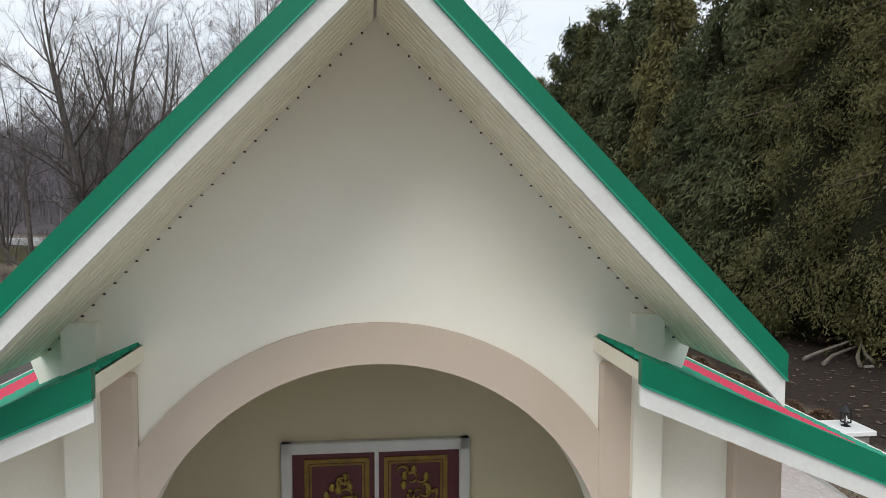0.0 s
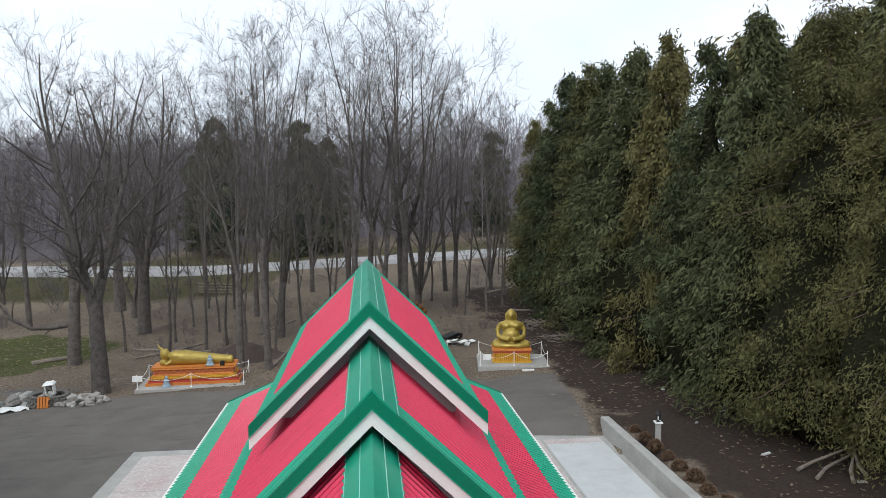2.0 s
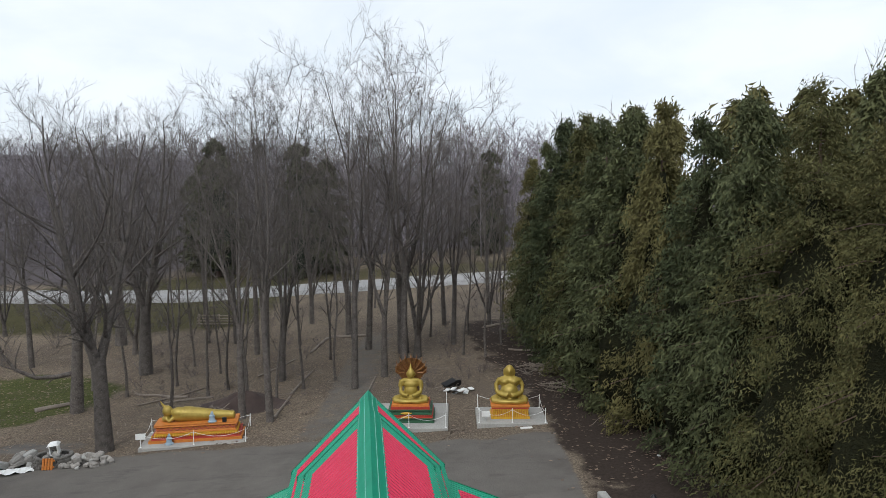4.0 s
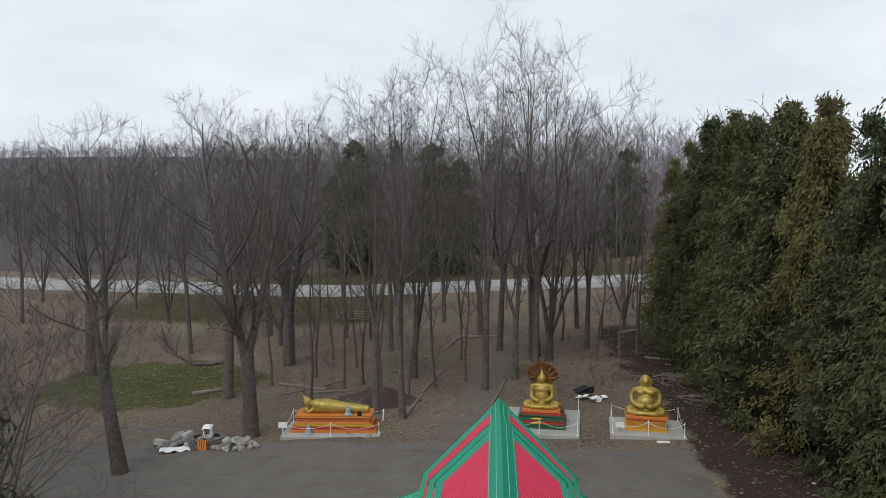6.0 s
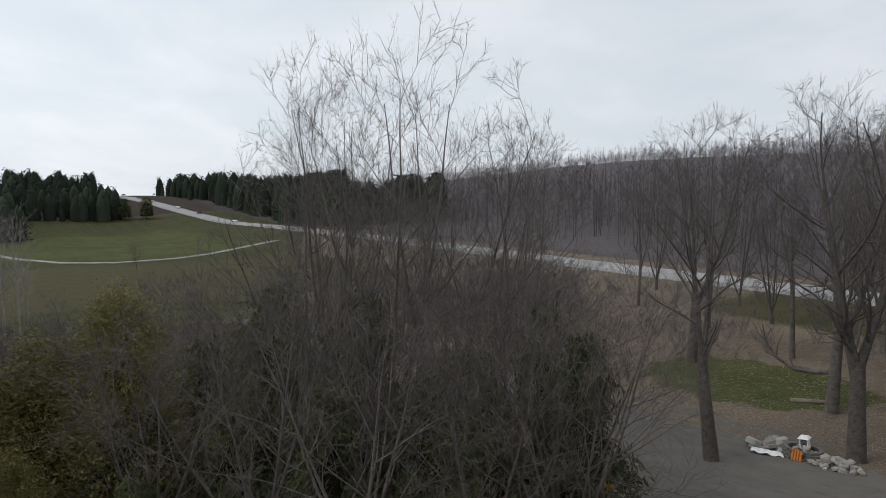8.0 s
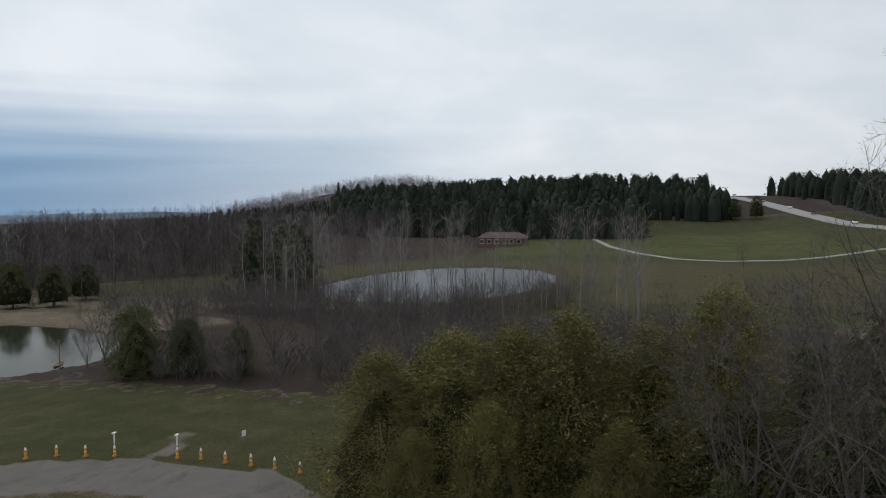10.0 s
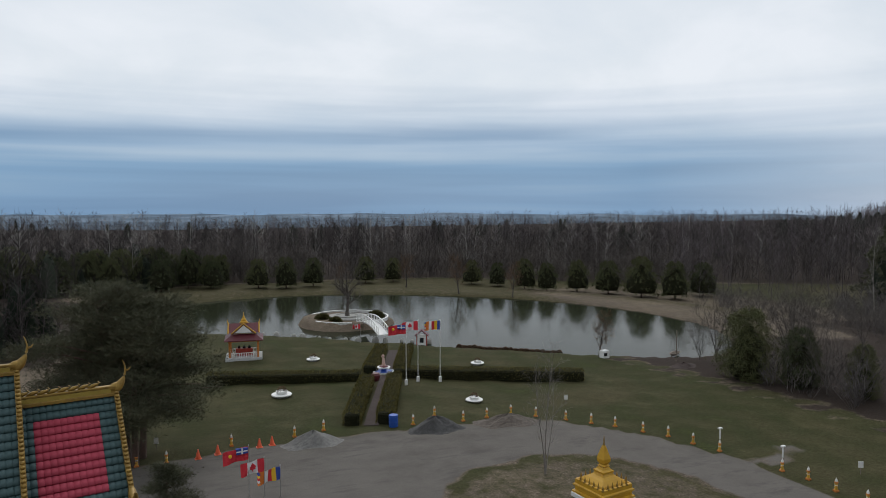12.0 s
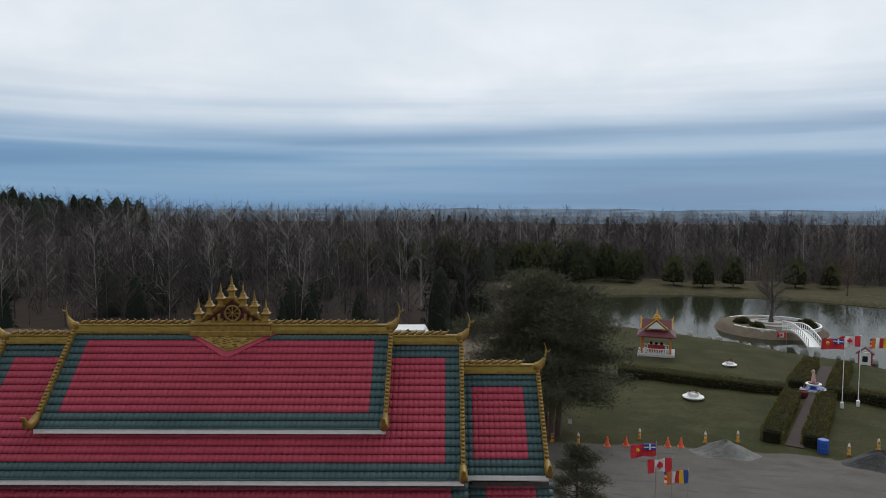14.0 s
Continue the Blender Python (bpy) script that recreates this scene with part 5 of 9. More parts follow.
    for k in range(60):
        b = rng_.uniform(0.06, 0.68)
        a = rng_.uniform(-1, 1) * 1.2 * (1 - b / 0.76)
        p = m @ Vector((a, b, 0.08))
        leaf.ball(p.x, p.y, p.z, 0.09, 0.035, 0.03, 6, 4, turn=rng_.uniform(-40, 40))
    tagged(part("apron_carving", leaf, "old_gold", crest, smooth=True), kind="stuff")
    return te


build_temple()


# ---------------------------------------------------------------- trees
def tubes(list_by_sides):
    """Many tapered branches joined into one mesh; each is (points, radii)."""
    V, F, base = [], [], 0
    for n, branches in list_by_sides.items():
        ang = 2 * np.pi * np.arange(n) / n
        for pts, rad in branches:
            p = np.asarray(pts)
            d = np.gradient(p, axis=0)
            d /= np.linalg.norm(d, axis=1, keepdims=True) + 1e-9
            ref = np.where(np.abs(d[:, 2:3]) < 0.9, [[0, 0, 1.0]], [[1.0, 0, 0]])
            a = np.cross(d, ref)
            a /= np.linalg.norm(a, axis=1, keepdims=True) + 1e-9
            b = np.cross(d, a)
            ring = p[:, None] + np.asarray(rad)[:, None, None] * (np.cos(ang)[None, :, None] * a[:, None] + np.sin(ang)[None, :, None] * b[:, None])
            V.append(ring.reshape(-1, 3))
            i = base + np.arange(len(p) * n).reshape(len(p), n)
            j = np.roll(i, -1, 1)
            F.append(np.stack([i[:-1], j[:-1], j[1:], i[1:]], -1).reshape(-1, 4))
            base += len(p) * n
    return np.concatenate(V), np.concatenate(F)


def quads_to_tris(q):
    return np.concatenate([q[:, [0, 1, 2]], q[:, [0, 2, 3]]])


def skeleton_of(seed, H, r0, first=0.3, mains=9, ratio=0.42, angle=(28, 50), counts=(8, 6), twigs=9, fork=0, forked=0.28, fork_at=0.12, wob=0.10, spread=1.0, lean=0.0, rise=0.06, twig_len=0.62, top=0.9):
    """A bare tree: trunk or stems, limbs and boughs as tapered tubes, branchlets and twigs as fine blades."""
    R = np.random.RandomState(seed)
    out, blades, tips = {8: [], 5: [], 3: []}, [], []
    sides, segs = (8, 5, 3), (9, 5, 3)
    up = (0.02, rise, rise, rise)

    def grow(p, d, L, r, lev, end):
        n = segs[lev] if lev < 3 else 2
        pts, rad, dirs = [p], [r], [d]
        for k in range(n):
            d = d + R.normal(0, wob * (0.45, 1.0, 1.3, 1.5)[lev], 3) + np.array([0, 0, up[lev]])
            d = d / np.linalg.norm(d)
            p = p + d * L / n
            pts.append(p)
            rad.append(max(0.006, r + (r * end - r) * ((k + 1) / n) ** 0.8))
            dirs.append(d)
        if lev < 3:
            out[sides[lev]].append((np.array(pts), np.array(rad)))
        if lev >= 1 + len(counts):
            if lev == 3:
                blades.append((pts[0], pts[1], pts[2], max(0.0055, 0.62 * r)))
            for c in range(twigs):
                t = R.uniform(0.1, 1.0) * n
                k = min(int(t), n - 1)
                q = pts[k] + (pts[k + 1] - pts[k]) * (t - k)
                e = dirs[k + 1] + R.normal(0, 0.50, 3) + np.array([0, 0, rise])
                tips.append((q, q + e / np.linalg.norm(e) * L * twig_len * R.uniform(0.5, 1.2), max(0.0034, 0.24 * r)))
            return
        cnt = mains if lev == 0 else counts[lev - 1]
        phase = R.uniform(0, 6.28)
        for c in range(cnt):
            s = (first + (1 - first) * (c + R.uniform(0.1, 0.9)) / cnt) if lev == 0 else R.uniform(0.12, 1.0)
            k = min(int(s * n), n - 1)
            t = s * n - k
            q, dd = pts[k] * (1 - t) + pts[k + 1] * t, dirs[k + 1]
            az = phase + c * 2.4 + R.uniform(-0.5, 0.5)
            side = np.cross(dd, [math.cos(az), math.sin(az), 0.13])
            side /= np.linalg.norm(side) + 1e-9
            a = radians(R.uniform(*(angle if lev == 0 else (24, 56)))) * spread
            nd = dd * math.cos(a) + side * math.sin(a)
            rr = (rad[k] * (1 - t) + rad[k + 1] * t) * (R.uniform(0.42, 0.72) if lev == 0 else R.uniform(0.36, 0.6))
            ll = L * (ratio if lev == 0 else 0.58) * R.uniform(0.7, 1.25) * ((1.0 - 0.5 * (s - first)) * min(1.0, 0.5 + (s - first) / 0.4) if lev == 0 else 1 - 0.35 * s)
            grow(q, nd, ll, max(0.012, rr), lev + 1, 0.25)

    if fork:
        f0 = fork_at * H
        out[8].append((np.array([[0, 0, -0.4], [0, 0, 0.0], [0.3 * lean, 0, 0.5 * f0], [lean, 0, 1.05 * f0]]), np.array([r0 * 1.5, r0 * 1.25, r0 * 1.0, r0 * 0.85])))
        for k in range(fork):
            a = 6.28 * k / fork + R.uniform(-0.5, 0.5)
            f = forked * R.uniform(0.5, 1.3)
            d = np.array([f * math.cos(a), f * math.sin(a), 1.0])
            z = f0 * R.uniform(0.82, 1.0)
            grow(np.array([0.25 * r0 * math.cos(a) + lean * z / f0, 0.25 * r0 * math.sin(a), z]), d / np.linalg.norm(d), (H - z) * R.uniform(0.86, 1.04), r0 * R.uniform(0.5, 0.72), 0, 0.10)
    else:
        out[8].append((np.array([[0, 0, -0.4], [0, 0, 0.0], [0, 0, 0.5]]), np.array([r0 * 1.5, r0 * 1.28, r0])))
        d = np.array([lean, 0.3 * lean, 1.0])
        grow(np.zeros(3), d / np.linalg.norm(d), H, r0, 0, 0.10)
    return out, blades, tips


def blade_mesh(blades, tips, seed):
    """Branchlets as bent ribbons and twigs as slivers."""
    R = np.random.RandomState(seed)
    V, F, n = [], [], 0
    if blades:
        A, B, C = (np.array([b[k] for b in blades]) for k in range(3))
        w = np.array([b[3] for b in blades])[:, None]
        sd = np.cross(C - A, R.normal(0, 1, A.shape))
        sd /= np.linalg.norm(sd, axis=1, keepdims=True) + 1e-9
        V.append(np.stack([A - sd * w, A + sd * w, B - sd * w * 0.75, B + sd * w * 0.75, C], 1).reshape(-1, 3))
        i = (np.arange(len(A)) * 5)[:, None]
        F.append(np.concatenate([i + [0, 1, 3], i + [0, 3, 2], i + [2, 3, 4]]))
        n = len(V[0])
    A, B = (np.array([b[k] for b in tips]) for k in range(2))
    w = np.array([b[2] for b in tips])[:, None]
    sd = np.cross(B - A, R.normal(0, 1, A.shape))
    sd /= np.linalg.norm(sd, axis=1, keepdims=True) + 1e-9
    V.append(np.stack([A - sd * w, A + sd * w, B], 1).reshape(-1, 3))
    F.append(n + np.arange(len(A) * 3).reshape(-1, 3))
    return np.concatenate(V), np.concatenate(F)


def tree_parts(seed, **kw):
    sk, blades, tips = skeleton_of(seed, **kw)
    t = raw("trunk", *tubes({8: sk[8], 5: sk[5]}), 4)
    t.polygons.foreach_set("use_smooth", [True] * len(t.polygons))
    v1, f1 = blade_mesh(blades, tips, seed)
    if sk[3]:
        v0, f0 = tubes({3: sk[3]})
        v1, f1 = np.concatenate([v0, v1]), np.concatenate([quads_to_tris(f0), f1 + len(v0)])
    return t, raw("crown", v1, f1, 3)


def bare_tree(kind, x, y, turn=0.0, size=1.0, label="", name="bare_tree", sink=0.15, z=None, tilt=None):
    tilt = 2.5 * math.sin(7.3 * x + 3.1 * y) if tilt is None else tilt
    t = thing(name, label or "tall leafless hardwood tree with a grey-brown trunk", "tree", pose(x, y, (gz(x, y) if z is None else z) - sink, 0, tilt, 0) @ pose(0, 0, 0, 0, 0, turn) @ Matrix.Diagonal((size, size, size, 1)), group="bare trees")
    tm, cm = BARE[kind]
    part("trunk", tm, None, t)
    part("crown", cm, None, t)
    return t


BARE = {
    "tall_a": tree_parts(1, H=19.5, r0=0.21, first=0.05, mains=10, ratio=0.42, angle=(30, 62), counts=(7, 5), twigs=6, fork=3, forked=0.17, fork_at=0.30, wob=0.085, rise=0.09),
    "tall_b": tree_parts(2, H=18.0, r0=0.19, first=0.05, mains=12, ratio=0.40, angle=(30, 62), counts=(7, 5), twigs=6, fork=2, forked=0.13, fork_at=0.36, wob=0.085, rise=0.09),
    "tall_c": tree_parts(3, H=19.0, r0=0.20, first=0.05, mains=10, ratio=0.43, angle=(30, 62), counts=(7, 5), twigs=6, fork=3, forked=0.21, fork_at=0.22, wob=0.085, rise=0.09, lean=0.2),
    "fork_a": tree_parts(4, H=18.0, r0=0.40, first=0.04, mains=12, ratio=0.46, angle=(34, 66), counts=(7, 5), twigs=6, fork=3, forked=0.30, fork_at=0.28, wob=0.105, rise=0.09),
    "fork_b": tree_parts(5, H=17.0, r0=0.34, first=0.04, mains=13, ratio=0.46, angle=(34, 66), counts=(7, 5), twigs=6, fork=2, forked=0.27, fork_at=0.30, wob=0.105, rise=0.09),
    "vase": tree_parts(11, H=16.8, r0=0.22, first=0.05, mains=9, ratio=0.42, angle=(30, 62), counts=(6, 5), twigs=6, fork=4, forked=0.30, fork_at=0.10, wob=0.08, rise=0.10),
    "slim": tree_parts(6, H=14.5, r0=0.10, first=0.22, mains=14, ratio=0.24, angle=(28, 50), counts=(6,), twigs=7),
    "open": tree_parts(7, H=9, r0=0.17, first=0.16, mains=16, ratio=0.46, angle=(34, 58), counts=(7, 6), twigs=6, wob=0.12),
    "bush": tree_parts(8, H=5.0, r0=0.06, first=0.08, mains=8, ratio=0.42, angle=(22, 46), counts=(5,), twigs=11, fork=5, forked=0.5, wob=0.11, twig_len=0.8),
    "pale": tree_parts(9, H=12, r0=0.09, first=0.3, mains=13, ratio=0.24, angle=(26, 46), counts=(6,), twigs=7, wob=0.08),
    "broad": tree_parts(12, H=6.0, r0=0.26, first=0.16, mains=20, ratio=0.55, angle=(35, 68), counts=(9, 7), twigs=8, wob=0.12),
    "rusty": tree_parts(13, H=6.0, r0=0.16, first=0.22, mains=16, ratio=0.46, angle=(30, 60), counts=(7, 6), twigs=20, wob=0.10),
    "thicket": tree_parts(10, H=11, r0=0.14, first=0.08, mains=11, ratio=0.46, angle=(34, 66), counts=(6, 5), twigs=5, fork=5, forked=0.42, wob=0.10, rise=0.04, twig_len=0.7),
}
for _k, (_t, _c) in BARE.items():
    for _m in (_t, _c):
        _m.materials.append(M["pale_bark" if _k == "pale" else "shrub" if _k == "rusty" and _m is _c else "bark"])


def sprays(seed, spots, size, droop=0.4, width=0.34):
    """Small flat leaf sprays, three narrow triangles each, at given spots with outward directions."""
    R = np.random.RandomState(seed)
    P, D = spots
    n = len(P)
    d = D + R.normal(0, 0.45, (n, 3)) + np.array([0, 0, -droop])
    d /= np.linalg.norm(d, axis=1, keepdims=True)
    side = np.cross(d, R.normal(0, 1, (n, 3)))
    side /= np.linalg.norm(side, axis=1, keepdims=True) + 1e-9
    L = size * R.uniform(0.6, 1.3, (n, 1))
    V, F = [], []
    for k, a in enumerate((-0.35, 0.35)):
        dd = d * math.cos(a) + side * math.sin(a)
        ss = np.cross(dd, np.cross(d, side)) * (1 if k else -1)
        w = L * width
        ll = L * (1.0 if k else 0.8)
        V += [P - dd * ll * 0.15, P + dd * ll * 0.5 + ss * w * 0.55, P + dd * ll]
    V = np.stack(V, 1).reshape(-1, 3)
    return V, np.arange(n * 6).reshape(-1, 3)


def cedar_parts(seed, H, R0, n=40000, low=0.05, size=0.15, taper=0.6, boughs=150, material="cedar", core="cedar_shade_core", inner=0.55, egg=False, hang=0.6, clump=1.0):
    """A conifer of many separate drooping boughs: each carries hanging fans of small leaf sprays; a dark core paints
    the shade between.
    """
    R = np.random.RandomState(seed)
    ph = R.uniform(0, 6.28, 8)

    def outline(h, a):
        if egg:
            base = np.sqrt(np.maximum(0.0, 1 - np.where(h > 0.36, (h - 0.36) / 0.66, (0.36 - h) / 0.46) ** 2))
            wave = 0.07 * np.sin(3 * a + ph[0] + 6 * h) + 0.05 * np.sin(5 * a + ph[1] - 11 * h)
        else:
            base = (1 - h) ** taper * np.minimum(1, (h - low + 0.06) / 0.22) ** 0.5
            wave = 0.17 * np.sin(3 * a + ph[0] + 6 * h) + 0.15 * np.sin(4 * a + ph[1] - 11 * h) + 0.13 * np.sin(2 * a + ph[2] + 17 * h) + 0.08 * np.sin(7 * a + 31 * h + ph[3])
        return R0 * np.maximum(0.02, base * (1 + wave))

    # boughs, thicker sown where the crown is wide
    hb = low + (0.995 - low) * (1 - R.uniform(0, 1, boughs) ** 0.85)
    ab = R.uniform(0, 6.28, boughs)
    lb = outline(hb, ab) * R.uniform(0.72, 1.12, boughs)
    wood = [(np.array([[0, 0, -0.3], [0.03, 0, H * 0.25], [0.0, 0.05, H * 0.94]]), np.array([0.024 * H, 0.017 * H, 0.012]))]

    def along(k, t):
        return np.stack([np.cos(ab[k]) * lb[k] * t, np.sin(ab[k]) * lb[k] * t, hb[k] * H + lb[k] * (0.30 * t - 0.45 * t * t)], -1)

    for k in range(0, boughs, 2 if not egg else 9):
        wood.append((np.stack([along(k, 0.0), along(k, 0.45), along(k, 0.9)]), np.array([0.045, 0.03, 0.008]) * (0.5 + 0.5 * lb[k] / R0)))
    # fans hang from the outer part of each bough
    fans = max(2, int(n / 90 / boughs * 6))
    kf = np.repeat(np.arange(boughs), fans)
    tf = 0.30 + 0.72 * R.uniform(0, 1, len(kf)) ** 0.75
    cf = along(kf, tf) + R.normal(0, 0.10, (len(kf), 3)) * np.minimum(1.2, 0.35 * R0) * clump
    wf = (0.12 + 0.16 * R.uniform(0, 1, len(kf))) * (0.55 + 0.5 * lb[kf] / R0) * np.minimum(1.0, R0 / 2.6) * clump * 1.15
    pick = R.randint(0, len(kf), n)
    off = R.normal(0, 1, (n, 3)) * wf[pick][:, None] * np.array([0.9, 0.9, 1.15])
    off[:, 2] -= 1.3 * hang * np.abs(R.normal(0, 1, n)) * wf[pick]
    P = cf[pick] + off
    P[:, 2] = np.maximum(P[:, 2], 0.05)
    a = ab[kf[pick]]
    D = np.stack([np.cos(a), np.sin(a), -2.2 * hang + 0 * a], -1) + R.normal(0, 0.85, (n, 3))
    D /= np.linalg.norm(D, axis=1, keepdims=True)
    S = np.cross(D, R.normal(0, 1, (n, 3)))
    S /= np.linalg.norm(S, axis=1, keepdims=True) + 1e-9
    L = size * R.uniform(0.45, 1.15, (n, 1))
    V = np.stack([P - D * L * 0.5 - S * L * 0.15, P + S * L * 0.17, P + D * L * 0.5], 1).reshape(-1, 3)
    crown = raw("crown", V, np.arange(3 * n).reshape(-1, 3), 3)
    crown.materials.append(M[material])
    # closed shell in the dark tone, standing for the crown's shaded inside
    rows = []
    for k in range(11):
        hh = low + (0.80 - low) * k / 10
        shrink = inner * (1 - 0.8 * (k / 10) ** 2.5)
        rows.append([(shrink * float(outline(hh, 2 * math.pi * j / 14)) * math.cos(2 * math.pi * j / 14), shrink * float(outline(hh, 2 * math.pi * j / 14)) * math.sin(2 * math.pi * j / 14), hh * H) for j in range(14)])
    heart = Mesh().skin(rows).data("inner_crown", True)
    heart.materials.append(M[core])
    trunk = raw("trunk", *tubes({6: wood}), 4)
    trunk.materials.append(M["red_bark"])
    return trunk, heart, crown


def pine_parts(seed, H, R0, stems=3, limbs=46, tufts=9, per=34, size=0.26):
    """A spreading pine: stems, level limbs and flat tufted clouds of needles with gaps between."""
    R = np.random.RandomState(seed)
    wood, P, D = [], [], []
    for q in range(stems):
        a0 = 6.28 * q / stems + R.uniform(-0.4, 0.4)
        hh = H * (1.0 if q == 0 else R.uniform(0.84, 0.95))
        off = np.array([math.cos(a0), math.sin(a0), 0]) * (0.0 if stems == 1 else 0.20 * R0)
        stem = np.array([[0, 0, -0.3], [0, 0, 0.15 * hh], [0, 0, 0.55 * hh], [0, 0, 0.97 * hh]]) + off * np.array([[0.9], [1], [1.15], [1.4]])
        wood.append((stem, np.array([0.024, 0.020, 0.013, 0.003]) * H))
        for k in range(limbs // stems):
            h = 0.26 + 0.73 * (k + R.uniform(0, 1)) / (limbs // stems)
            reach = R0 * (0.35 + 0.65 * min(1.0, (h - 0.10) / 0.22)) * (1 - max(0.0, h - 0.35) / 0.72) ** 0.62 * R.uniform(0.65, 1.1)
            a = R.uniform(0, 6.28)
            base = np.array([np.interp(h * hh, stem[:, 2], stem[:, j]) for j in range(3)])
            d = np.array([math.cos(a), math.sin(a), 0.12 + 0.45 * h])
            tip = base + d * reach + np.array([0, 0, -(0.30 - 0.34 * h) * reach])
            wood.append((np.array([base, base + d * reach * 0.5, tip]), np.array([0.0075, 0.005, 0.0015]) * H))
            for c in range(tufts):
                s = R.uniform(0.35, 1.04)
                o = base + (tip - base) * s + R.normal(0, 1, 3) * np.array([0.10, 0.10, 0.035]) * R0
                w = R0 * (0.075 + 0.07 * R.uniform())
                g = R.normal(0, 1, (per, 3)) * np.array([w, w, 0.34 * w])
                P.append(o + g)
                D.append(np.stack([g[:, 0] / w, g[:, 1] / w, 0.9 + 0 * g[:, 0]], -1))
    P, D = np.concatenate(P), np.concatenate(D)
    crown = raw("crown", *sprays(seed, (P, D), size, droop=0.1, width=0.13), 3)
    crown.materials.append(M["pine"])
    trunk = raw("trunk", *tubes({6: wood}), 4)
    trunk.materials.append(M["red_bark"])
    return trunk, crown


CEDAR = {
    "a": cedar_parts(21, 15, 3.35, 72000, low=0.03, size=0.17, taper=0.70, boughs=190),
    "b": cedar_parts(22, 14, 3.1, 68000, low=0.02, size=0.17, taper=0.64, boughs=180),
    "c": cedar_parts(23, 16, 3.45, 74000, low=0.04, size=0.17, taper=0.72, boughs=200),
    "mid_a": cedar_parts(31, 15, 3.2, 30000, low=0.03, size=0.30, taper=0.70, boughs=160, material="cedar"),
    "mid_b": cedar_parts(32, 14, 3.0, 29000, low=0.03, size=0.30, taper=0.64, boughs=150, material="cedar_green"),
    "mid_c": cedar_parts(33, 16, 3.3, 31000, low=0.04, size=0.30, taper=0.72, boughs=170, material="cedar_green"),
    "low_far": cedar_parts(34, 8, 3.1, 13000, low=0.0, size=0.42, taper=0.52, boughs=110, inner=0.45, material="cedar_green", clump=1.15),
    "back": cedar_parts(29, 16, 3.2, 13000, low=0.06, size=0.50, taper=0.40, boughs=170),
    "low": cedar_parts(24, 8, 3.3, 58000, low=0.0, size=0.165, taper=0.42, boughs=260, inner=0.60, core="golden_shade_core", material="golden_cedar", hang=-0.12, clump=1.3),
    "low_b": cedar_parts(44, 8, 3.1, 56000, low=0.0, size=0.165, taper=0.50, boughs=250, inner=0.60, core="golden_shade_core", material="golden_cedar", hang=-0.12, clump=1.3),
    "round": cedar_parts(25, 6.2, 2.5, 15000, low=0.15, size=0.27, boughs=190, inner=0.84, egg=True, material="cedar_green", hang=0.15, clump=0.55),
    "round_b": cedar_parts(45, 6.6, 2.35, 15000, low=0.15, size=0.27, boughs=190, inner=0.84, egg=True, material="cedar_green", hang=0.15, clump=0.55),
    "edge": cedar_parts(46, 6.4, 2.5, 26000, low=0.07, size=0.21, boughs=230, inner=0.60, egg=True, material="cedar_green", hang=0.3, clump=0.8),
    "pine": pine_parts(26, 9.2, 4.7, stems=4, limbs=96, tufts=9, per=150, size=0.27),
    "small_pine": pine_parts(27, 3.4, 1.3, stems=1, limbs=34, tufts=6, per=70, size=0.15),
    "tall_pine": cedar_parts(28, 20, 5.2, 9000, low=0.05, size=1.2, taper=0.5, boughs=110, material="pine", core="far_pine", hang=0.2),
}


def cedar(kind, x, y, turn=0.0, size=1.0, wide=1.0, label="dense dark green cedar with hanging sprays", name="cedar_tree", group="cedars", z=None):
    t = thing(name, label, "tree", pose(x, y, (gz(x, y) if z is None else z) - 0.1, 0, 0, turn) @ Matrix.Diagonal((size * wide, size * wide, size, 1)), group=group)
    for nm, me in zip(("trunk", "inner_crown", "crown") if len(CEDAR[kind]) == 3 else ("trunk", "crown"), CEDAR[kind]):
        part(nm, me, None, t)
    return t


# cedar row along the east side
rng_t = random.Random(4)
for k, (x, y, h) in enumerate(((16.4, 13.5, 15.4), (14.8, 17.0, 15.2), (13.5, 20.0, 14.8), (12.7, 23.2, 15.0), (11.8, 26.4, 15.0), (11.2, 29.6, 15.2), (10.6, 33.2, 15.8), (10.2, 36.8, 16.0), (9.6, 40.6, 16.6), (9.2, 44.6, 16.8), (8.7, 48.6, 16.6), (8.2, 52.4, 15.8), (7.4, 56.6, 14.2), (15.4, 24.2, 15.4), (13.8, 29.8, 15.6), (12.6, 38.0, 16.2))):
    cedar(("" if y < 24 and k < 12 else "mid_") + "abc"[k % 3], x, y, rng_t.uniform(0, 360), 1.01 * h / (15, 14, 16)[k % 3], rng_t.uniform(0.98, 1.2))
for x, y, h in ((17.4, 20.4, 15.4), (19.5, 16.5, 16), (18.6, 26.0, 15.8), (16.2, 27.6, 15.2), (21.4, 21.5, 16.4), (14.6, 32.6, 16.2), (17.0, 32.0, 16), (15.0, 35.0, 16), (12.0, 44.0, 17), (11.0, 51.0, 16.5)):
    cedar("back", x, y, rng_t.uniform(0, 360), h / 16, 1.15)
for k, (x, y) in enumerate(((17.2, 27.0), (18.5, 30.0), (19.5, 28.0), (20.5, 33.0), (15.5, 24.5), (11.4, 55.0))):
    bare_tree("slim", x, y, 70 * k, rng_t.uniform(1.0, 1.12), label="thin leafless tree standing among the cedars")

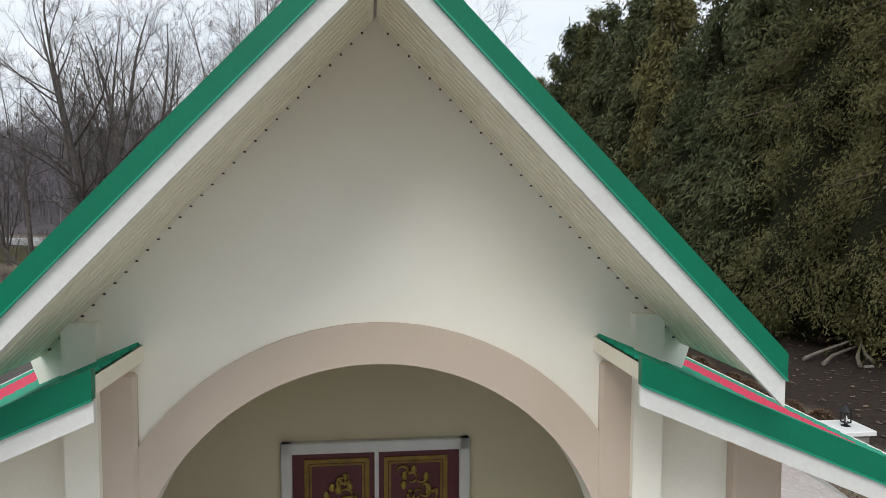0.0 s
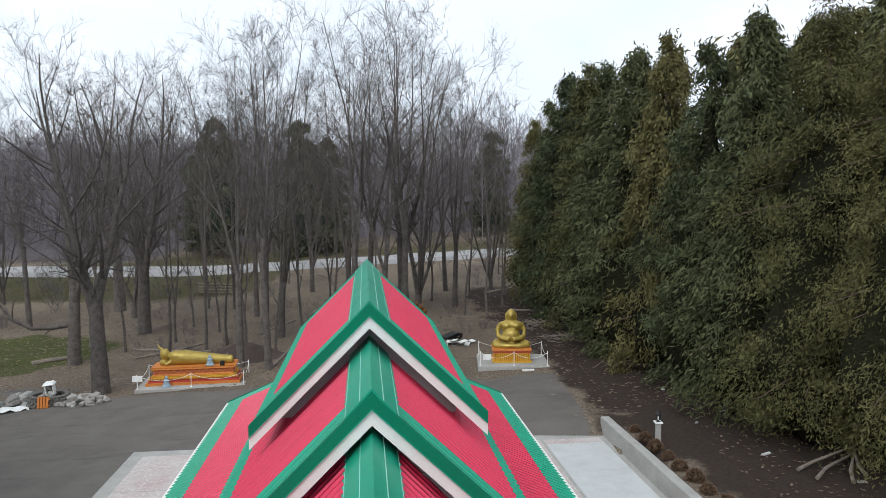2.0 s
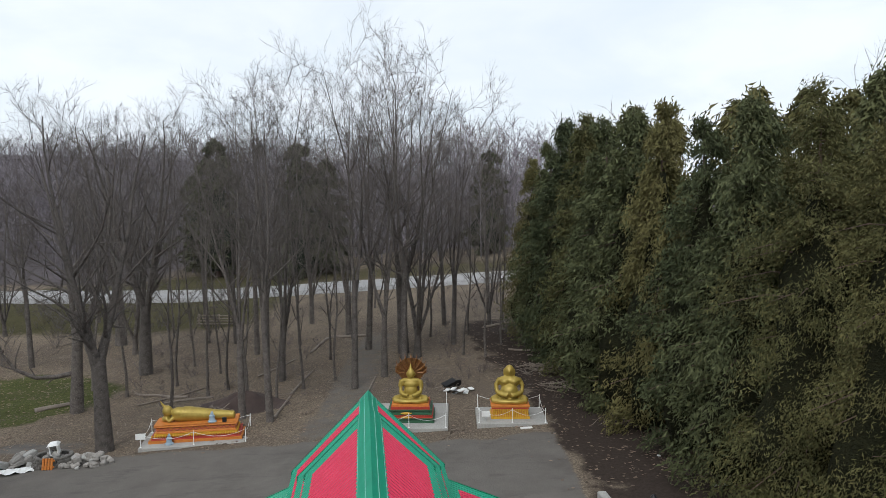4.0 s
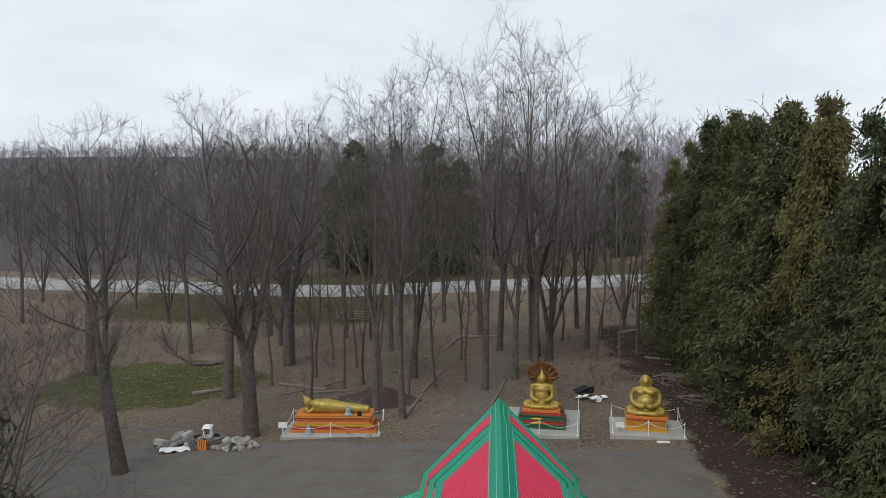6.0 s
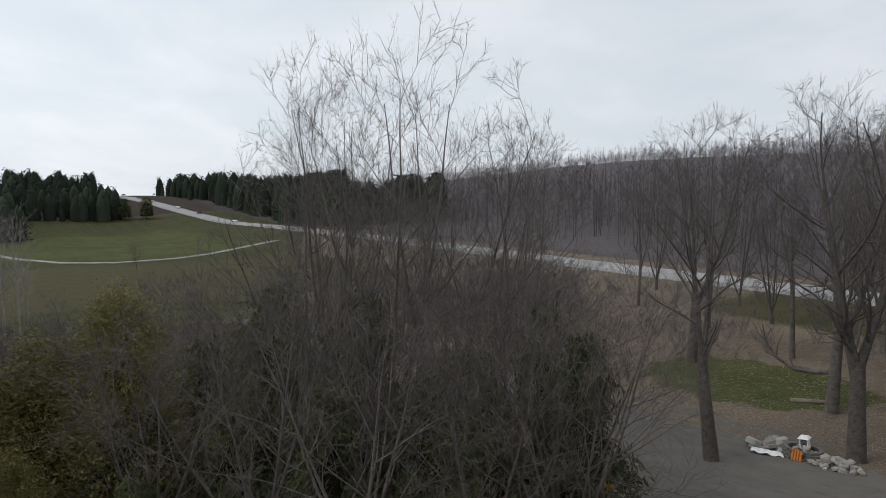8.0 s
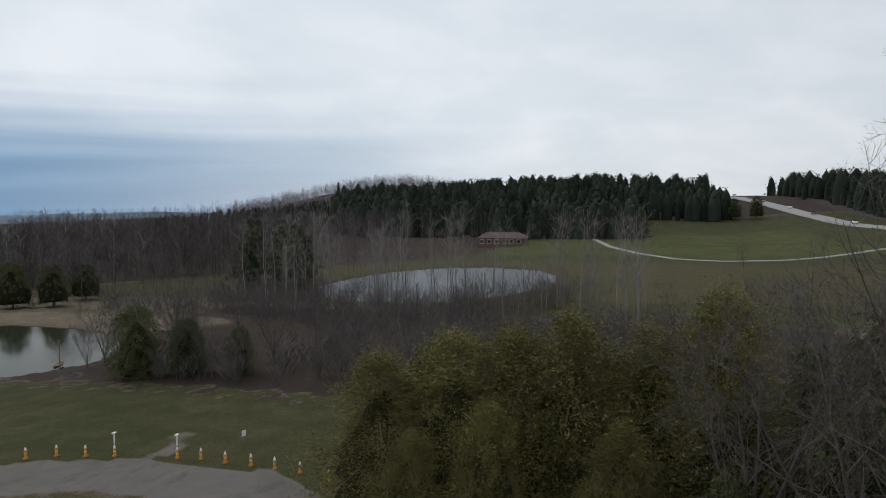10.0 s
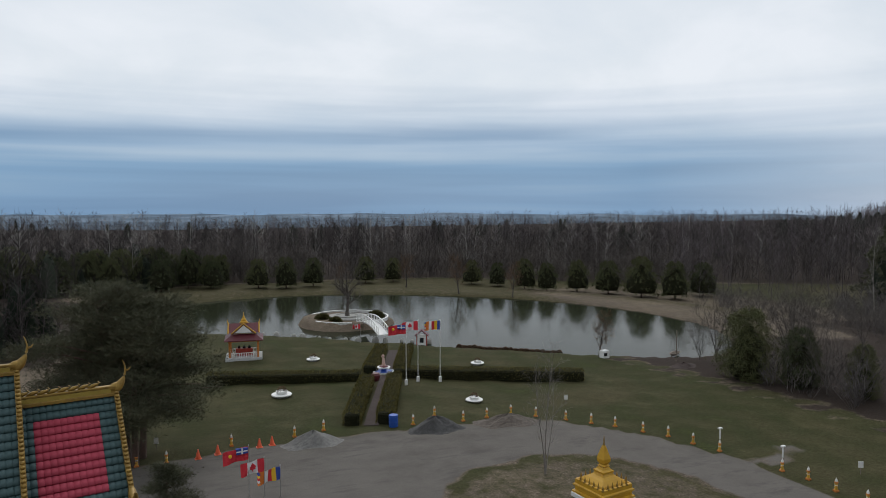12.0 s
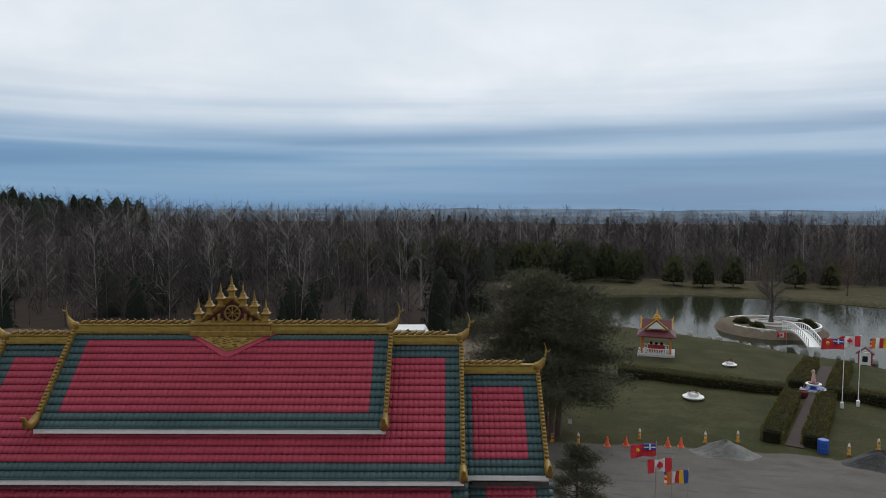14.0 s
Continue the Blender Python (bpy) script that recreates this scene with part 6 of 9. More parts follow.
# hardwoods behind the statues
for kind, x, y, turn, s in (("fork_a", -17.8, 35.6, 40, 0.98), ("fork_b", -23.3, 43.3, 0, 1.05), ("tall_b", -23.7, 54.8, 40, 0.95), ("fork_b", -22.0, 30.0, 120, 0.95), ("fork_a", -22.4, 51.6, 200, 1.05),
                            ("tall_a", -11.8, 39.9, 0, 0.94), ("tall_b", -9.9, 38.9, 90, 1.0), ("tall_c", -11.2, 47.6, 30, 1.02), ("tall_b", -5.8, 45.0, 200, 1.08), ("tall_a", -5.9, 54.8, 140, 1.08), ("tall_c", -4.0, 47.0, 300, 1.10),
                            ("tall_b", 0.2, 62.0, 20, 1.0), ("tall_a", 0.9, 54.8, 260, 0.9), ("vase", -1.9, 51.5, 80, 1.25), ("tall_b", -2.8, 49.3, 10, 1.18), ("fork_b", -3.0, 53.0, 50, 1.10), ("tall_a", -13.4, 52.0, 75, 1.05), ("tall_b", -15.0, 55.5, 33, 1.05),
                            ("tall_c", -8.2, 60.0, 180, 1.1), ("tall_a", -18.0, 60.0, 222, 1.0), ("fork_a", -29.0, 62.0, 100, 1.1), ("tall_b", -33.0, 55.0, 310, 1.0), ("fork_b", -37.5, 48.0, 77, 1.1), ("tall_b", 4.5, 66.0, 130, 0.95), ("tall_c", -12.5, 66.0, 140, 1.0), ("vase", 4.2, 60.5, 15, 0.85),
                            ("tall_a", -24.0, 70.0, 15, 1.0), ("vase", -36.0, 72.0, 200, 1.0), ("tall_b", -45.0, 60.0, 250, 0.9), ("vase", -50.0, 72.0, 20, 0.95), ("tall_a", -58.0, 64.0, 99, 0.9), ("vase", -26.0, 58.0, 20, 1.0), ("vase", -42.0, 66.0, 99, 0.9), ("vase", -14.0, 74.0, 60, 0.9), ("vase", -64, 74, 10, 0.9), ("vase", -20, 76, 160, 0.85)):
    t = bare_tree(kind, x, y, turn, s, tilt=-9 if (x, y) == (-22.0, 30.0) else None)
    if (x, y) == (-23.3, 43.3):
        # a long low limb that sweeps out and curls up
        limb = [([(0, 0, 2.6), (-1.1, -0.3, 2.35), (-2.2, -0.5, 2.3), (-3.3, -0.7, 2.8), (-4.0, -0.8, 3.7), (-4.3, -0.9, 4.8)], [0.17, 0.14, 0.12, 0.10, 0.07, 0.03])]
        for q, dx, dz in ((2, -0.5, 1.5), (3, -1.2, 0.5), (3, 0.3, 1.7), (4, -1.0, 1.0), (4, 0.6, 1.5), (1, -0.6, -0.6)):
            p = limb[0][0][q]
            limb.append(([p, (p[0] + 0.5 * dx, p[1] - 0.2, p[2] + 0.45 * dz), (p[0] + dx, p[1] + 0.1, p[2] + dz)], [0.05, 0.035, 0.012]))
        lm = raw("limb", *tubes({6: [(np.array(a), np.array(b)) for a, b in limb]}), 4)
        lm.polygons.foreach_set("use_smooth", [True] * len(lm.polygons))
        part("limb", lm, "bark", t)
for x, y in ((-15.6, 45.2), (-14.6, 46.4), (-13.8, 47.5), (-16.4, 50.5), (-10.6, 43.4), (-8.6, 52.5), (-18.6, 47.8), (-7.4, 47.0), (-6.6, 50.2), (-3.4, 56.0), (-1.0, 57.8), (1.6, 51.5), (3.2, 50.4), (-9.3, 45.6), (-12.6, 43.8), (-17.0, 42.5), (-19.2, 53.0), (-21.4, 46.2), (-24.6, 48.0), (-14.2, 61.0), (-10.4, 63.5), (4.6, 53.5), (5.2, 58.5), (2.2, 57.5), (-20.5, 60.4), (-28.0, 52.5), (5.6, 70), (-7.0, 72), (-2.0, 70), (1.5, 74), (-16, 72), (-25, 64), (-30, 68), (-12, 58), (-33, 62)):
    bare_tree("slim", x, y, rng_t.uniform(0, 360), rng_t.uniform(0.85, 1.15), label="slim leafless young tree")

# the near thicket to the west: fine tangled branches over dark cedars
for x, y, turn, s in ((-16.8, 12.4, 0, 0.85), (-15.8, 14.8, 80, 0.86), (-17.4, 16.2, 220, 0.92), (-18.6, 9.0, 60, 0.95), (-19.6, 14.8, 130, 0.95), (-22.2, 6.8, 200, 0.95), (-22.0, 17.4, 20, 0.92), (-24.6, 11.6, 300, 1.05), (-25.6, 4.2, 150, 0.85)):
    bare_tree("thicket", x, y, turn, s, label="leafless thicket tree with fine tangled grey branches")
for kind, x, y, turn, s in (("vase", -26.5, 13.8, 10, 1.08), ("vase", -26.0, 10.4, 100, 0.85), ("vase", -29.5, 18.5, 200, 1.12), ("tall_c", -31.5, 13.5, 280, 0.95), ("tall_b", -28.0, 22.5, 30, 0.95), ("vase", -33.5, 24.5, 60, 0.95), ("tall_c", -37.0, 30.0, 10, 0.85), ("vase", -36.0, 16.0, 10, 1.05)):
    bare_tree(kind, x, y, turn, s, label="leafless tree with upswept branches above the thicket")
for x, y, s, w in ((-21.4, 13.0, 0.84, 1.0), (-23.6, 16.6, 0.82, 1.1), (-22.6, 9.4, 0.80, 0.95), (-25.6, 6.8, 0.7, 0.9), (-21.6, 18.6, 1.05, 0.72), (-27.6, 9.8, 0.78, 1.0), (-29.2, 14.0, 1.10, 1.0), (-30.4, 7.0, 0.90, 1.0), (-27.0, 17.6, 0.74, 1.0), (-32.5, 11.0, 1.12, 1.0), (-24.0, 3.2, 0.5, 1.0), (-17.8, 17.0, 0.98, 0.85), (-18.8, 13.6, 0.8, 1.0)):
    cedar("low_far", x, y, rng_t.uniform(0, 360), s * 1.05, w, "dark cedar half hidden behind bare branches")
# low cedars by the drive
for x, y, s, w in ((-27.2, -10.2, 0.85, 1.25), (-27.6, -6.9, 0.97, 1.25), (-28.4, -4.8, 1.0, 1.2), (-27.9, -2.2, 1.10, 1.25), (-28.4, 0.8, 1.05, 1.2), (-28.6, 3.6, 1.24, 1.0), (-25.2, -5.0, 0.70, 0.9), (-25.0, -0.2, 0.66, 1.1), (-29.6, -8.6, 0.88, 1.1), (-24.6, -8.0, 0.55, 1.1)):
    cedar("low_far" if x < -29 else "low" if y < -4 else "low_b", x, y, rng_t.uniform(0, 360), s, w, "broad bushy green-brown cedar beside the drive")


# ---------------------------------------------------------------- statues and clutter in the north yard
def figure(name, mesh, label, at, material="gold", voxel=0.035):
    """A statue: one plain rounded mesh."""
    ob = obj(name, mesh, material, at=at)
    r = ob.modifiers.new("blend", "REMESH")
    r.mode, r.voxel_size, r.use_smooth_shade = "VOXEL", voxel, True
    s = ob.modifiers.new("soften", "SMOOTH")
    s.iterations, s.factor = 4, 0.5
    return tagged(ob, label, "statue")


def seated(mesh, fat=1.0, tall=1.0):
    """Cross-legged figure about 1.9 m high facing -y."""
    m = mesh
    m.ball(0, 0.05, 0.20, 0.62, 0.46, 0.20)
    for s in (-1, 1):
        m.tube([(s * 0.25, 0.15, 0.25), (s * 0.72, -0.12, 0.22), (s * 0.80, -0.25, 0.17)], [0.20, 0.19, 0.16], 10)
        m.tube([(s * 0.80, -0.25, 0.16), (s * 0.40, -0.46, 0.15), (-s * 0.10, -0.52, 0.17)], [0.16, 0.14, 0.09], 10)
        m.tube([(s * 0.44, 0.08, 1.20 * tall), (s * 0.52 * fat, 0.04, 0.90 * tall), (s * 0.50 * fat, -0.08, 0.60 * tall)], [0.15, 0.12, 0.105], 9)
        m.tube([(s * 0.50 * fat, -0.07, 0.60 * tall), (s * 0.32 * fat, -0.32, 0.50 * tall), (s * 0.10, -0.44 * fat, 0.48 * tall)], [0.12, 0.10, 0.09], 9)
    m.ball(0, 0.05, 0.62 * tall, 0.35 * fat, 0.27 * fat, 0.42)
    m.ball(0, 0.06, 1.00 * tall, 0.40 * fat, 0.25, 0.28)
    m.ball(0, 0.07, 1.20 * tall, 0.50, 0.20, 0.15)
    m.tube([(0, 0.05, 1.2 * tall), (0, 0.04, 1.42 * tall)], [0.15, 0.13], 10)
    m.ball(0, 0.02, 1.58 * tall, 0.205 * (1 + 0.25 * (fat - 1)), 0.22, 0.26)
    for s in (-1, 1):
        m.ball(s * 0.21, 0.05, 1.55 * tall, 0.035, 0.06, 0.12)
    return m


def slab(x, y, w, d, top, turn, thick=0.35, label="rough grey concrete slab under a statue"):
    t = thing("concrete_slab", label, "slab", pose(x, y, top - thick, 0, 0, turn))
    part("slab_body", Mesh().box(0, 0, 0, w, d, thick, chamfer=0.03), "concrete", t)
    part("footing", Mesh().box(0, 0, -0.5, w + 0.1, d + 0.1, 0.55), "concrete", t)
    return t


def rope_fence(x, y, w, d, z, turn, sides="fblr", h=0.72):
    f = thing("rope_fence", "white posts joined by sagging white chains", "fence", pose(x, y, z, 0, 0, turn))
    a, b = w / 2 - 0.12, d / 2 - 0.12
    runs = {"f": [(-a, -b), (0, -b), (a, -b)], "r": [(a, -b), (a, b)], "l": [(-a, b), (-a, -b)], "b": [(a, b), (-a, b)]}
    done = set()
    for k in sides:
        for p in runs[k]:
            if p not in done:
                done.add(p)
                part("post", Mesh().lathe(p[0], p[1], [(0.05, 0), (0.05, 0.02), (0.017, 0.03), (0.017, h), (0.024, h + 0.01), (0.01, h + 0.04)], 8), "white", f)
        for p, q in zip(runs[k], runs[k][1:]):
            pts = [(p[0] + (q[0] - p[0]) * s, p[1] + (q[1] - p[1]) * s, h - 0.04 - 0.30 * 4 * s * (1 - s)) for s in [j / 8 for j in range(9)]]
            part("chain", Mesh().tube(pts, 0.010, 5), "white", f)
    return f


def tiers(name, at, steps, label):
    """A stepped pedestal; steps: width, depth, height, inset of the top, colour."""
    t = thing(name, label, "pedestal", at)
    z = 0
    for w, d, h, k, m, nm in steps:
        part(nm, Mesh().skin([[(sx * (w / 2 - q), sy * (d / 2 - q), z + hh) for sx, sy in ((1, -1), (1, 1), (-1, 1), (-1, -1))] for q, hh in ((0, 0), (0.0, 0.15 * h), (k, 0.3 * h), (k, 0.75 * h), (0, 0.9 * h), (0, h))]), m, t)
        z += h
    return t, z


# reclining figure
RX, RY, RT = -13.25, 36.6, 9.5
slab(RX, RY, 5.5, 2.7, 0.16, RT, 0.28)
rope_fence(RX, RY, 5.5, 2.7, 0.16, RT)
ped, top = tiers("pedestal", pose(RX, RY + 0.1, 0.16, 0, 0, RT), [(4.75, 1.75, 0.14, 0.0, "orange", "plinth"), (4.55, 1.6, 0.20, 0.04, "red_trim", "lower_band"), (4.25, 1.45, 0.12, 0.02, "yellow", "cornice"), (4.1, 1.35, 0.34, 0.05, "orange", "panel_band"), (4.25, 1.45, 0.12, 0.02, "orange", "rim")], "tall orange and red pedestal with garland relief")
gar = Mesh()
for k in range(13):
    u = -1.9 + k * 0.317
    gar.tube([(u - 0.15, -0.66, 0.74), (u - 0.08, -0.69, 0.66), (u, -0.70, 0.62), (u + 0.08, -0.69, 0.66), (u + 0.15, -0.66, 0.74)], 0.022, 5)
tagged(part("garland_relief", gar, "red_trim", ped), kind="stuff")
pet = Mesh()
for k in range(34):
    pet.ball(-2.2 + k * 0.1333, -0.80, 0.36, 0.05, 0.03, 0.08, 6, 4)
tagged(part("petal_row", pet, "yellow", ped), kind="stuff")
lie = Mesh()
lie.tube([(-1.15, 0, 0.36), (-0.6, 0, 0.42), (0.2, 0, 0.34), (1.0, 0, 0.28), (1.75, 0, 0.24)], [0.34, 0.42, 0.36, 0.29, 0.23], 14)
lie.tube([(-0.7, -0.1, 0.66), (-0.1, -0.12, 0.62), (0.55, -0.12, 0.52)], [0.13, 0.11, 0.08], 10)
lie.tube([(-1.1, -0.12, 0.35), (-1.45, -0.28, 0.10), (-1.62, -0.12, 0.30)], [0.14, 0.11, 0.09], 10)
lie.ball(-1.55, -0.02, 0.62, 0.27, 0.24, 0.31, tilt=0)
lie.tube([(-1.62, 0, 0.78), (-1.80, 0, 0.98), (-1.95, 0, 1.22)], [0.12, 0.06, 0.015], 8)
lie.ball(1.85, -0.05, 0.25, 0.12, 0.22, 0.24).ball(-0.95, -0.05, 0.52, 0.42, 0.34, 0.30).ball(-1.60, -0.22, 0.60, 0.05, 0.06, 0.07, 8, 5)
lie.ball(-1.6, 0.05, 0.18, 0.26, 0.28, 0.22)
figure("reclining_statue", lie, "golden reclining statue lying on a long orange pedestal", pose(RX, RY + 0.1, 0.16 + top - 0.06, 0, 0, RT))
part("slippers_box", Mesh().box(0, 0, 0, 0.22, 0.16, 0.24, chamfer=0.02), "black", tagged(thing("offering_box", "small black offering box beside the golden feet", "box", pose(RX + 1.55, RY - 0.3, 0.16 + top, 0, 0, RT)), ""))
for x, y, z, nm in ((RX - 1.1, RY - 1.15, 0.16, "guardian"), (RX + 0.9, RY - 0.32, 0.16 + top, "guardian")):
    g = Mesh().lathe(0, 0, [(0.24, 0), (0.26, 0.06), (0.18, 0.12), (0.14, 0.3), (0.16, 0.4), (0.08, 0.48), (0.09, 0.56), (0.01, 0.70)], 12)
    ob = obj("small_statue", g, "grey_blue", at=pose(x, y, z) @ Matrix.Diagonal((0.95, 0.8, 0.85, 1)))
    tagged(ob, "small pale blue-grey statue set on the pedestal edge", "statue")
nb = thing("notice_board", "small white notice board on a thin stake", "sign", pose(RX - 2.6, RY - 1.15, 0.16, 0, 0, RT))
part("board", Mesh().box(0, 0, 0.25, 0.5, 0.03, 0.32, chamfer=0.01), "white", nb)
part("stake", Mesh().box(0, 0.02, 0, 0.04, 0.02, 0.5), "metal", nb)

# round-bellied figure
BX, BY = 3.65, 36.75
slab(BX, BY, 3.7, 2.9, 1.22, -1, 0.42)
rope_fence(BX, BY, 3.7, 2.9, 1.22, -1)
ped, top = tiers("pedestal", pose(BX - 0.05, BY, 1.22, 0, 0, -1), [(2.05, 1.5, 0.10, 0.0, "yellow", "plinth"), (1.9, 1.4, 0.42, 0.06, "orange", "fluted_body"), (1.95, 1.45, 0.10, 0.0, "red_trim", "collar"), (2.05, 1.5, 0.10, 0.0, "orange", "rim")], "yellow fluted pedestal with a red rim")
fl = Mesh()
for k in range(20):
    fl.tube([(-0.92 + k * 0.097, -0.71, 0.10), (-0.92 + k * 0.097, -0.70, 0.52)], 0.035, 6)
tagged(part("flute_row", fl, "yellow", ped), kind="stuff")
fig = seated(Mesh(), 1.22, 0.98)
fig.ball(0, -0.12, 0.64, 0.42, 0.38, 0.36).ball(0, 0.02, 1.14, 0.60, 0.27, 0.22)
fig.ball(0, 0.02, 1.62, 0.24, 0.24, 0.29).ball(0, -0.22, 1.60, 0.05, 0.06, 0.07, 8, 5)
for q in (-1, 1):
    fig.ball(q * 0.22, -0.20, 1.10, 0.19, 0.12, 0.14).ball(q * 0.25, 0.03, 1.54, 0.05, 0.08, 0.18)
figure("seated_statue", fig, "golden round-bellied seated statue on a yellow pedestal", pose(BX - 0.05, BY + 0.05, 1.22 + top - 0.05, 0, 0, -4) @ Matrix.Diagonal((1.12, 1.1, 1.08, 1)))
nb = thing("notice_board", "small white notice board on a thin stake", "sign", pose(BX - 1.4, BY - 1.1, 1.22))
part("board", Mesh().box(0, 0, 0.25, 0.42, 0.03, 0.28, chamfer=0.01), "white", nb)
part("stake", Mesh().box(0, 0.02, 0, 0.04, 0.02, 0.5), "metal", nb)
tagged(obj("white_plank", Mesh().box(0, 0, 0, 0.62, 0.2, 0.06, chamfer=0.01), "white", at=pose(4.3, 34.9, gz(4.3, 34.9), 0, 0, 8)), "pale stone block lying on the dirt", "stone")

# figure sheltered by the serpent hood
NX, NY = -1.75, 37.6
slab(NX, NY, 4.1, 4.6, 0.98, -1, 0.42)
rope_fence(NX, NY, 4.1, 4.6, 0.98, -1, "fr")
ped, top = tiers("pedestal", pose(NX, NY - 0.4, 0.98, 0, 0, -1), [(2.6, 2.1, 0.24, 0.08, "green_trim", "lower_coil"), (2.45, 1.95, 0.16, 0.05, "red_trim", "lower_band"), (2.35, 1.85, 0.26, 0.08, "green_trim", "upper_coil"), (2.1, 1.6, 0.14, 0.0, "red_trim", "rim"), (2.0, 1.5, 0.12, 0.0, "orange", "seat")], "green and red stepped pedestal shaped like coils")
for z in (0.30, 0.52):
    part("cartouche", Mesh().ball(-0.2, -1.02, z, 0.3, 0.06, 0.06, 10, 6), "yellow", ped)
fig = seated(Mesh())
fig.tube([(0, 0.03, 1.78), (0, 0.03, 1.95), (0, 0.03, 2.2)], [0.13, 0.07, 0.015], 8)
figure("seated_statue", fig, "golden seated statue with a pointed crown below a serpent hood", pose(NX, NY - 0.45, 0.98 + top - 0.04, 0, 0, -2) @ Matrix.Diagonal((1.1, 1.08, 0.98, 1)))
hood = Mesh()
rings = []
for k in range(25):
    a = math.pi * (-0.02 + 1.04 * k / 24)
    r = 0.80 + 0.05 * abs(math.sin(k * math.pi / 3))
    rings.append([(0.30 * math.cos(a), 0.36, 0.85 + 0.2 * math.sin(a)), (r * math.cos(a), 0.24, 1.62 + 0.85 * r * math.sin(a)), (r * math.cos(a), 0.30, 1.62 + 0.85 * r * math.sin(a)), (0.30 * math.cos(a), 0.46, 0.85 + 0.2 * math.sin(a))])
hood.skin(rings)
hood.tube([(0, 0.5, 0), (0, 0.5, 1.0), (0, 0.4, 1.5)], [0.45, 0.40, 0.25], 10)
for k in range(9):
    a = math.pi * (0.0 + 1.0 * k / 8)
    cx, cz = 0.80 * math.cos(a), 1.62 + 0.72 * math.sin(a)
    hood.tube([(0.45 * cx, 0.24, cz - 0.45 * math.sin(a) - 0.1), (0.85 * cx, 0.20, cz - 0.12), (cx, 0.14, cz), (1.04 * cx, 0.02, cz + 0.07)], [0.05, 0.07, 0.085, 0.02], 7)
    hood.tube([(cx, 0.18, cz + 0.04), (1.06 * cx, 0.2, cz + 0.18), (1.10 * cx, 0.2, cz + 0.30)], [0.05, 0.025, 0.004], 5)
tagged(obj("serpent_hood", hood, "hood_gold", at=pose(NX, NY - 0.35, 0.98 + top - 0.03, 0, 0, -2), smooth=False), "dark gilded many-headed serpent hood behind a seated statue", "statue")

# rubble heap with a round stone planter
def stones(name, cx, cy, n, rx, ry, size, material, seed, label, h=0.35):
    R = random.Random(seed)
    t = thing(name, label, "rubble", pose(cx, cy, gz(cx, cy)))
    for k in range(n):
        a, q = R.uniform(0, 6.28), math.sqrt(R.random())
        s = size * R.uniform(0.5, 1.3)
        x, y = rx * q * math.cos(a), ry * q * math.sin(a)
        m = Mesh().box(0, 0, 0, s * R.uniform(0.7, 1.4), s, s * R.uniform(0.3, 0.7), chamfer=0.12 * s)
        part("stone", m, material if k % 4 else "concrete", t, at=pose(x, y, gz(cx + x, cy + y) - gz(cx, cy) + h * (1 - q) * R.random(), R.uniform(-25, 25), R.uniform(-25, 25), R.uniform(0, 360)))
    return t


stones("rubble_heap", -17.9, 33.9, 46, 1.5, 0.9, 0.34, "stone", 3, "heap of broken pale stone slabs beside a tree")
stones("rubble_heap", -19.6, 34.1, 30, 0.75, 0.6, 0.30, "stone", 8, "broken stones and rubbish heaped in a planter", 0.95)
stones("rubble_heap", -21.6, 34.2, 14, 1.0, 0.8, 0.5, "stone", 5, "flat broken stone slabs on bare soil")
pl = thing("stone_planter", "round planter of stacked grey stones filled with rubbish", "planter", pose(-19.6, 34.0, gz(-19.6, 34.0)))
for c in range(4):
    for k in range(16):
        a = 2 * math.pi * (k + 0.5 * (c % 2)) / 16
        part("block", Mesh().box((0.92 - 0.03 * c) * math.cos(a), (0.76 - 0.03 * c) * math.sin(a), 0.13 * c, 0.20, 0.32, 0.125, turn=math.degrees(a) + 5 * math.sin(9 * k + c), chamfer=0.03), "old_block", pl)
wb = thing("spirit_house", "broken white little spirit house on a rubble heap", "spirit house", pose(-19.5, 34.0, gz(-19.6, 34.0) + 0.50, 4, -6, 12) @ Matrix.Scale(0.60, 4))
part("body", Mesh().box(-0.3, 0, 0, 0.1, 0.6, 0.85, chamfer=0.02).box(0.3, 0, 0, 0.1, 0.6, 0.85, chamfer=0.02).box(0, 0, 0.0, 0.5, 0.6, 0.1), "white", wb)
part("roof", Mesh().skin([[(-0.45, -0.4, 0.85), (0.45, -0.4, 0.85), (0.45, 0.4, 0.85), (-0.45, 0.4, 0.85)], [(-0.3, -0.25, 1.05), (0.3, -0.25, 1.05), (0.3, 0.25, 1.05), (-0.3, 0.25, 1.05)]]), "white", wb)
part("niche", Mesh().box(0, 0.2, 0.1, 0.5, 0.1, 0.72), "glass", wb)
tagged(obj("pallet", Mesh().box(-0.22, 0, 0, 0.1, 0.06, 0.55).box(-0.08, 0, 0, 0.1, 0.06, 0.55).box(0.06, 0, 0, 0.1, 0.06, 0.55).box(0.2, 0, 0, 0.1, 0.06, 0.55).box(0, 0.04, 0.1, 0.6, 0.04, 0.08).box(0, 0.04, 0.4, 0.6, 0.04, 0.08), "orange", at=pose(-19.4, 33.05, gz(-19.4, 33.0), -12, 0, 0)), "faded orange slatted crate leaning on a planter", "crate")
sheet = Mesh()
sheet.skin([[(-0.8 + 0.2 * j, -0.3 + 0.3 * i, 0.10 + 0.06 * math.sin(2 * j + 3 * i) + 0.12 * (i == 1)) for j in range(9)] for i in range(3)], caps=False, closed=False)
tagged(obj("white_tarpaulin", sheet, "white", at=pose(-21.0, 33.2, gz(-21, 33.2), 0, 0, 20)), "crumpled white tarpaulin on the ground", "tarpaulin")

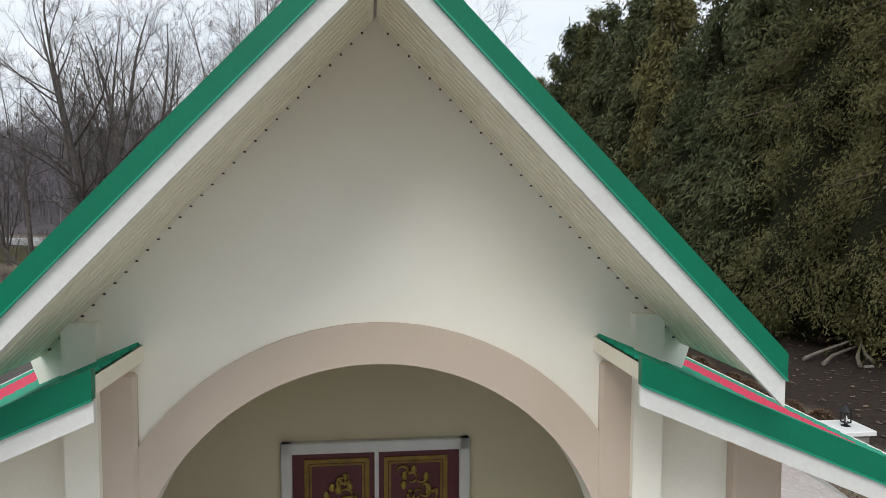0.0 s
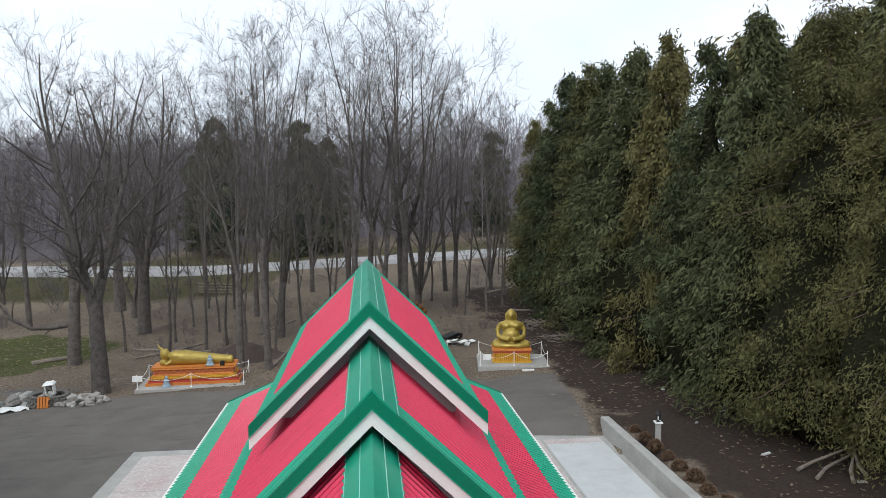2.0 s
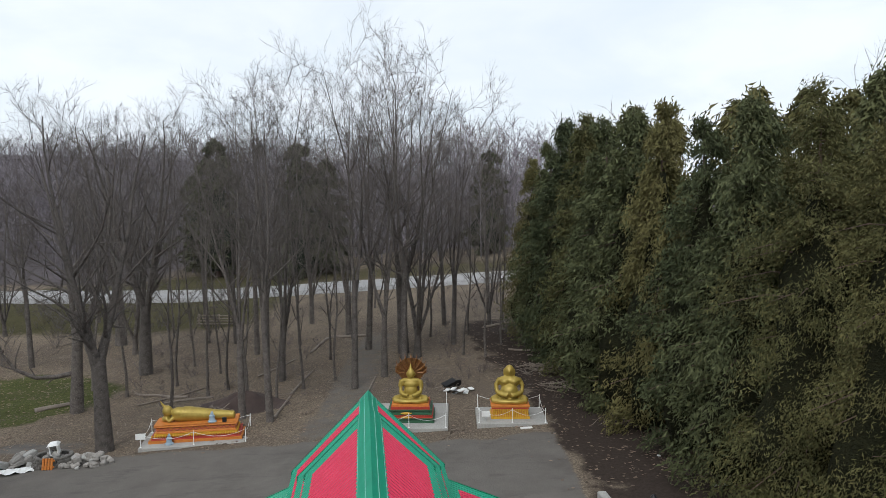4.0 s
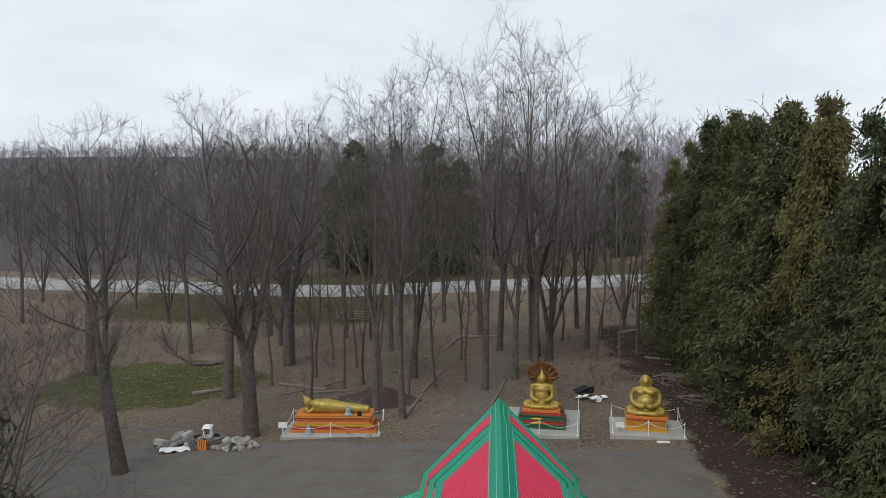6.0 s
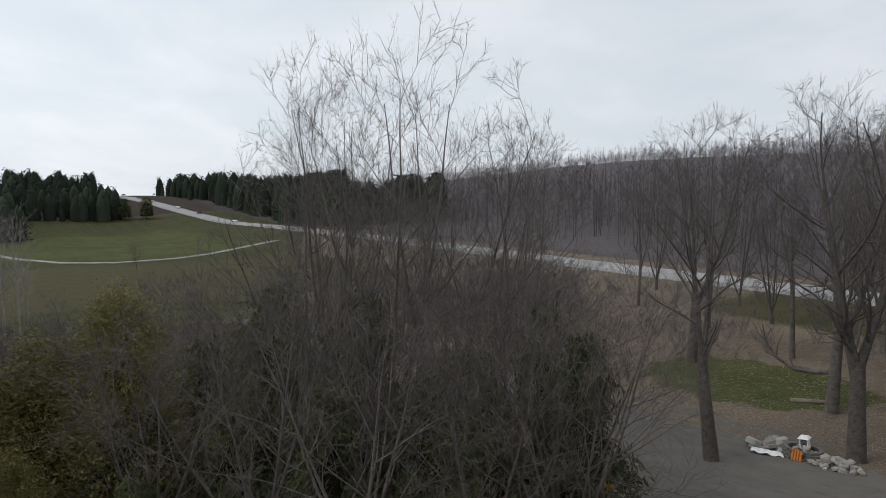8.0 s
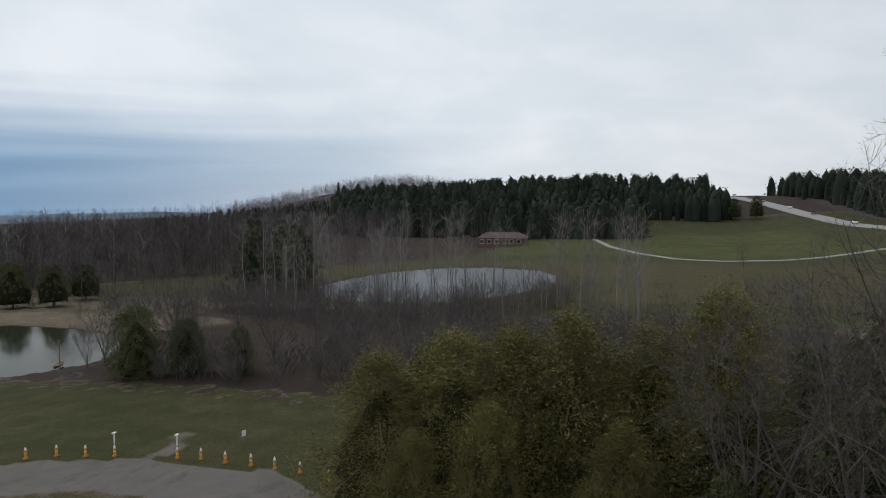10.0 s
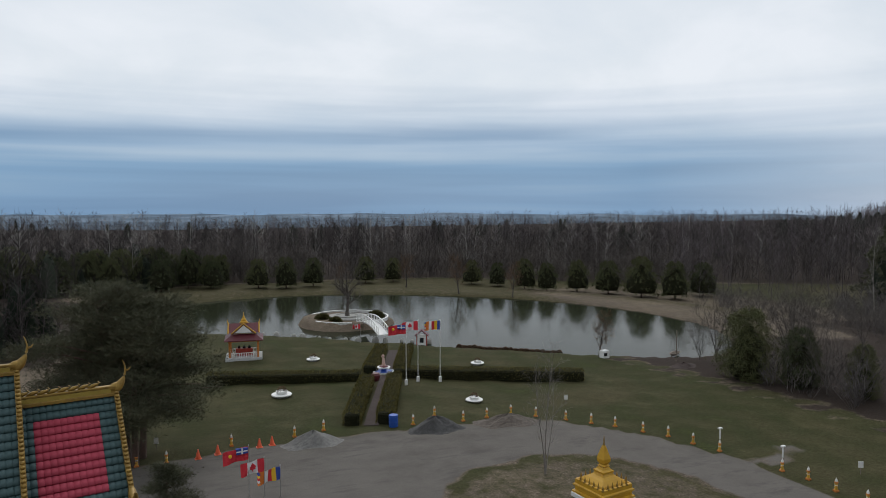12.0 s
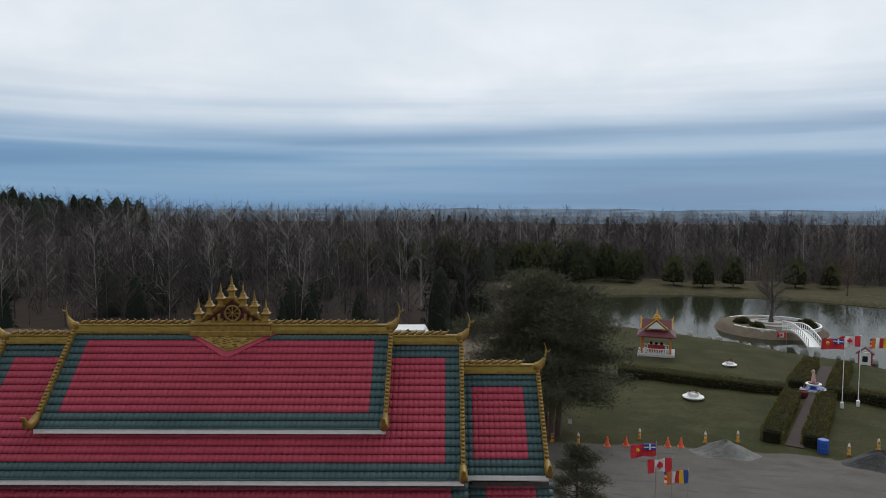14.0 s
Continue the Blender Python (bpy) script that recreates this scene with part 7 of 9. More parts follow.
# mound of dark soil behind the reclining figure
mound_rows = []
for k in range(11):
    q = 1 - k / 10
    mound_rows.append([(-12.5 + 3.1 * q * math.cos(a) * (1 + 0.1 * math.sin(3 * a)), 42.4 + 2.0 * q * math.sin(a) * (1 + 0.12 * math.sin(2 * a + 1)), gz(-12.5 + 3.1 * q * math.cos(a), 42.4 + 2.0 * q * math.sin(a)) - 0.03 + 0.95 * (0.5 + 0.5 * math.cos(math.pi * q)) + 0.05 * math.sin(5 * a + 9 * q)) for a in [2 * math.pi * j / 32 for j in range(32)]])
tagged(obj("soil_mound", Mesh().skin(mound_rows), "dark_soil"), "mound of damp red-brown soil under the trees", "soil mound")

# junk between the statues
jk = thing("wheelbarrow", "black wheelbarrow tipped over beside white boards", "wheelbarrow", pose(0.55, 43.2, gz(0.55, 43.2), 0, -18, 30))
part("tub", Mesh().skin([[(-0.45, -0.35, 0.55), (0.45, -0.35, 0.55), (0.45, 0.35, 0.55), (-0.45, 0.35, 0.55)], [(-0.25, -0.2, 0.2), (0.3, -0.2, 0.2), (0.3, 0.2, 0.2), (-0.25, 0.2, 0.2)]]), "black", jk)
part("wheel", Mesh().tube([(0.62, -0.05, 0.2), (0.62, 0.05, 0.2)], 0.2, 14), "black", jk)
for s in (-1, 1):
    part("handle", Mesh().tube([(0.6, 0.08 * s, 0.2), (0, 0.25 * s, 0.3), (-1.0, 0.3 * s, 0.5)], 0.025, 6), "wood", jk)
    part("leg", Mesh().tube([(-0.35, 0.25 * s, 0.35), (-0.4, 0.27 * s, 0)], 0.02, 6), "metal", jk)
R_ = random.Random(12)
for k in range(9):
    x, y = 0.9 + R_.uniform(-0.9, 0.9), 42.2 + R_.uniform(-0.6, 0.6)
    tagged(obj("white_board", Mesh().box(0, 0, 0, R_.uniform(0.4, 0.9), R_.uniform(0.2, 0.4), 0.04, chamfer=0.01), "white" if k % 3 else "metal", at=pose(x, y, gz(x, y) + 0.04 * k, R_.uniform(-8, 8), R_.uniform(-8, 8), R_.uniform(0, 180))), "white painted board dropped in a loose pile", "board", "loose boards")

# logs, timbers, far rail fence, pole
def log(x0, y0, x1, y1, r=0.09, lift=0.06, label="grey weathered log lying on the leaf litter", material="wood"):
    n = 7
    pts = [(x0 + (x1 - x0) * k / n, y0 + (y1 - y0) * k / n + 0.05 * math.sin(k), gz(x0 + (x1 - x0) * k / n, y0 + (y1 - y0) * k / n) + lift) for k in range(n + 1)]
    tagged(obj("log", Mesh().tube(pts, [r * (1 - 0.05 * k) for k in range(n + 1)], 7), material), label, "log", "logs on the ground")


for a in ((-9.8, 39.4, -9.8, 43.8, 0.10), (-9.9, 44.2, -9.4, 49.6, 0.10), (-9.8, 59.5, -6.4, 59.2, 0.16), (-9.9, 59.3, -10.6, 54.8, 0.14), (-5.0, 41.0, -4.6, 47.0, 0.08), (-16.8, 45.0, -21.0, 46.5, 0.12), (-15.0, 44.6, -18.2, 44.2, 0.10), (-19.8, 44.0, -16.2, 47.0, 0.07),
          (-13.2, 49.0, -11.4, 53.0, 0.09), (6.2, 50.0, 8.2, 49.0, 0.06), (6.4, 48.5, 7.6, 51.4, 0.07), (5.0, 51.8, 8.0, 51.0, 0.08), (3.6, 60.0, 7.6, 61.4, 0.12), (-26.5, 44.2, -24.4, 45.6, 0.2)):
    log(*a)
for k in range(7):
    R_ = random.Random(40 + k)
    log(14.0 + R_.uniform(-0.8, 0.8), 18.2 + R_.uniform(-0.6, 0.9), 15.4 + R_.uniform(-0.6, 0.8), 19.0 + R_.uniform(-0.8, 0.9), 0.05 + 0.04 * R_.random(), 0.08 + 0.09 * k, "pale grey split log in a loose stack under cedars")
for k, (x, y) in enumerate(((11.2, 27.2), (12.8, 23.6), (13.3, 22.0), (9.6, 30.0), (12.0, 19.5), (10.4, 22.0), (9.4, 25.4))):
    tagged(obj("scrap", Mesh().box(0, 0, 0, 0.18 + 0.08 * (k % 3), 0.10, 0.06, chamfer=0.02), "pale_slab" if k % 2 else "stone", at=pose(x, y, gz(x, y), 5, 8, 40 * k)), "pale scrap of board on the dirt", "scrap", "scraps under the cedars")
tagged(obj("blue_barrel", Mesh().lathe(0, 0, [(0.26, 0), (0.29, 0.05), (0.29, 0.28), (0.305, 0.30), (0.29, 0.32), (0.29, 0.56), (0.305, 0.58), (0.29, 0.6), (0.29, 0.84), (0.26, 0.88)], 18), "blue", at=pose(16.2, 21.0, gz(16.2, 21.0))), "blue plastic barrel standing among cedar trunks", "barrel")
fence = thing("rail_fence", "dark weathered split-rail fence", "fence", pose(-22, 67.4, gz(-22, 67.4), 0, 0, -3))
for k in range(4):
    part("rail", Mesh().tube([(-2.1, 0.05 * k, 0.3 + 0.27 * k), (0, 0.03, 0.28 + 0.27 * k), (2.1, -0.05 * k, 0.32 + 0.26 * k)], 0.07, 6), "wood", fence)
for u in (-1.9, 0.1, 1.9):
    part("post", Mesh().box(u, 0.1, -0.1, 0.14, 0.14, 1.35, chamfer=0.02), "wood", fence)
up_ = thing("utility_pole", "grey wooden utility pole with a crossarm by the road", "pole", pose(-18.2, 104, gz(-18.2, 104)))
part("shaft", Mesh().lathe(0, 0, [(0.16, 0), (0.15, 4), (0.11, 10.6)], 10), "wood", up_)
part("crossarm", Mesh().box(0, 0, 9.7, 1.6, 0.1, 0.12), "wood", up_)
part("transformer", Mesh().lathe(0.25, -0.15, [(0.2, 8.4), (0.2, 9.1), (0.1, 9.2)], 12), "metal", up_)
part("lamp_arm", Mesh().tube([(0, 0, 8.0), (0.8, -0.4, 8.5), (1.4, -0.7, 8.5)], 0.04, 6), "metal", up_)

# lamps, shrubs along the terrace wall
def lantern(parent, x, y, z, s=1.0):
    c = Mesh()
    for k in range(4):
        a = math.pi / 4 + k * math.pi / 2
        c.box(x + 0.085 * s * math.cos(a), y + 0.085 * s * math.sin(a), z + 0.07 * s, 0.018 * s, 0.018 * s, 0.22 * s)
    body = part("lantern", c, "black", parent, "black iron lantern")
    part("base", Mesh().lathe(x, y, [(0.09 * s, z), (0.03 * s, z + 0.03 * s), (0.03 * s, z + 0.05 * s), (0.09 * s, z + 0.07 * s)], 10), "black", body)
    part("cap", Mesh().lathe(x, y, [(0.13 * s, z + 0.29 * s), (0.06 * s, z + 0.36 * s), (0.015 * s, z + 0.40 * s)], 8), "black", body)
    part("bulb", Mesh().lathe(x, y, [(0.02 * s, z + 0.07 * s), (0.03 * s, z + 0.14 * s), (0.012 * s, z + 0.2 * s)], 8), "white", body)


gp = thing("gate_pillar", "pale stone pillar with a white cap and black lantern", "pillar", pose(8.05, 13.75, gz(8.05, 13.75) - 0.2, 0, 0, 6.45))
PT = 1.70 - gz(8.05, 13.75) + 0.2
for c in range(int(PT / 0.17)):
    w = (0.40, 0.22) if c % 2 else (0.22, 0.40)
    for sy in (-1, 1):
        part("stone_block", Mesh().box(-0.31 + w[0] / 2, sy * 0.155, 0.17 * c, w[0] - 0.012, 0.30, 0.16, chamfer=0.012), "stone", gp)
        part("stone_block", Mesh().box(0.31 - w[1] / 2, sy * 0.155, 0.17 * c, w[1] - 0.012, 0.30, 0.16, chamfer=0.012), "stone", gp)
part("cap", Mesh().box(0, 0, PT - 0.09, 0.78, 0.78, 0.09, chamfer=0.015), "white", gp)
lantern(gp, 0, 0, PT, 1.05)
lp = thing("lamp_post", "short grey concrete post with a black lantern beside the terrace", "lamp", pose(7.4, 23.6, gz(7.4, 23.6)))
part("post", Mesh().box(0, 0, 0, 0.17, 0.17, 0.72, chamfer=0.01), "concrete", lp)
part("cap", Mesh().box(0, 0, 0.72, 0.26, 0.26, 0.05, chamfer=0.01), "white", lp)
lantern(lp, 0, 0, 0.77, 0.95)


# ---------------------------------------------------------------- garden to the south and west
def clump(seed, n, spot, size, material, name="foliage", width=0.5):
    R = np.random.RandomState(seed)
    P, D = spot(R, n)
    me = raw(name, *sprays(seed, (P, D), size, droop=0.0, width=width), 3)
    me.materials.append(M[material])
    return me


def dome(rx, ry, rz):
    def spot(R, n):
        d = R.normal(0, 1, (n, 3))
        d[:, 2] = np.abs(d[:, 2])
        d /= np.linalg.norm(d, axis=1, keepdims=True)
        return d * np.array([rx, ry, rz]) * R.uniform(0.8, 1.05, (n, 1)), d
    return spot


SHRUB = clump(61, 900, dome(0.34, 0.34, 0.42), 0.13, "shrub")
SHRUB_IN = Mesh().ball(0, 0, 0.08, 0.28, 0.28, 0.32, 10, 6).data("shrub_core")
SHRUB_IN.materials.append(M["shrub"])
for k in range(12):
    v = 24.0 - 0.92 * k
    p = SHRINE @ Vector((9.72 + 0.05 * math.sin(3 * k), v, 0))
    s = 0.50 + 0.07 * (k % 3) + 0.012 * k
    t = thing("shrub", "small round dry brown shrub along the kerb wall", "shrub", pose(p.x, p.y, gz(p.x, p.y), 0, 0, 50 * k) @ Matrix.Scale(s, 4), group="shrubs along the wall")
    part("foliage", SHRUB, None, t)
    part("core", SHRUB_IN, None, t)


def hedge(x0, y0, x1, y1, w, h, label="long clipped green hedge beside the lawn"):
    L = math.hypot(x1 - x0, y1 - y0)
    turn = math.degrees(math.atan2(y1 - y0, x1 - x0))
    base = min(gz(x0, y0), gz(x1, y1))
    t = thing("hedge", label, "hedge", pose((x0 + x1) / 2, (y0 + y1) / 2, (gz(x0, y0) + gz(x1, y1)) / 2, 0, -math.degrees(math.atan2(gz(x1, y1) - gz(x0, y0), L)), turn), group="clipped hedges")

    def spot(R, n):
        u = R.uniform(-L / 2, L / 2, n)
        f = R.uniform(0, 1, n)
        top = f < w / (w + 2 * h)
        side = np.where(R.uniform(0, 1, n) < 0.5, -1.0, 1.0)
        P = np.where(top[:, None], np.stack([u, R.uniform(-w / 2, w / 2, n), h + R.normal(0, 0.03, n)], -1), np.stack([u, side * (w / 2 + R.normal(0, 0.03, n)), R.uniform(0, h, n)], -1))
        D = np.where(top[:, None], [[0, 0, 1.0]], np.stack([0 * u, side, 0.3 + 0 * u], -1))
        return P, D

    part("foliage", clump(int(70 + L), int(560 * L * (w + 2 * h) / 3), spot, 0.11, "hedge"), None, t)
    # dark filling puts the shade between the hedge leaves into colour
    part("core", Mesh().box(0, 0, -0.1, L - 0.1, w - 0.12, h + 0.05, chamfer=0.1), "cedar_shade_core", t)


hedge(-7.4, -55.2, -18.4, -50.5, 1.25, 0.74)
hedge(-20.9, -50.4, -34.4, -43.6, 1.25, 0.74)
hedge(-13.3, -38.6, -18.3, -49.4, 0.98, 0.74)
hedge(-15.2, -38.0, -20.4, -49.0, 0.98, 0.74)
hedge(-19.6, -52.4, -24.2, -61.4, 1.1, 0.66)
hedge(-22.0, -51.6, -26.6, -60.8, 1.1, 0.66)
path_m = Mesh().skin([[(x - 0.4, y + 0.2, gz(x, y) + 0.04), (x + 0.4, y - 0.2, gz(x, y) + 0.04)] for x, y in [(-14.3 - 0.42 * k, -38.0 - 0.88 * k) for k in range(27)]], caps=False, closed=False)
tagged(obj("garden_path", path_m, "dark_soil"), "narrow worn path between clipped hedges", "path", kind="structure")

# bollards round the drive
BOLL = None
spots = [(-1.5, -37.1), (-2.9, -37.0), (-6.3, -38.2), (-9.8, -38.3), (-11.5, -38.3), (-16.6, -37.0), (-18.5, -38.0), (-19.5, -36.1), (-21.2, -36.2), (-23.0, -36.3), (-24.2, -35.3), (-25.6, -34.1), (-26.6, -32.9), (-27.6, -31.9), (-28.5, -30.5), (-29.4, -29.4), (-29.7, -27.8), (-30.1, -26.3), (-30.7, -22.9), (-30.9, -21.6), (-30.8, -20.1), (-30.8, -18.6), (-30.7, -17.2), (-30.5, -15.7), (-30.0, -13.9)]
for k, (x, y) in enumerate(spots):
    at = pose(x, y, gz(x, y) - 0.02) @ Matrix.Scale(0.90, 4)
    if BOLL is None:
        BOLL = thing("bollard", "gold and white banded bollard at the lawn's edge", "bollard", at, "bollards round the drive")
        part("base", Mesh().square(0, 0, [(0.125, 0), (0.125, 0.10), (0.10, 0.13)]), "orange", BOLL)
        part("shaft", Mesh().lathe(0, 0, [(0.085, 0.13), (0.105, 0.17), (0.08, 0.21), (0.068, 0.26), (0.098, 0.30), (0.068, 0.34), (0.065, 0.42), (0.098, 0.46), (0.07, 0.50)], 12), "yellow", BOLL)
        part("band", Mesh().lathe(0, 0, [(0.088, 0.375), (0.088, 0.40)], 12), "white", BOLL)
        part("collar", Mesh().lathe(0, 0, [(0.08, 0.50), (0.11, 0.54), (0.11, 0.58), (0.08, 0.60)], 12), "orange", BOLL)
        part("cap", Mesh().lathe(0, 0, [(0.065, 0.60), (0.082, 0.65), (0.066, 0.72), (0.03, 0.78), (0.01, 0.84)], 12), "white", BOLL, "white bulb cap")
    else:
        copy_thing(BOLL, at)
for x, y in ((-30.1, -26.3), (-30.7, -22.9)):
    t = thing("marker_post", "slim white post with a flat top above a bollard", "post", pose(x + 0.05, y + 0.05, gz(x, y) + 0.74))
    part("post", Mesh().lathe(0, 0, [(0.04, 0), (0.04, 0.55)], 8), "white", t)
    part("top", Mesh().box(0, 0, 0.55, 0.26, 0.14, 0.05, chamfer=0.01), "white", t)

CONE = None
for x, y in ((-4.4, -36.8), (-5.4, -37.0), (-7.6, -37.2), (-8.3, -37.3), (-9.0, -22.0)):
    at = pose(x, y, gz(x, y))
    if CONE is None:
        CONE = thing("traffic_cone", "small orange traffic cone on the drive", "traffic cone", at, "traffic cones")
        part("base", Mesh().box(0, 0, 0, 0.34, 0.34, 0.035, chamfer=0.01), "cone", CONE)
        part("cone", Mesh().lathe(0, 0, [(0.14, 0.035), (0.03, 0.50)], 14), "cone", CONE)
    else:
        copy_thing(CONE, at)


def heap(x, y, rx, ry, h, material, seed, label):
    R = np.random.RandomState(seed)
    ph = R.uniform(0, 6.28, 4)
    rings = []
    for k in range(13):
        q = 1 - k / 12
        ring = []
        for j in range(36):
            a = 2 * math.pi * j / 36
            w = 1 + 0.12 * math.sin(2 * a + ph[0]) + 0.08 * math.sin(5 * a + ph[1]) + R.normal(0, 0.012)
            px, py = x + rx * q * w * math.cos(a), y + ry * q * w * math.sin(a)
            hh = h * (math.cos(math.pi * min(1, q)) * 0.5 + 0.5) * (1 + 0.12 * math.sin(3 * a + 6 * q + ph[2])) + R.normal(0, 0.012)
            ring.append((px, py, gz(px, py) - 0.03 + max(0, hh)))
        rings.append(ring)
    tagged(obj("gravel_mound", Mesh().skin(rings), material), label, "gravel heap")


heap(-10.3, -36.4, 1.8, 1.2, 0.70, "grey_gravel", 1, "heap of grey crushed gravel on the drive")
heap(-17.3, -35.4, 1.8, 1.2, 0.78, "dark_gravel", 2, "heap of dark wet gravel at the drive's edge")
heap(-21.8, -34.8, 2.4, 1.3, 0.50, "brown_gravel", 3, "low spread heap of brown gravelly soil")
heap(-45.0, -43.5, 1.8, 1.0, 0.35, "dark_soil", 4, "low heap of dark soil on the grass")
tagged(obj("blue_bin", Mesh().lathe(0, 0, [(0.24, 0), (0.27, 0.04), (0.27, 0.3), (0.285, 0.32), (0.27, 0.34), (0.27, 0.6), (0.285, 0.62), (0.27, 0.64), (0.27, 0.72), (0.24, 0.74)], 16), "blue", at=pose(-15.5, -37.4, gz(-15.5, -37.4))), "blue plastic drum at the end of a hedge", "barrel")

# round planter benches
PB = None
for x, y in ((-11.5, -48.4), (-16.9, -59.2), (-22.6, -40.3), (-29.8, -52.6)):
    at = pose(x, y, gz(x, y)) @ Matrix.Scale(0.82, 4)
    if PB is None:
        PB = thing("planter_bench", "white round planter bench on the lawn", "bench", at, "planter benches")
        part("seat", Mesh().lathe(0, 0, [(0.62, 0.18), (0.86, 0.20), (0.88, 0.27), (0.84, 0.30), (0.5, 0.30)], 24), "white", PB)
        part("foot", Mesh().lathe(0, 0, [(0.60, -0.05), (0.55, 0.18)], 20), "concrete", PB)
        part("pot", Mesh().lathe(0, 0, [(0.42, 0.30), (0.46, 0.40), (0.50, 0.55), (0.46, 0.56), (0.40, 0.48)], 20), "white", PB)
        part("plant", clump(66, 160, dome(0.35, 0.35, 0.45), 0.16, "shrub"), None, PB, at=pose(0, 0, 0.45))
    else:
        copy_thing(PB, at)


# flags
def cloth(parent, name, x0, x1, z0, z1, material, wave=0.06, droop=0.10):
    rows = []
    for i in range(5):
        z = z0 + (z1 - z0) * i / 4
        rows.append([(x, wave * math.sin(9 * x + 0.7 * i), z - droop * x * x) for x in [x0 + (x1 - x0) * j / 8 for j in range(9)]])
    back = [[(x, y + 0.006, z) for x, y, z in r] for r in rows]
    m = Mesh().skin(rows, caps=False, closed=False).skin(back, caps=False, closed=False)
    return part(name, m, material, parent)


def flagpole(x, y, h, kind, turn, lw=0.75, lh=0.42, base=True, label="", r=0.028):
    t = thing("flagpole", label, "flagpole", pose(x, y, gz(x, y), 0, 0, turn), group="flagpoles")
    part("pole", Mesh().lathe(0, 0, [(r, 0), (r * 0.8, h), (r * 1.6, h + 0.02), (0.005, h + 0.07)], 8), "white" if base else "metal", t)
    if base:
        part("footing", Mesh().box(0, 0, -0.05, 0.22, 0.22, 0.45, chamfer=0.02), "white", t)
    f = part("flag", Mesh().tube([(0.01, 0, h - lh), (0.01, 0, h)], 0.008, 5), "white", t)
    z0, z1 = h - lh, h - 0.02
    if kind == "maple":
        for a, b, m in ((0, 0.27, "flag_red"), (0.27, 0.73, "flag_white"), (0.73, 1, "flag_red")):
            cloth(f, "stripe", 0.02 + lw * a, 0.02 + lw * b, z0, z1, m)
        zc, s = (z0 + z1) / 2 - 0.02, lh * 0.36
        leaf = [(0, 1), (0.18, 0.6), (0.42, 0.7), (0.36, 0.2), (0.8, 0.3), (0.62, -0.1), (0.7, -0.35), (0.08, -0.35), (0.05, -0.8), (-0.05, -0.8), (-0.08, -0.35), (-0.7, -0.35), (-0.62, -0.1), (-0.8, 0.3), (-0.36, 0.2), (-0.42, 0.7), (-0.18, 0.6)]
        part("leaf", Mesh().extrude([(0.02 + lw / 2 + s * a * 0.8, zc + s * b) for a, b in leaf], -0.075, 0.075), "flag_red", f)
    elif kind == "ensign":
        cloth(f, "field", 0.02, 0.02 + lw, z0, z1, "flag_red")
        part("canton", Mesh().box(0.02 + lw * 0.25, 0, z0 + lh * 0.50, lw * 0.46, 0.13, lh * 0.42), "flag_blue", f)
        part("cross", Mesh().box(0.02 + lw * 0.25, 0, z0 + lh * 0.66, lw * 0.46, 0.14, lh * 0.09).box(0.02 + lw * 0.25, 0, z0 + lh * 0.5, lw * 0.07, 0.14, lh * 0.42), "flag_white", f)
        part("shield", Mesh().ball(0.02 + lw * 0.72, 0, z0 + lh * 0.45, lw * 0.09, 0.08, lh * 0.18, 8, 6), "flag_yellow", f)
    else:
        for k, m in enumerate(("flag_blue", "flag_yellow", "flag_red", "flag_white", "flag_orange")):
            cloth(f, "stripe", 0.02 + lw * k * 0.18, 0.02 + lw * (k + 1) * 0.18, z0, z1, m)
        for k, m in enumerate(("flag_blue", "flag_yellow", "flag_red", "flag_white", "flag_orange")):
            cloth(f, "fly_stripe", 0.02 + lw * 0.9, 0.02 + lw, z1 - (k + 1) * (z1 - z0) / 5, z1 - k * (z1 - z0) / 5, m)
    return t


flagpole(-20.6, -47.2, 4.6, "ensign", 154 + 180, 1.3, 0.72, label="tall white flagpole with a red ensign flag")
flagpole(-21.9, -47.9, 4.7, "maple", 152 + 180, 1.2, 0.70, label="tall white flagpole with a red and white maple leaf flag")
flagpole(-23.7, -47.7, 4.8, "stripes", 150 + 180, 1.2, 0.70, label="tall white flagpole with a striped temple flag")
flagpole(-23.6, -65.6, 1.9, "maple", 332, 0.75, 0.46, False, "thin pole with a small maple leaf flag beside the bridge", 0.016)
for x, y, h, kind, lw in ((-5.3, -28.1, 2.65, "ensign", 1.0), (-5.95, -28.2, 2.05, "maple", 0.95), (-6.65, -28.4, 1.55, "stripes", 0.95)):
    flagpole(x, y, h, kind, 12 - 6, lw, 0.55, False, "thin pole with a cloth flag beside the drive", 0.016)


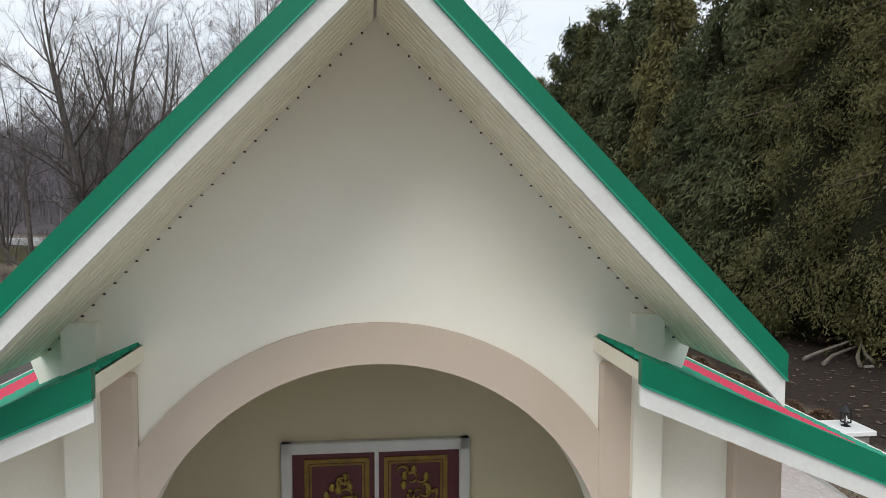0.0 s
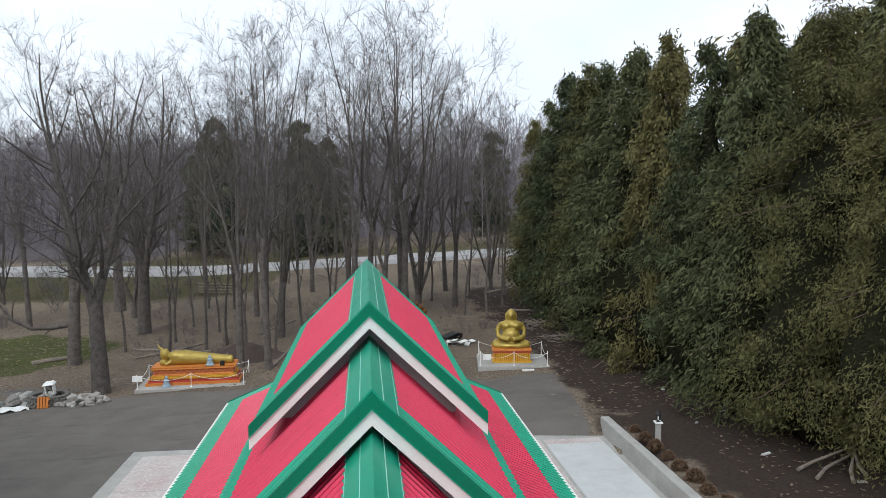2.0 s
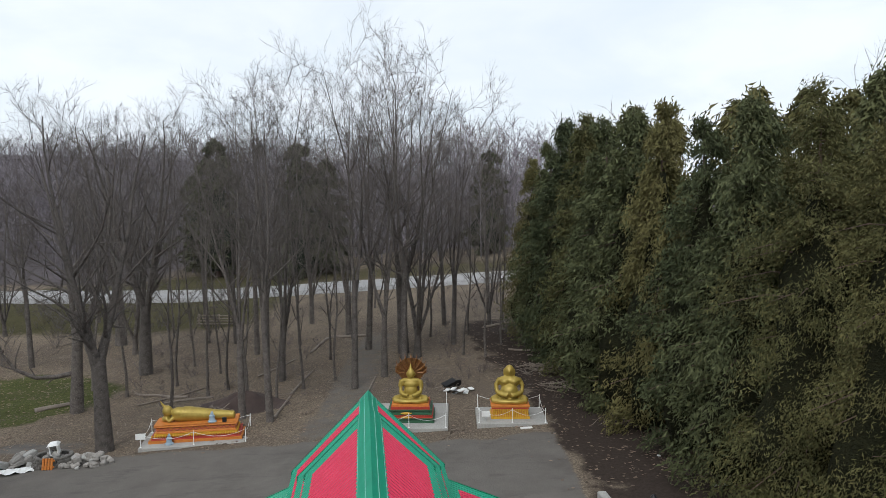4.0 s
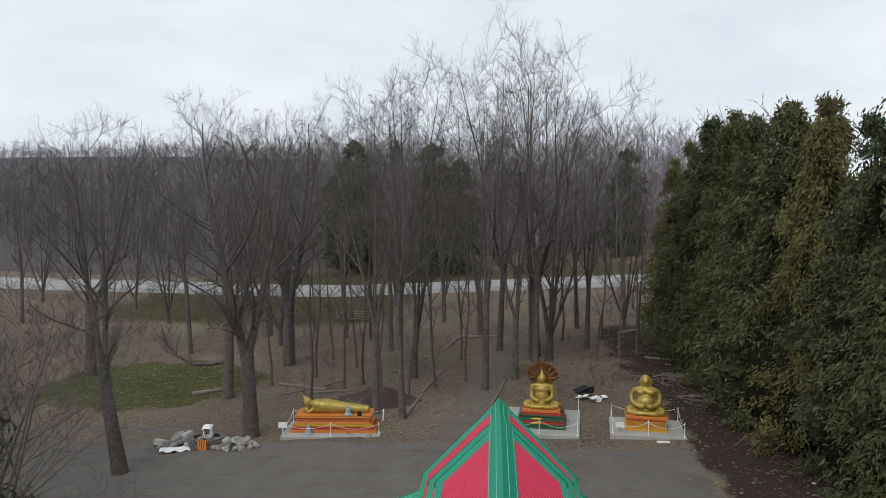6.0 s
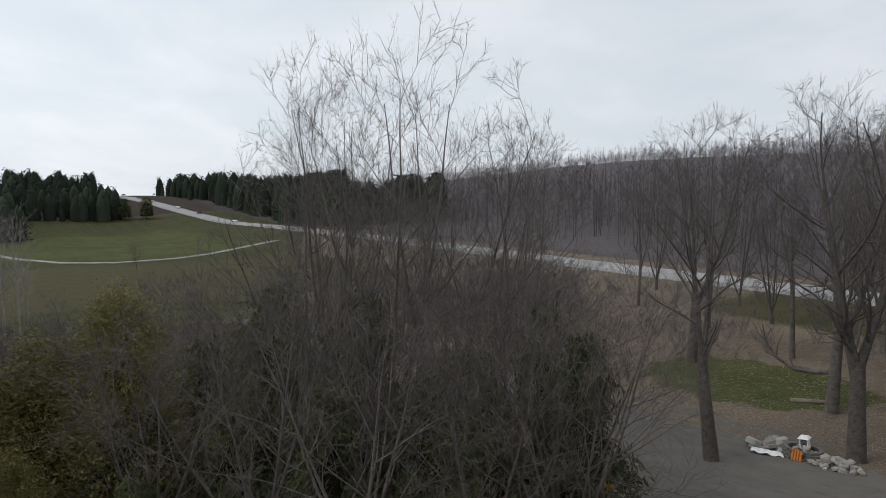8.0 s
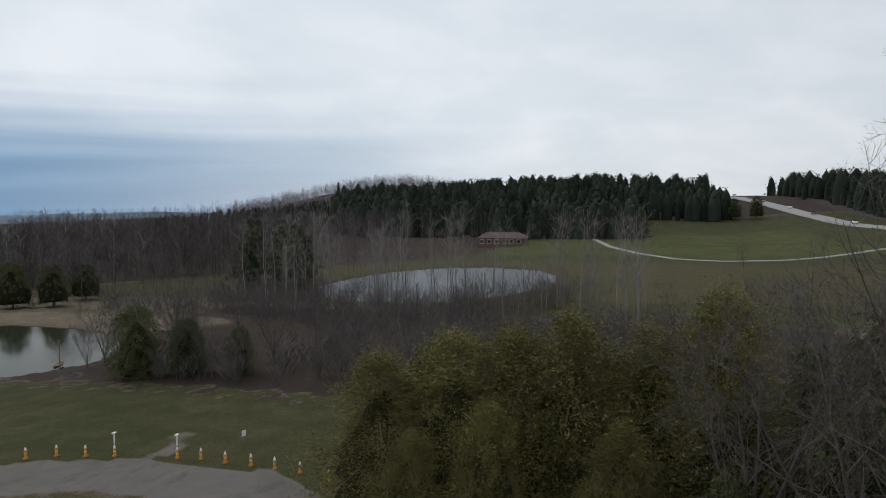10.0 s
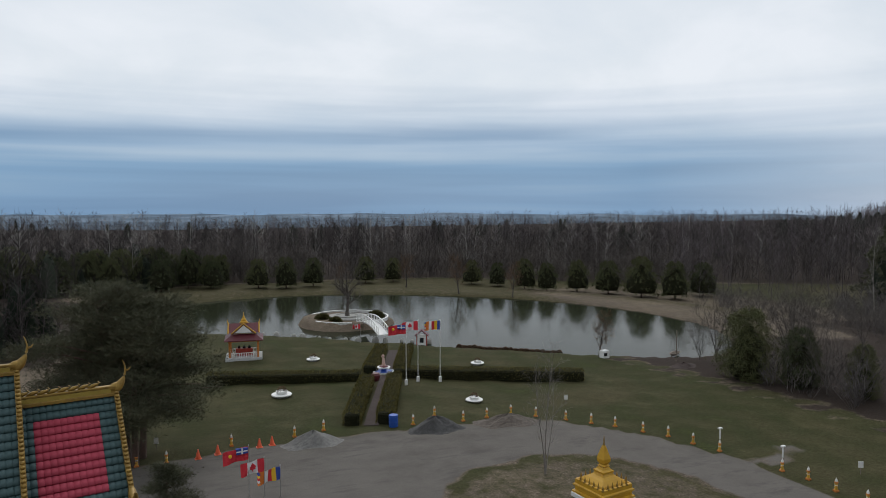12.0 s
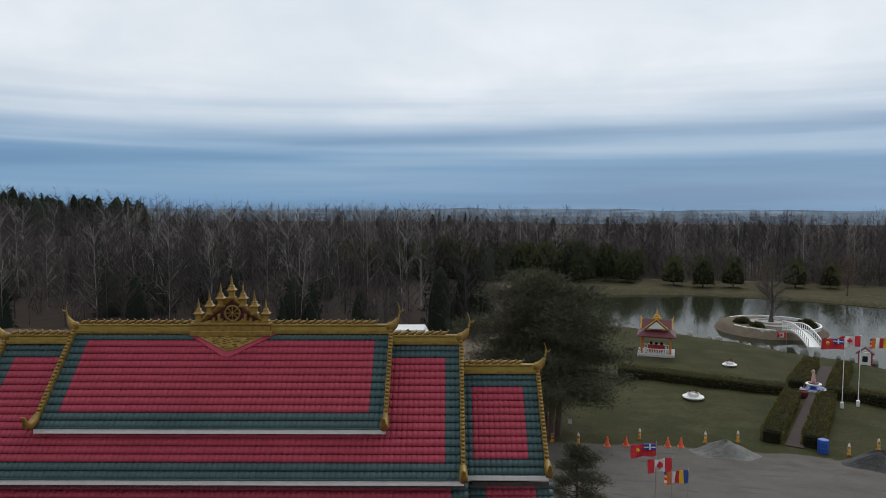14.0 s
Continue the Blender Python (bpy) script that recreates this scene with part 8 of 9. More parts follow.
# small yellow stupa on the lawn
def build_stupa(x, y, turn):
    t = thing("stupa", "small bright yellow stupa with dark finials on a white base", "stupa", pose(x, y, gz(x, y), 0, 0, turn))
    part("plinth", Mesh().square(0, 0, [(0.98, -0.1), (0.98, 0.22), (0.94, 0.25)]), "white", t)
    for sx in (-1, 0, 1):
        for sy in (-1, 0, 1):
            if (sx, sy) != (0, 0):
                part("paving_stone", Mesh().box(sx * 1.15, sy * 1.15, -0.04, 0.72, 0.72, 0.08, chamfer=0.02), "pale_slab", t)
    part("base", Mesh().square(0, 0, [(0.95, 0.25), (0.95, 0.33), (0.86, 0.36), (0.86, 0.52), (0.93, 0.55), (0.93, 0.62), (0.86, 0.66), (0.86, 0.82), (0.80, 0.82)]), "yellow", t)
    part("bell", Mesh().square(0, 0, [(0.74, 0.74), (0.66, 0.90), (0.50, 1.04), (0.33, 1.15), (0.27, 1.25), (0.31, 1.28), (0.31, 1.34), (0.22, 1.40), (0.17, 1.50)]), "yellow", t)
    part("spire", Mesh().square(0, 0, [(0.14, 1.50), (0.19, 1.55), (0.13, 1.60), (0.20, 1.72), (0.21, 1.86), (0.16, 2.05), (0.09, 2.30), (0.05, 2.42)]), "yellow", t)
    part("tip", Mesh().lathe(0, 0, [(0.045, 2.42), (0.02, 2.60), (0.03, 2.63), (0.006, 2.86)], 8), "old_gold", t)
    fin = Mesh().square(0, 0, [(0.05, 0), (0.05, 0.07), (0.03, 0.09)]).lathe(0, 0, [(0.035, 0.09), (0.045, 0.15), (0.02, 0.22), (0.004, 0.33)], 8).data("finial")
    fin.materials.append(M["old_gold"])
    for k in range(7):
        u = -0.81 + 0.27 * k
        for px, py in ((u, -0.82), (u, 0.82), (-0.82, u), (0.82, u)):
            if abs(u) < 0.8 or abs(px) == 0.82 and px * u > 0 and abs(py) != 0.82:
                part("finial", fin, None, t, at=Matrix.Translation((px, py, 0.80)))
    for sx, sy in ((-1, 0), (1, 0), (0, -1), (0, 1)):
        part("merlon_row", Mesh().box(sx * 0.82, sy * 0.82, 0.80, 0.10 if sx else 1.66, 0.10 if sy else 1.66, 0.06, chamfer=0.02), "yellow", t)
    return t


build_stupa(-19.5, -23.2, 5)
gp2 = Mesh().lathe(0, 0, [(0.42, 0), (0.42, 0.18), (0.30, 0.22), (0.30, 0.40), (0.22, 0.5), (0.16, 0.9), (0.22, 1.0), (0.15, 1.1), (0.12, 1.5), (0.17, 1.6), (0.02, 2.1)], 10)
g = thing("golden_post", "golden carved ornamental post under bare branches", "ornament", pose(-21.0, 21.8, gz(-21, 21.8)))
part("shaft", gp2, "yellow", g)
part("base", Mesh().square(0, 0, [(0.5, -0.1), (0.5, 0.12)]), "orange", g)


# waterside pavilion
def build_pavilion(x, y, turn):
    t = thing("pavilion", "small open pavilion with maroon roof and golden trim", "pavilion", pose(x, y, gz(x, y), 0, 0, turn) @ Matrix.Scale(0.90, 4))
    part("floor", Mesh().box(0, 0, -0.2, 3.5, 3.0, 0.42, chamfer=0.03), "pale_slab", t)
    for sx in (-1, 1):
        for sy in (-1, 1):
            part("post", Mesh().box(sx * 1.35, sy * 1.1, 0.22, 0.18, 0.18, 1.65, chamfer=0.02), "orange", t)
    for sx, sy, L in ((0, -1, 2.5), (0, 1, 2.5), (-1, 0, 2.0), (1, 0, 2.0)):
        rail = part("railing", Mesh().box(sx * 1.35, sy * 1.1, 0.62, 0.08 if sx else L, L if sx else 0.08, 0.06), "white", t)
        n = 11
        for k in range(n):
            u = -L / 2 + (k + 0.5) * L / n
            part("baluster", Mesh().lathe(sx * 1.35 + (0 if sx else u), sy * 1.1 + (u if sx else 0), [(0.05, 0.22), (0.035, 0.32), (0.055, 0.44), (0.03, 0.55), (0.045, 0.62)], 8), "white", rail)
    part("beam", Mesh().box(0, 0, 1.78, 3.0, 2.5, 0.16), "orange", t)
    part("lower_roof", Mesh().skin([[(sx * 1.85, sy * 1.6, 1.90) for sx, sy in ((1, -1), (1, 1), (-1, 1), (-1, -1))], [(sx * 1.85, sy * 1.6, 1.97) for sx, sy in ((1, -1), (1, 1), (-1, 1), (-1, -1))], [(sx * 1.15, sy * 0.95, 2.50) for sx, sy in ((1, -1), (1, 1), (-1, 1), (-1, -1))]]), "maroon", t)
    part("drum", Mesh().box(0, 0, 2.42, 2.0, 1.7, 0.4), "cream", t)
    up1 = part("upper_roof", Mesh().extrude([(-1.05, 2.65), (0, 3.55), (1.05, 2.65)], -1.25, 1.25, "y"), "maroon", t)
    part("cross_roof", Mesh().extrude([(-0.95, 2.65), (0, 3.45), (0.95, 2.65)], -1.45, 1.45, "x"), "maroon", t)
    for sy in (-1, 1):
        part("gable_trim", Mesh().tube([(-1.15, sy * 1.27, 2.62), (0, sy * 1.27, 3.60), (1.15, sy * 1.27, 2.62)], 0.07, 6), "yellow", up1)
        part("pediment", Mesh().extrude([(-0.85, 2.68), (0, 3.42), (0.85, 2.68)], sy * 1.23 - 0.03, sy * 1.23 + 0.03, "y"), "white", up1)
    for sx in (-1, 1):
        part("gable_trim", Mesh().tube([(sx * 1.47, -1.0, 2.62), (sx * 1.47, 0, 3.50), (sx * 1.47, 1.0, 2.62)], 0.07, 6), "yellow", up1)
        part("horn_finial", Mesh().tube([(sx * 1.42, 0, 3.42), (sx * 1.56, 0, 3.62), (sx * 1.50, 0, 3.85)], [0.07, 0.05, 0.01], 6), "yellow", up1)
    part("spire", Mesh().square(0, 0, [(0.32, 3.45), (0.32, 3.62), (0.22, 3.70), (0.24, 3.82), (0.10, 3.95)]).lathe(0, 0, [(0.10, 3.95), (0.12, 4.02), (0.03, 4.3), (0.005, 4.6)], 8), "yellow", t)
    tb = part("altar", Mesh().box(0, 0, 0.22, 1.6, 0.7, 0.7, chamfer=0.03), "red_trim", t)
    for u in (-0.5, 0.0, 0.5):
        part("offering", Mesh().lathe(u, 0, [(0.12, 0.92), (0.16, 1.05), (0.05, 1.2)], 10), "black", tb)
    return t


build_pavilion(-11.7, -63.2, 168)

# fountain with a figure, pot
ft = thing("fountain", "tiered blue and white fountain basin with coloured rim", "fountain", pose(-20.7, -52.0, gz(-20.7, -52)) @ Matrix.Scale(0.85, 4))
part("basin", Mesh().lathe(0, 0, [(0.95, -0.05), (1.0, 0.12), (1.0, 0.22), (0.9, 0.22), (0.88, 0.1)], 24), "white", ft)
part("water_disc", Mesh().lathe(0, 0, [(0.88, 0.10), (0.88, 0.16)], 24), "blue", ft)
part("stem", Mesh().lathe(0, 0, [(0.35, 0.1), (0.22, 0.3), (0.25, 0.45)], 14), "blue", ft)
part("upper_basin", Mesh().lathe(0, 0, [(0.3, 0.42), (0.62, 0.55), (0.64, 0.62), (0.55, 0.62)], 22), "white", ft)
part("rim", Mesh().lathe(0, 0, [(0.42, 0.62), (0.4, 0.70), (0.25, 0.76)], 20), "maroon", ft)
fg = Mesh().tube([(0, 0, 0), (0.03, 0, 0.35), (0, 0, 0.62)], [0.17, 0.13, 0.10], 10).ball(0.02, 0, 0.78, 0.10, 0.10, 0.12)
fg.tube([(0.06, 0, 0.58), (0.22, 0, 0.75), (0.05, 0, 0.95)], [0.05, 0.04, 0.03], 6)
figure("fountain_statue", fg, "small painted pink and red figure on a fountain", pose(-20.7, -52.0, gz(-20.7, -52) + 0.62), "skin", 0.03)
tagged(obj("flower_pot", Mesh().lathe(0, 0, [(0.2, 0), (0.34, 0.25), (0.36, 0.5), (0.26, 0.6), (0.28, 0.64)], 16), "maroon", at=pose(-19.2, -49.9, gz(-19.2, -49.9))), "glazed maroon urn on the path between hedges", "urn")

# island, its wall, bridge
IX, IY = -27.2, -80.0
IZ = gz(IX, IY)
wall_i = thing("island_wall", "low white balustrade round the pond island", "balustrade", pose(IX, IY, IZ))
N = 40
for k in range(N):
    a = 2 * math.pi * k / N
    if abs((math.degrees(a) - 88 + 180) % 360 - 180) > 11:
        w = part("wall_panel", Mesh().box(4.8 * math.cos(a), 4.8 * math.sin(a), -0.30, 0.12, 0.74, 0.48, turn=math.degrees(a), chamfer=0.02).box(4.8 * math.cos(a), 4.8 * math.sin(a), 0.18, 0.20, 0.76, 0.07, turn=math.degrees(a), chamfer=0.02), "white", wall_i)
part("terrace_ring", Mesh().lathe(0, 0, [(4.75, -0.2), (4.75, -0.1), (4.6, -0.04), (2.4, -0.02)], 40), "soil", wall_i)
ring_b = thing("stone_ring", "raised round stone flower bed on the island", "flower bed", pose(IX, IY - 0.3, IZ))
part("outer_step", Mesh().lathe(0, 0, [(2.6, 0), (2.6, 0.18), (2.3, 0.18)], 30), "concrete", ring_b)
part("inner_step", Mesh().lathe(0, 0, [(1.6, 0.1), (1.6, 0.36), (1.35, 0.36), (1.3, 0.25)], 26), "concrete", ring_b)
br = thing("bridge", "white arched footbridge with railings to the island", "bridge", pose(-26.7, -70.8, 0, 0, 0, -6))
BN = 14
arc_z = [-1.20 + 0.80 * math.sin(math.pi * (0.12 + 0.80 * k / BN)) for k in range(BN + 1)]
arc_y = [4.9 - 9.3 * k / BN for k in range(BN + 1)]
part("deck", Mesh().skin([[(-0.56, y, z - 0.12), (0.56, y, z - 0.12), (0.56, y, z), (-0.56, y, z)] for y, z in zip(arc_y, arc_z)]), "white", br)
for s in (-1, 1):
    part("handrail", Mesh().tube([(s * 0.53, y, z + 0.72) for y, z in zip(arc_y, arc_z)], 0.06, 6), "white", br)
    part("lower_rail", Mesh().tube([(s * 0.53, y, z + 0.2) for y, z in zip(arc_y, arc_z)], 0.04, 6), "white", br)
    for y, z in zip(arc_y, arc_z):
        part("baluster", Mesh().box(s * 0.53, y, z, 0.07, 0.07, 0.74), "white", br)

# red gate house, shore rocks, boat, bushes
rg = thing("letter_hut", "tiny red and white hut with a dark gabled roof", "hut", pose(-29.4, -63.4, gz(-29.4, -63.4), 0, 0, -28))
part("body", Mesh().box(0, 0, 0, 0.95, 0.6, 1.05, chamfer=0.02), "white", rg)
for s in (-1, 1):
    part("post", Mesh().box(s * 0.48, -0.25, 0, 0.1, 0.1, 1.1), "red_trim", rg)
    part("post", Mesh().box(s * 0.48, 0.25, 0, 0.1, 0.1, 1.1), "red_trim", rg)
part("roof", Mesh().extrude([(-0.72, 1.0), (0, 1.62), (0.72, 1.0), (0.66, 0.96), (0, 1.5), (-0.66, 0.96)], -0.45, 0.45), "maroon", rg)
part("niche", Mesh().box(0, 0.31, 0.3, 0.4, 0.02, 0.5), "glass", rg)
R_ = random.Random(77)
for k in range(15):
    q = k / 14
    x, y = -13.2 - 17.5 * q + R_.uniform(-0.3, 0.3), -75.2 + 10.4 * q + R_.uniform(-0.3, 0.3)
    s = R_.uniform(0.35, 0.6)
    tagged(obj("shore_rock", Mesh().ball(0, 0, 0.2 * s, 0.7 * s, 0.5 * s, 0.75 * s, 9, 6), "concrete", at=pose(x, y, max(gz(x, y), -1.95), 0, 0, 37 * k)), "upright grey rock at the water's edge", "rock", "shore rocks")
wb2 = thing("rowing_boat", "small dark rowing boat drawn up at the pond's shore", "boat", pose(-49.2, -48.6, -1.95, 0, 0, 20))
part("hull", Mesh().skin([[(-1.0 + 0.25 * j, s * 0.38 * math.sin(math.pi * (0.12 + 0.76 * j / 8)), 0.32) for j in range(9)] for s in (1, 0.6)] + [[(-0.8 + 0.2 * j, 0.0, 0.02) for j in range(9)]] + [[(-1.0 + 0.25 * j, s * 0.38 * math.sin(math.pi * (0.12 + 0.76 * j / 8)), 0.32) for j in range(9)] for s in (-0.6, -1)], caps=False, closed=False), "wood", wb2)
part("thwart", Mesh().box(0, 0, 0.22, 0.18, 0.6, 0.04), "wood", wb2)
wbx = thing("pump_box", "small white box with a dark vent beside the shore tree", "box", pose(-41.8, -50.0, gz(-41.8, -50)))
part("body", Mesh().box(0, 0, 0, 0.75, 0.6, 0.7, chamfer=0.04), "white", wbx)
part("vent", Mesh().box(0.1, 0.29, 0.2, 0.35, 0.04, 0.3), "black", wbx)
tagged(obj("shore_post", Mesh().lathe(0, 0, [(0.05, 0), (0.04, 2.8)], 8), "wood", at=pose(-46.6, -45.9, gz(-46.6, -45.9))), "thin dark wooden post at the pond's edge", "post")
for x, y in ((-28.2, -37.6), (-2.6, -39.5), (-33.9, -20.9)):
    sg = thing("lawn_sign", "small white sign with a blurred dark mark on a stake", "sign", pose(x, y, gz(x, y), 0, 0, 150) @ Matrix.Scale(0.72, 4))
    part("board", Mesh().box(0, 0, 0.45, 0.36, 0.03, 0.46, chamfer=0.01), "white", sg)
    part("mark", Mesh().box(0, 0.018, 0.60, 0.18, 0.01, 0.18), "black", sg)
    part("stake", Mesh().box(0, 0, 0, 0.05, 0.03, 0.5), "wood", sg)
BUSH = clump(90, 1500, dome(1.0, 1.0, 0.8), 0.22, "cedar")
for x, y, s in ((IX + 3.3, IY + 0.4, 0.9), (IX - 3.0, IY + 1.5, 1.0), (IX + 2.4, IY + 2.5, 0.75)):
    t = thing("clipped_bush", "round clipped dark evergreen bush on the island", "shrub", pose(x, y, IZ, 0, 0, 40 * s) @ Matrix.Scale(s, 4), group="island bushes")
    part("foliage", BUSH, None, t)
    part("core", Mesh().ball(0, 0, 0.1, 0.85, 0.85, 0.65, 10, 6), "cedar_shade_core", t)

# brick bungalow beyond the upper pond, shed behind the temple
def build_house(x, y, turn):
    t = thing("bungalow", "long low brown brick bungalow beyond the pond", "house", pose(x, y, gz(x, y), 0, 0, turn))
    part("wall", Mesh().box(0, 0, -0.5, 15, 8, 3.2), "brick_brown", t)
    part("roof", Mesh().skin([[(sx * 8.0, sy * 4.6, 2.7) for sx, sy in ((1, -1), (1, 1), (-1, 1), (-1, -1))], [(sx * 5.4, sy * 0.2, 4.4) for sx, sy in ((1, -1), (1, 1), (-1, 1), (-1, -1))]]), "shingle", t)
    part("chimney", Mesh().box(-1, 0.4, 3.6, 1.0, 0.8, 1.4), "brick_brown", t)
    for k in range(6):
        w = part("window", Mesh().box(-6.2 + 2.4 * k, -4.02, 0.9, 1.3, 0.08, 1.4), "white", t)
        part("pane", Mesh().box(-6.2 + 2.4 * k, -4.07, 1.0, 1.1, 0.04, 1.2), "glass", w)
    return t


build_house(-223, -41, 90)
sd = thing("shed", "small white-roofed shed with a dark gable behind the temple", "shed", pose(10.3, -60.6, gz(10.3, -60.6), 0, 0, 6))
part("body", Mesh().box(0, 0, -0.2, 2.6, 2.0, 1.3), "white", sd)
part("roof", Mesh().extrude([(-1.75, 1.05), (-1.75, 1.12), (-1.4, 1.75), (1.4, 1.75), (1.75, 1.12), (1.75, 1.05)], -1.3, 1.3), "white", sd)
part("gable_face", Mesh().extrude([(-0.65, 1.08), (0, 1.75), (0.65, 1.08)], 1.3, 1.36), "white", sd)
part("gable_trim", Mesh().tube([(-0.85, 1.40, 1.0), (0, 1.40, 1.80), (0.85, 1.40, 1.0)], 0.07, 6), "black", sd)
part("door_opening", Mesh().box(0, 1.32, 0.2, 0.8, 0.1, 0.8, chamfer=0.01), "metal", sd)


# ---------------------------------------------------------------- evergreen and bare trees round the ponds
for x, y, s in ((-23.8, -115.2, 0.95), (-28.2, -114.5, 1.0), (-33.1, -115.4, 0.95), (-43.5, -118.0, 0.95), (-48.9, -118.0, 0.85), (-59.9, -108.0, 0.85), (-62.5, -103.5, 0.8), (-64.2, -97.5, 1.0), (-66.6, -94.5, 0.9), (-70.5, -91.5, 1.0), (-73.2, -87.0, 1.05), (-75.3, -81.7, 1.25), (-78.2, -77.7, 1.1), (-85.0, -78.5, 1.05), (-17.0, -117.0, 0.9), (-9.0, -116.0, 1.0), (-2.0, -117.0, 1.0), (5.0, -114.0, 1.1), (12.0, -113.0, 1.0)):
    cedar("round" if int(x) % 2 else "round_b", x, y, 37 * x, 0.84 * s, 1.02, "rounded dark evergreen on the far shore", "evergreen", "far shore evergreens")
rng_e = random.Random(12)
for k in range(26):
    q = (k + rng_e.uniform(-0.3, 0.3)) / 25
    x, y = 27 - 46 * q, -106 - 10.5 * q + 5 * math.cos(5 * q) - 5.5 * (k % 2) - 2.5
    cedar(("round", "round_b")[k % 3 > 0], x, y, 53 * k, rng_e.uniform(0.80, 1.12), rng_e.uniform(0.75, 1.0), "dark evergreen in the dense belt before the woods", "evergreen", "evergreen belt")
cedar("pine", -1.2, -38.0, 20, 0.95, 0.98, "large dark spreading pine beside the temple", "pine_tree", "pines")
cedar("small_pine", -2.0, -25.8, 80, 0.86, 1.1, "small bushy pine beside the temple porch", "pine_tree", "pines")
cedar("edge", -45.3, -37.2, 10, 0.88, 1.10, "dark cedar at the edge of the scrub")
cedar("edge", -46.5, -33.5, 100, 0.70, 0.95, "dark cedar at the edge of the scrub")
for x, y, s in ((-51.0, -96.2, 0.50), (-56.7, -89.4, 0.44), (-46.7, -107.0, 0.46), (-36.0, -108.5, 0.40)):
    bare_tree("rusty", x, y, 31 * x, 1.7 * s, label="small tree with rusty brown twigs on the far shore")
bare_tree("broad", IX, IY - 0.3, 20, 1.0, label="bare spreading tree in the round island bed", z=IZ + 0.2)
bare_tree("rusty", -41.6, -50.5, 75, 0.62, label="small tree with brown twigs at the pond's shore")
for _a, _b, _t in ((0, 0.50, 0), (140, 0.44, 5), (260, 0.40, -6)):
    bare_tree("pale", -18.9, -26.7, _a, _b, label="thin bare sapling on the round lawn", tilt=_t)
rng_f = random.Random(9)
# scrub belt between lawn and upper pond
for k in range(12):
    x, y = rng_f.uniform(-74, -45), rng_f.uniform(-48, 8)
    if float(pond_a(x, y)) < 1.12:
        continue
    bare_tree("bush", x, y, rng_f.uniform(0, 360), rng_f.uniform(0.55, 0.95), label="dense bare thicket bush", name="bare_bush")
for x, y, q in ((-47, -40, 0.52), (-49.5, -44, 0.58), (-46, -31, 0.46), (-46.5, -20.5, 0.44), (-48.5, -35.5, 0.60), (-53, -39, 0.62), (-52, -29, 0.50), (-58, -43, 0.6)):
    bare_tree("thicket", x, y, rng_f.uniform(0, 360), q, label="dense rounded bare thicket bush at the lawn's edge", name="bare_bush")
cedar("edge", -47.6, -29.5, 70, 0.6, 0.8, "dark cedar at the edge of the scrub")
# tuft row on the near shore
for k in range(24):
    q = k / 23
    x, y = -31.0 - 8.6 * q, -62.6 + 8.6 * q
    t = thing("reed_tuft", "small brown dry tuft on the pond's near shore", "shrub", pose(x, y, gz(x, y) - 0.05, 0, 0, 70 * k) @ Matrix.Diagonal((0.75, 0.75, 0.62 + 0.10 * math.sin(2 * k), 1)), group="shore tufts")
    part("foliage", SHRUB, None, t)
    part("core", SHRUB_IN, None, t)

for k in range(105):
    x, y = rng_f.uniform(-99, -82), rng_f.uniform(-52, 2)
    if float(pond_b(x, y)) > 1.06:
        bare_tree("pale", x, y, rng_f.uniform(0, 360), rng_f.uniform(0.6, 1.1), label="slender pale-barked sapling by the pond")
for x, y, s in ((-158, 22.5, 0.6), (-72, 13.3, 0.75), (-71, 15.5, 0.7), (-62, 20, 0.7), (-58, -2, 0.6), (-66, 4, 0.65), (-64, -22, 0.62), (-61, -11, 0.55), (-71, -7, 0.6), (-58, -28, 0.66), (-77, -16, 0.66), (-74, -30, 0.6)):
    bare_tree("open", x, y, rng_f.uniform(0, 360), s, label="bare crooked tree at the field's edge")
for x, y, s in ((-348, 44.8, 1.6), (-344, 53.7, 1.7), (-352, 38, 1.4)):
    cedar("round", x, y, 20 * x, s, 0.8, "dark evergreen in the fields", "evergreen", "field evergreens")
# large pines beyond the road and below the west hill
for x, y, s in ((-98, -51, 0.46), (-104, -56, 0.55), (-100, -60, 0.52), (-110, -57, 0.56), (-116, -58, 0.5), (-107, -63, 0.6)):
    cedar("tall_pine", x, y, 33 * x, s, 1.15, "dark pine beside the upper pond", "pine_tree", "pines")
for x, y, s in ((-19.8, 99, 0.98), (-17.2, 103, 0.86), (-33.5, 104, 1.05), (-37.5, 109, 0.9), (7.5, 112, 0.85)):
    cedar("tall_pine", x, y, 33 * x, s, 1.0, "tall dark pine beyond the road", "pine_tree", "pines")


